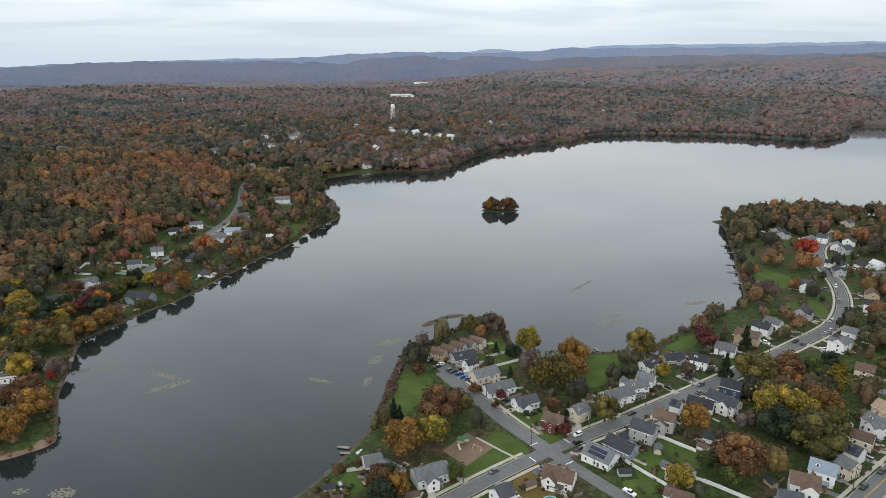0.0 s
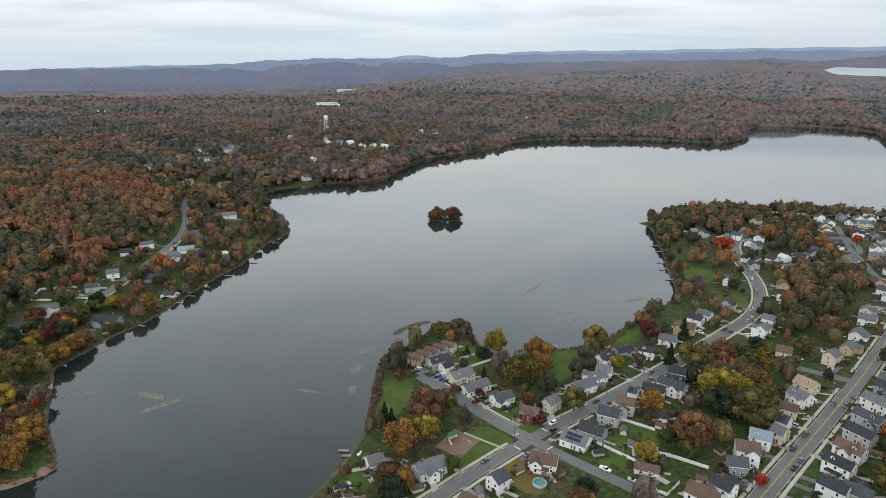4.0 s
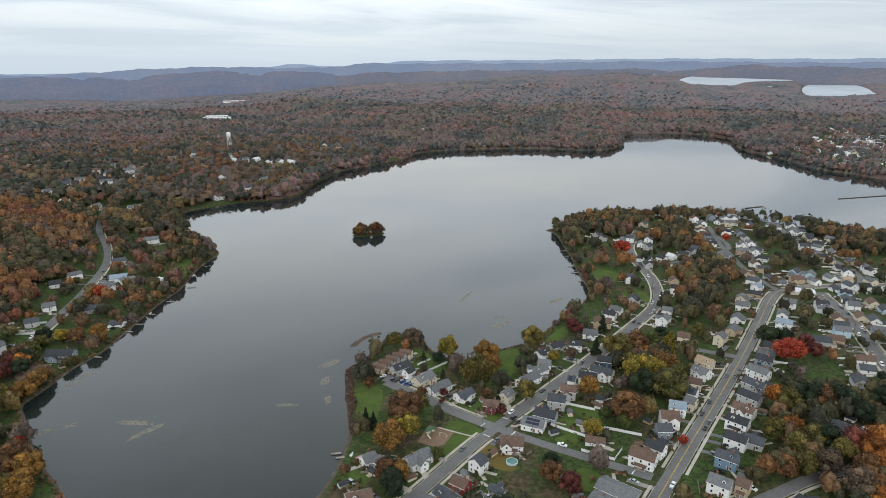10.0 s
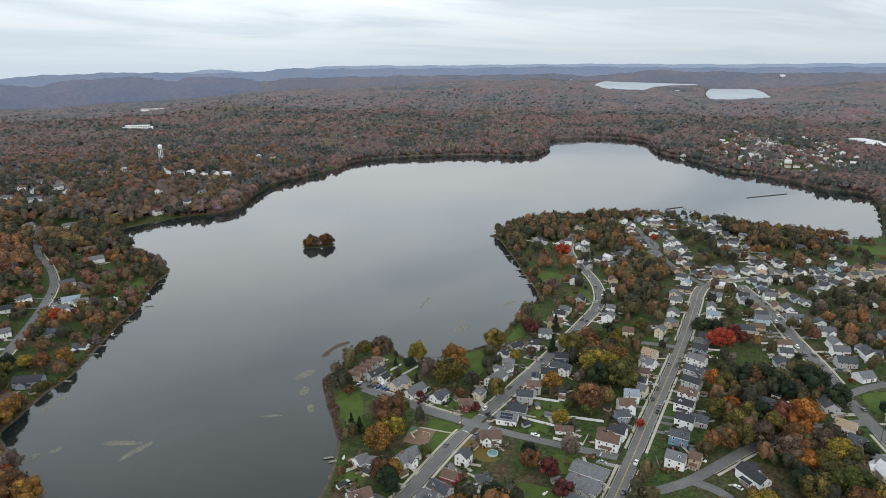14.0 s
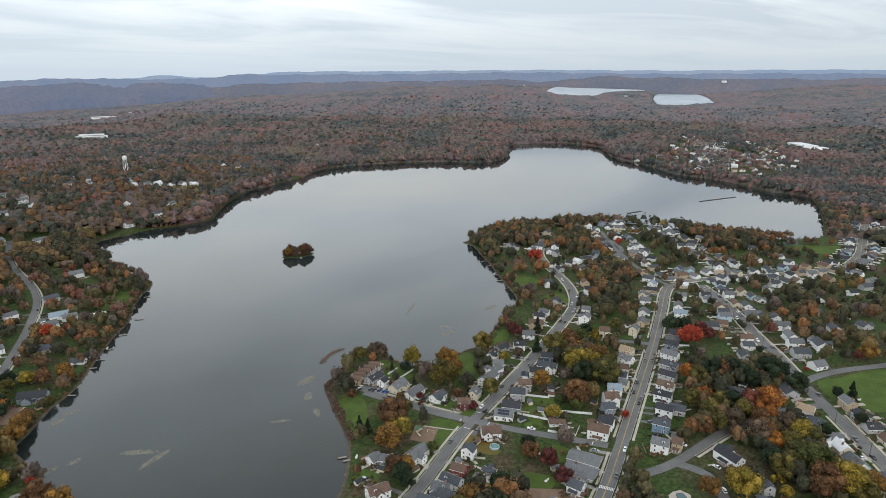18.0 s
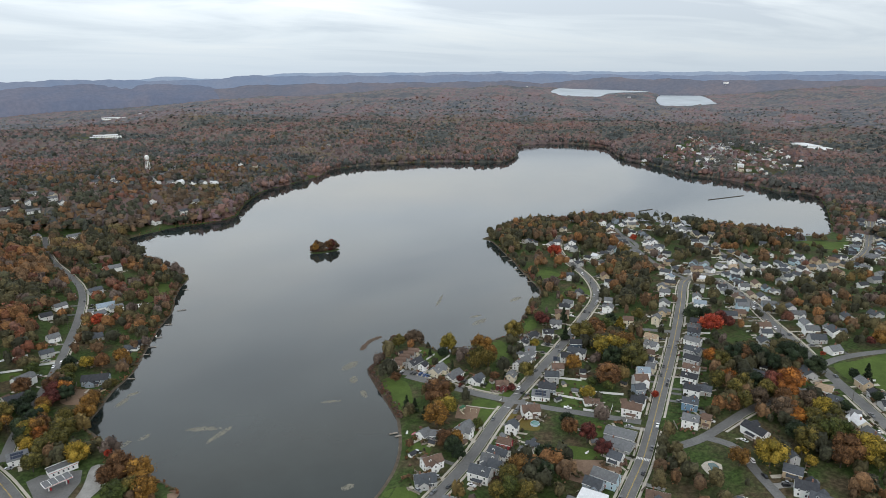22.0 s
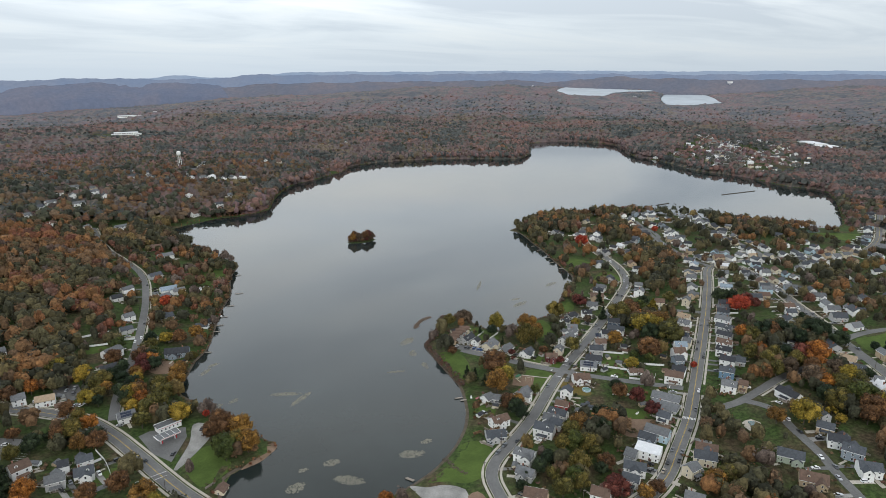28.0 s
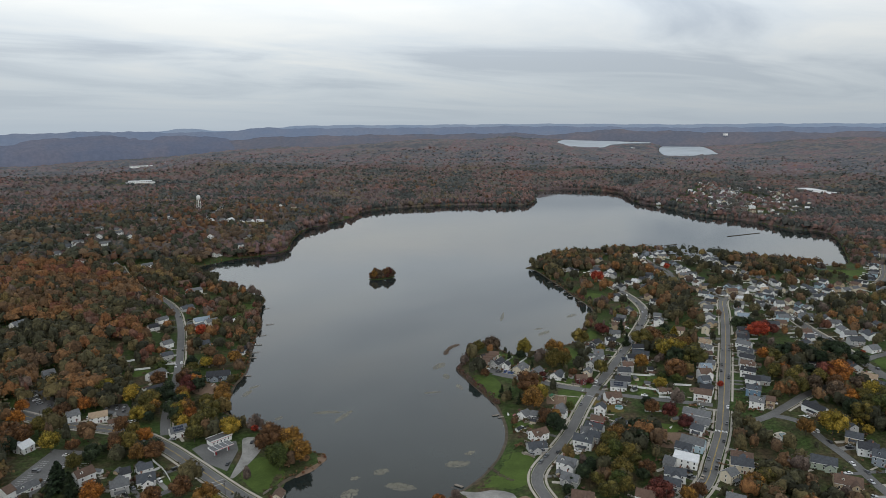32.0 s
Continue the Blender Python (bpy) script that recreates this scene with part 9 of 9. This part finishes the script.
# hedges and low plants of all the yards
HX = [(a, c, q) for a, c, q in HOUSES if c < 800 and a < 760]
gx, gy, gr, gh, gt = [], [], [], [], []
yard_paths, wood_fence = Shape(), Shape()
for hx, hy, hs in HX:
    lean = yr.uniform(0, 3.14)
    for _ in range(10):
        a, o = yr.uniform(0, 6.28), hs + yr.uniform(0.8, 8.0)
        x, y = hx + o * math.cos(a), hy + o * math.sin(a)
        if ground_z(x, y) < 0.7 or near_road(x, y) < 1.6 or any(math.hypot(x - p, y - c) < 3 for p, c in CARS):
            continue
        rad_, tone_ = yr.uniform(0.5, 1.6), yr.choice((0.02, 0.05, 0.15, 0.2, 0.27, 0.27, 0.53, 0.62, 0.88))
        run = yr.choice((1, 1, 1, 2, 4))
        for k in range(run):
            gx.append(x + k * 1.3 * math.cos(lean)), gy.append(y + k * 1.3 * math.sin(lean)), gr.append(rad_), gh.append(rad_ * yr.uniform(1.3, 2.3)), gt.append(tone_)
    for _ in range(2):
        a = yr.uniform(0, 6.28)
        cx, cy = hx + (hs + 3.2) * math.cos(a), hy + (hs + 3.2) * math.sin(a)
        if near_road(cx, cy) < 2.5 or ground_z(cx, cy) < 0.9:
            continue
        w_, l_ = yr.uniform(0.5, 1.6), yr.uniform(1.6, 4.0)
        ca, sa = math.cos(a + 1.57), math.sin(a + 1.57)
        yard_paths.face([(px, py, ground_z(px, py) + 0.14) for px, py in [(cx + ca * u * w_ - sa * v * l_, cy + sa * u * w_ + ca * v * l_) for u, v in ((-1, -1), (1, -1), (1, 1), (-1, 1))]])
    if yr.random() < 0.5:
        a = yr.uniform(0, 6.28)
        ca, sa = math.cos(a), math.sin(a)
        x0, y0 = hx + (hs + 4) * ca, hy + (hs + 4) * sa
        for k in range(4):
            e0, e1 = (x0 - sa * (k * 2.4 - 5), y0 + ca * (k * 2.4 - 5)), (x0 - sa * (k * 2.4 - 2.7), y0 + ca * (k * 2.4 - 2.7))
            if near_road(*e0) < 2 or ground_z(*e0) < 1:
                continue
            z0, z1 = ground_z(*e0), ground_z(*e1)
            o = (ca * 0.1, sa * 0.1)
            wood_fence.face([(*e0, z0 - 0.2), (*e1, z1 - 0.2), (*e1, z1 + 1.5), (*e0, z0 + 1.5)])
            wood_fence.face([(e0[0] + o[0], e0[1] + o[1], z0 + 1.5), (e1[0] + o[0], e1[1] + o[1], z1 + 1.5), (e1[0] + o[0], e1[1] + o[1], z1 - 0.2), (e0[0] + o[0], e0[1] + o[1], z0 - 0.2)])
            wood_fence.face([(*e0, z0 + 1.5), (*e1, z1 + 1.5), (e1[0] + o[0], e1[1] + o[1], z1 + 1.5), (e0[0] + o[0], e0[1] + o[1], z0 + 1.5)])
gx, gy, gr, gh, gt = (np.array(q, float) for q in (gx, gy, gr, gh, gt))
woods("garden_hedges", gx, gy, gr, gh, gt, 3, "clipped and loose green and brown hedges round the yards", 77, 0.4, None, 2, 6, 0.3)
tagged(new("garden_paths", yard_paths.mesh("garden_paths", M_CONCRETE)), "pale concrete paths and patios beside the houses", "paving", kind="stuff")
tagged(new("garden_fences", wood_fence.mesh("garden_fences", M_DECK)), "weathered wooden fences between the yards", "fence", kind="stuff")
# trees along the lane and below the bridge road
for x, y, high, tone, kind in ((-308, 239, 11, "orange", "broad"), (-255, 210, 14, "gold", "broad"), (-247, 209, 12, "yellow", "broad"), (-238, 199, 10, "brown", "broad"), (-261, 239, 9, "brown", "broad"), (-317, 246, 15, "dark", "conifer"), (-326, 249, 14, "dark", "conifer"),
                               (-312, 218, 10, "orange", "broad"), (-303, 212, 11, "red", "broad"), (-294, 211, 9, "brown", "broad"), (-285, 206, 10, "gold", "broad"), (-276, 202, 10, "olive", "broad"), (-267, 197, 11, "orange", "broad"), (-256, 190, 10, "brown", "broad"), (-322, 222, 10, "brown", "broad"),
                               (-290, 224, 9, "olive", "bare"), (-272, 218, 10, "bare", "bare"), (-21, 107, 9, "maroon", "broad"), (-62, 100, 10, "olive", "broad"), (-54, 99, 9, "orange", "broad"), (-76, 102, 10, "yellow", "broad"), (35, 78, 12, "olive", "broad"), (25, 79, 12, "gold", "broad")):
    if near_road(x, y) > 1.5 and not any(math.hypot(x - a, y - c) < q + 2 for a, c, q in HOUSES):
        tree(x, y, high, tone, kind, 1.0, "beside a lane")
# the island's trees: two clumps with a gap between them
for x, y, h, tone, kind in ((47, 692, 10, "brown", "bare"), (51, 689, 13, "gold", "broad"), (55, 693, 15, "brown", "broad"), (59, 690, 13, "bare", "bare"), (66, 692, 12, "bare", "bare"), (70, 689, 15, "brown", "broad"), (75, 692, 14, "maroon", "broad"),
                            (79, 690, 12, "bare", "broad"), (83, 691, 8, "bare", "bare"), (62, 692, 9, "bare", "bare"), (45, 690, 7, "brown", "bare"), (63, 689, 8, "bare", "bare")):
    tree(x, y, h, tone, kind, 0.74, "on the small island")
for k in range(16):
    a = k * 0.39
    tree(64 + (15.0 + k % 2) * math.cos(a), 691 + 5.2 * math.sin(a), 4.4 + (k % 3) * 0.9, ("brown", "maroon", "bare")[k % 3], "shrub", 1.1, "on the small island")
# small sheds behind the houses
sr = random.Random(8)
count_s = 0
for hx, hy, hs in list(HOUSES[:130]):
    a = sr.uniform(0, 6.28)
    x, y = hx + (hs + 6) * math.cos(a), hy + (hs + 6) * math.sin(a)
    if count_s < 46 and near_road(x, y) > 6 and ground_z(x, y) > 1 and not any(math.hypot(x - q, y - c) < s + 2.6 for q, c, s in HOUSES) and not any(math.hypot(x - q, y - c) < 4 for q, c in CARS) and not any(math.hypot(x - q, y - c) < s * 0.6 for q, c, s in PLANTED):
        house(round(x, 1), round(y, 1), sr.uniform(0, 180), sr.uniform(3.4, 5.2), 3.0, 3.2, sr.choice(("white", "grey", "tan", "cream")), sr.choice(("grey", "dark", "brown")))
        count_s += 1


# ---- the woods, kept clear of houses ----
def off_houses(x, y):
    ok_h = np.ones(x.shape, bool)
    for hx, hy, hs in HOUSES:
        if hy > 900:
            ux, uy = (hx + 150) / math.hypot(hx + 150, hy + 50), (hy + 50) / math.hypot(hx + 150, hy + 50)
            along, cross = (x - hx) * ux + (y - hy) * uy, (x - hx) * uy - (y - hy) * ux
            ok_h &= cross ** 2 + ((along + 15) / 2.1) ** 2 > (hs + (2.5 if hx > 1000 else 4.5)) ** 2
        elif hy > 380 or hx < -200:
            ok_h &= (x - hx) ** 2 + ((y - hy + 8) / 1.8) ** 2 > (hs + 6) ** 2
    return ok_h


def thinned(r, x, y):
    """The far settlement keeps only some of its trees."""
    return ~gap(x, y, np.array(FAR_TOWN, float), True)[1] | (r.random(x.size) < 0.5)


def drift(x, y):
    """Slow change of tone from one hillside to the next."""
    return 0.5 * np.sin(x / 130 + 1.2 * np.sin(y / 95)) * np.cos(y / 75 + 0.6 * np.sin(x / 210)) + 0.3 * np.sin(x / 48 + y / 37 + np.sin(x / 90)) + 0.25 * np.cos(x / 29 - y / 43)


def far_tones(r, x, y):
    f = drift(x, y)
    g = np.sin(x / 190 + 1.3 * np.sin(y / 140 + 1)) * np.cos(y / 160) + 0.6 * np.sin(x / 61 - y / 83) + 0.4 * np.sin(x / 33 + y / 27)
    warm = np.clip(0.64 + 0.13 * g + r.normal(0, 0.065, x.size), 0.36, 1.0)
    t = np.where(r.random(x.size) < np.clip(0.44 + 1.05 * f, 0.05, 0.95), np.clip(0.15 + 0.08 * g + r.normal(0, 0.06, x.size), 0, 0.32), warm)
    return np.clip(t, 0, 1)


r = np.random.default_rng(11)
x, y = scatter(r, -900, 1500, 150, 1500, 9.6)
dist = np.hypot(x + 150, y + 50)
ok = outside_lake(x, y, 4) & ~in_town(x, y) & ~cleared(x, y) & sector(x, y) & (dist < 960)
x, y = x[ok], y[ok]
tip = (x > 270) & (x < 700) & (y > 540) & (y < 730)
ok = (road_gap(x, y) > 4) & off_houses(x, y) & (~tip | (r.random(x.size) < np.where(gap(x, y, LAKE_LINE, True)[0] < 26, 0.8, 0.22)))
x, y, tip = x[ok], y[ok], tip[ok]
near_tone = tones(r, x, y)
near_tone = np.where(tip, r.choice([0.04, 0.08, 0.15, 0.20, 0.24, 0.28, 0.32, 0.40, 0.55, 0.72], x.size) + r.uniform(-0.03, 0.03, x.size), near_tone)
woods("woods_near", x, y, r.gamma(9, 0.82, x.size).clip(3.6, 12.0), r.uniform(10, 20, x.size), near_tone, 17, "mixed autumn woodland in orange, brown and dark green", 3, 0.20, None, 2, 6, 0.36, 4)
x, y = scatter(r, -1800, 2400, 150, 1900, 11.0)
dist = np.hypot(x + 150, y + 50)
ok = outside_lake(x, y, 4) & ~in_town(x, y) & ~cleared(x, y) & sector(x, y) & (dist >= 960) & (dist < 2250) & off_houses(x, y) & thinned(r, x, y)
ok &= (r.random(x.size) < 1.05 - step01(dist, 1150, 1650)) | gap(x, y, np.array(FAR_TOWN, float), True)[1]
x, y = x[ok], y[ok]
far_part = x > 950
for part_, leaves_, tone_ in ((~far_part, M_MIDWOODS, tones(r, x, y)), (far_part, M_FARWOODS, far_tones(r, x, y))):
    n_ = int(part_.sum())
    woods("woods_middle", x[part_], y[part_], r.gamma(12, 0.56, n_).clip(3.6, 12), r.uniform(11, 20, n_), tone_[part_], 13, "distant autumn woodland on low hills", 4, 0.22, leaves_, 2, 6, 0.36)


def far_wood(x, y):
    dist = np.hypot(x + 150, y + 50)
    return outside_lake(x, y, 6) & ~in_town(x, y) & ~cleared(x, y) & off_houses(x, y) & (dist > 1000) & ~gap(x, y, np.array(FAR_TOWN, float), True)[1]


canopy("woods_far", 1000, 2700, 0.0038, 0.0060, far_wood, far_tones, "distant half-bare woodland on low hills, tinted with haze", 6, M_FARWOODS)
canopy("woods_farther", 2600, 4680, 0.0034, 0.0046, far_wood, far_tones, "far half-bare woodland over the hills, paled and blued by painted haze", 7, M_LASTWOODS)
for low_d, high_d, gap_m, size_m in ((1150, 1900, 12.5, 0.48), (1900, 3300, 21.0, 0.64)):
    x, y = scatter(r, -2500, 3300, 150, 3400, gap_m)
    dist = np.hypot(x + 150, y + 50)
    ok = sector(x, y) & (dist >= low_d) & (dist < high_d)
    ok &= r.random(x.size) < np.minimum(step01(dist, 1100, 1500) + 0.2, 1.0 - 0.6 * step01(dist, 2300, 3300))
    x, y = x[ok], y[ok]
    ok = far_wood(x, y)
    x, y = x[ok], y[ok]
    woods("woods_distant", x, y, r.gamma(11, size_m, x.size).clip(4, 13), r.uniform(11, 18, x.size), far_tones(r, x, y), 4, "far wooded hills in autumn brown with haze mixed into the colour", 5, 0.42, M_FARWOODS, 2, 6, 0.36)
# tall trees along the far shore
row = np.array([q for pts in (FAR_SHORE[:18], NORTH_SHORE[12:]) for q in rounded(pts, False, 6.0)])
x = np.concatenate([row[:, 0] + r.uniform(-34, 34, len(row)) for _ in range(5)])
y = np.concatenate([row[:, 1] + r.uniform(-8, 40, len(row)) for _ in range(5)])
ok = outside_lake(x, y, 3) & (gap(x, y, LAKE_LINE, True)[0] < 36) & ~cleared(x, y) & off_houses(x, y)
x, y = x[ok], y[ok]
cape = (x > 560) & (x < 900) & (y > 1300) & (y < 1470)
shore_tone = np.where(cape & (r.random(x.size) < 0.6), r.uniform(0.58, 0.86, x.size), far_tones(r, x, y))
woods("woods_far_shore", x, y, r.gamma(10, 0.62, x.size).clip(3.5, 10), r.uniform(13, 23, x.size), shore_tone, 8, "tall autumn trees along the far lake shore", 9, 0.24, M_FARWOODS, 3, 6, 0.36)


# ---- houses of the far hills, gathered into one mesh ----
slots = list(WALL) + list(ROOF)
mats = [WALL[k] for k in WALL] + [ROOF[k] for k in ROOF] + [M_GLASS]
far_h = Shape()
for x, y, heading, long, wide, top, wall, roof in DISTANT:
    hl, hw = long / 2, wide / 2
    rise = min(hw * 0.68, top * 0.45)
    eave, k0 = top - rise, len(far_h.v)
    # a main block and a lower wing across it, each with its own pitched roof
    for sx, l_, w_, up, q in ((0, hl, hw, 0.0, 0), (hl * 0.3, hw + 2.2, hw * 0.6, -0.7, 1)):
        one = Shape()
        r_ = rise * w_ / hw
        one.prism([(-w_, -3.0), (w_, -3.0), (w_, eave + up), (0, eave + up + r_), (-w_, eave + up)], -l_, l_, list(WALL).index(wall))
        kk = r_ / w_
        one.prism([(w_ + 0.4, eave + up - 0.4 * kk), (0, eave + up + r_ + 0.08), (-w_ - 0.4, eave + up - 0.4 * kk), (-w_ - 0.4, eave + up - 0.4 * kk - 0.16), (0, eave + up + r_ - 0.08), (w_ + 0.4, eave + up - 0.4 * kk - 0.16)], -l_ - 0.35, l_ + 0.35, len(WALL) + list(ROOF).index(roof))
        for u in (-0.5, 0.5):
            for s_ in (-1, 1):
                one.box(s_ * w_ - 0.05, u * l_ - 0.6, 1.0, s_ * w_ + 0.05, u * l_ + 0.6, 2.5, len(mats) - 1)
                one.box(u * w_ - 0.5, s_ * l_ - 0.05, 1.0, u * w_ + 0.5, s_ * l_ + 0.05, 2.5, len(mats) - 1)
        m = pose(x, y, ground_z(x, y), 0, 0, heading - (90 if q == 0 else 0)) @ Matrix.Translation((0 if q == 0 else sx, 0, 0))
        b0 = len(far_h.v)
        far_h.v += [tuple(m @ Vector(p)) for p in one.v]
        far_h.f += [tuple(i + b0 for i in f) for f in one.f]
        far_h.s += one.s
tagged(new("far_houses", far_h.mesh("far_houses", mats)), "white and pale houses among the trees of the far hills", "houses", kind="stuff")


# ---- far ridges under the sky ----
def ridge(name, radius, deep, profile, mat, label, seed, rough=1.0):
    """A range of hills round the horizon: its crest by direction, a wooded front that falls towards the eye, and spurs."""
    rg = random.Random(seed)
    ph = [rg.uniform(0, 6.28) for _ in range(8)]
    low_a, high_a, steps, cols = profile[0][0], profile[-1][0], 900, 9
    pa, pz = [q[0] for q in profile], [q[1] for q in profile]
    sh_v, sh_f = [], []
    for k in range(steps + 1):
        a = low_a + (high_a - low_a) * k / steps
        u = (a - low_a) / 2.2
        # soften the corners of the crest
        h = sum(float(np.interp(a + o, pa, pz)) for o in (-0.9, -0.45, 0, 0.45, 0.9)) / 5
        h += rough * (3.2 * math.sin(u * 3.1 + ph[0]) + 2.0 * math.sin(u * 7.3 + ph[1]) + 1.1 * math.sin(u * 17.7 + ph[2]) + rg.uniform(-0.4, 0.4))
        foot = h - 110
        spur = 0.22 * math.sin(u * 1.1 + ph[3]) + 0.12 * math.sin(u * 2.9 + ph[4])
        for i in range(cols + 1):
            q = i / cols
            z = foot + (h - foot) * min(1.0, q ** (0.75 + spur)) + 0
            sh_v.append((*from_polar(a, radius - deep * (1 - q)), z if i else -60.0))
        sh_v.append((*from_polar(a, radius + 15), h - 25))
    w = cols + 2
    for k in range(steps):
        for i in range(w - 1):
            p = k * w + i
            sh_f.append((p, p + w, p + w + 1, p + 1))
    return tagged(new(name, mesh_from(name, sh_v, sh_f, mat, None, True)), label, "hills", kind="structure")


# distance haze is painted on: bluish base colour plus a blue glow, stronger farther off
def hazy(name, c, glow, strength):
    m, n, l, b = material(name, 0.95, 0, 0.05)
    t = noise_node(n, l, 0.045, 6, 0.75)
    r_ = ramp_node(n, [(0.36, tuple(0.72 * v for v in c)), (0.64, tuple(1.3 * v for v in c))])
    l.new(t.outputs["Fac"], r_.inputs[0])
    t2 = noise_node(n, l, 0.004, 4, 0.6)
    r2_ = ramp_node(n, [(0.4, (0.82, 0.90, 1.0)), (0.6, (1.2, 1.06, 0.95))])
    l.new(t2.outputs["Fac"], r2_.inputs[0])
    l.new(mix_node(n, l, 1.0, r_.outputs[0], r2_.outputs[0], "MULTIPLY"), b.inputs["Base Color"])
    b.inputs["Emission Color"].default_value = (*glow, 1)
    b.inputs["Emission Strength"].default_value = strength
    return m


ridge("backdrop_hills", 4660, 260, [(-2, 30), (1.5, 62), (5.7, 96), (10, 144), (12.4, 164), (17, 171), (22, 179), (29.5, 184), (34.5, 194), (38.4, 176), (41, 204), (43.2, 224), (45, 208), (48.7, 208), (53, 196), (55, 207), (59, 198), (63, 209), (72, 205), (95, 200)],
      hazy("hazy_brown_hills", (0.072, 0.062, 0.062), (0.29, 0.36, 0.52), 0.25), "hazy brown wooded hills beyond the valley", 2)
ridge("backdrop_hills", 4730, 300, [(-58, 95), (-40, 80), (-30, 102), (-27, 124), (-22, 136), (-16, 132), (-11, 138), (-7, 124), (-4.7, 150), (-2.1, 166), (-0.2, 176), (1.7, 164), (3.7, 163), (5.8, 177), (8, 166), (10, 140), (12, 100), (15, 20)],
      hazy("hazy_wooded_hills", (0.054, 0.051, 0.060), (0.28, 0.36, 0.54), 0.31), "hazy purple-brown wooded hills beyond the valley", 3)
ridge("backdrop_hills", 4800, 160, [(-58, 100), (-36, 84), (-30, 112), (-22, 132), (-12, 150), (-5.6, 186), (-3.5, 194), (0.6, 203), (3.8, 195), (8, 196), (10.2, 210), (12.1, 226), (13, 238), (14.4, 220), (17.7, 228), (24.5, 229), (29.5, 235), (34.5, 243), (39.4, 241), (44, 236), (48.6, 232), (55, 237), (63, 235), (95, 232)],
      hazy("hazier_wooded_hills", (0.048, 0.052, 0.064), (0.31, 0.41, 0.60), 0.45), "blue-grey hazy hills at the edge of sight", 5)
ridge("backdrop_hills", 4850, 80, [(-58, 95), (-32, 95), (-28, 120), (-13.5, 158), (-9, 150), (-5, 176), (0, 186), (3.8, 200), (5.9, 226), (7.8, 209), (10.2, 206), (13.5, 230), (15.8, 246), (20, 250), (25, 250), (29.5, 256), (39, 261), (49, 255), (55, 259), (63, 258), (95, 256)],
      hazy("haziest_hills", (0.038, 0.045, 0.055), (0.38, 0.49, 0.67), 0.60), "palest hazy blue line of hills below the sky", 6, 0.6)
# white water tower on the last wooded rise
hx, hy = from_polar(52.5, 4590)
hz = 191.0
ft = new("water_tower")
ft.matrix_basis = pose(hx, hy, ground_z(hx, hy))
tagged(ft, "wide white water tower far off on the hills", "water tower")
hang("stem", Shape().tube(0, 0, -2, hz - ground_z(hx, hy) - 6, 3, 2.5, 10).mesh("stem", M_TRIM), ft)
hang("tank", Shape().tube(0, 0, hz - ground_z(hx, hy) - 13, hz - ground_z(hx, hy), 15, 17, 16).mesh("tank", M_TRIM), ft)


# stone-lined ditch across the lawn by the lake
rd = random.Random(90)
ditch = Shape()
path = rounded([(-90, 186), (-89, 179), (-89, 170), (-86.5, 160)], False, 0.9)
for p in path:
    for _ in range(4):
        x, y, q = p[0] + rd.uniform(-1.6, 1.6), p[1] + rd.uniform(-0.6, 0.6), rd.uniform(0.25, 0.6)
        z, a = ground_z(x, y), rd.uniform(0, 6.28)
        top = [(x + q * rd.uniform(0.5, 0.8) * math.cos(a + k * 1.257), y + q * rd.uniform(0.5, 0.8) * math.sin(a + k * 1.257), z + q * rd.uniform(0.5, 0.8)) for k in range(5)]
        low_ = [(x + q * math.cos(a + k * 1.257), y + q * math.sin(a + k * 1.257), z - 0.1) for k in range(5)]
        ditch.face(top)
        for k in range(5):
            ditch.face([low_[k], low_[(k + 1) % 5], top[(k + 1) % 5], top[k]])
tagged(new("ditch_stones", ditch.mesh("ditch_stones", M_SHORE)), "dark rough stones lining a ditch across the lawn", "stones", kind="stuff")
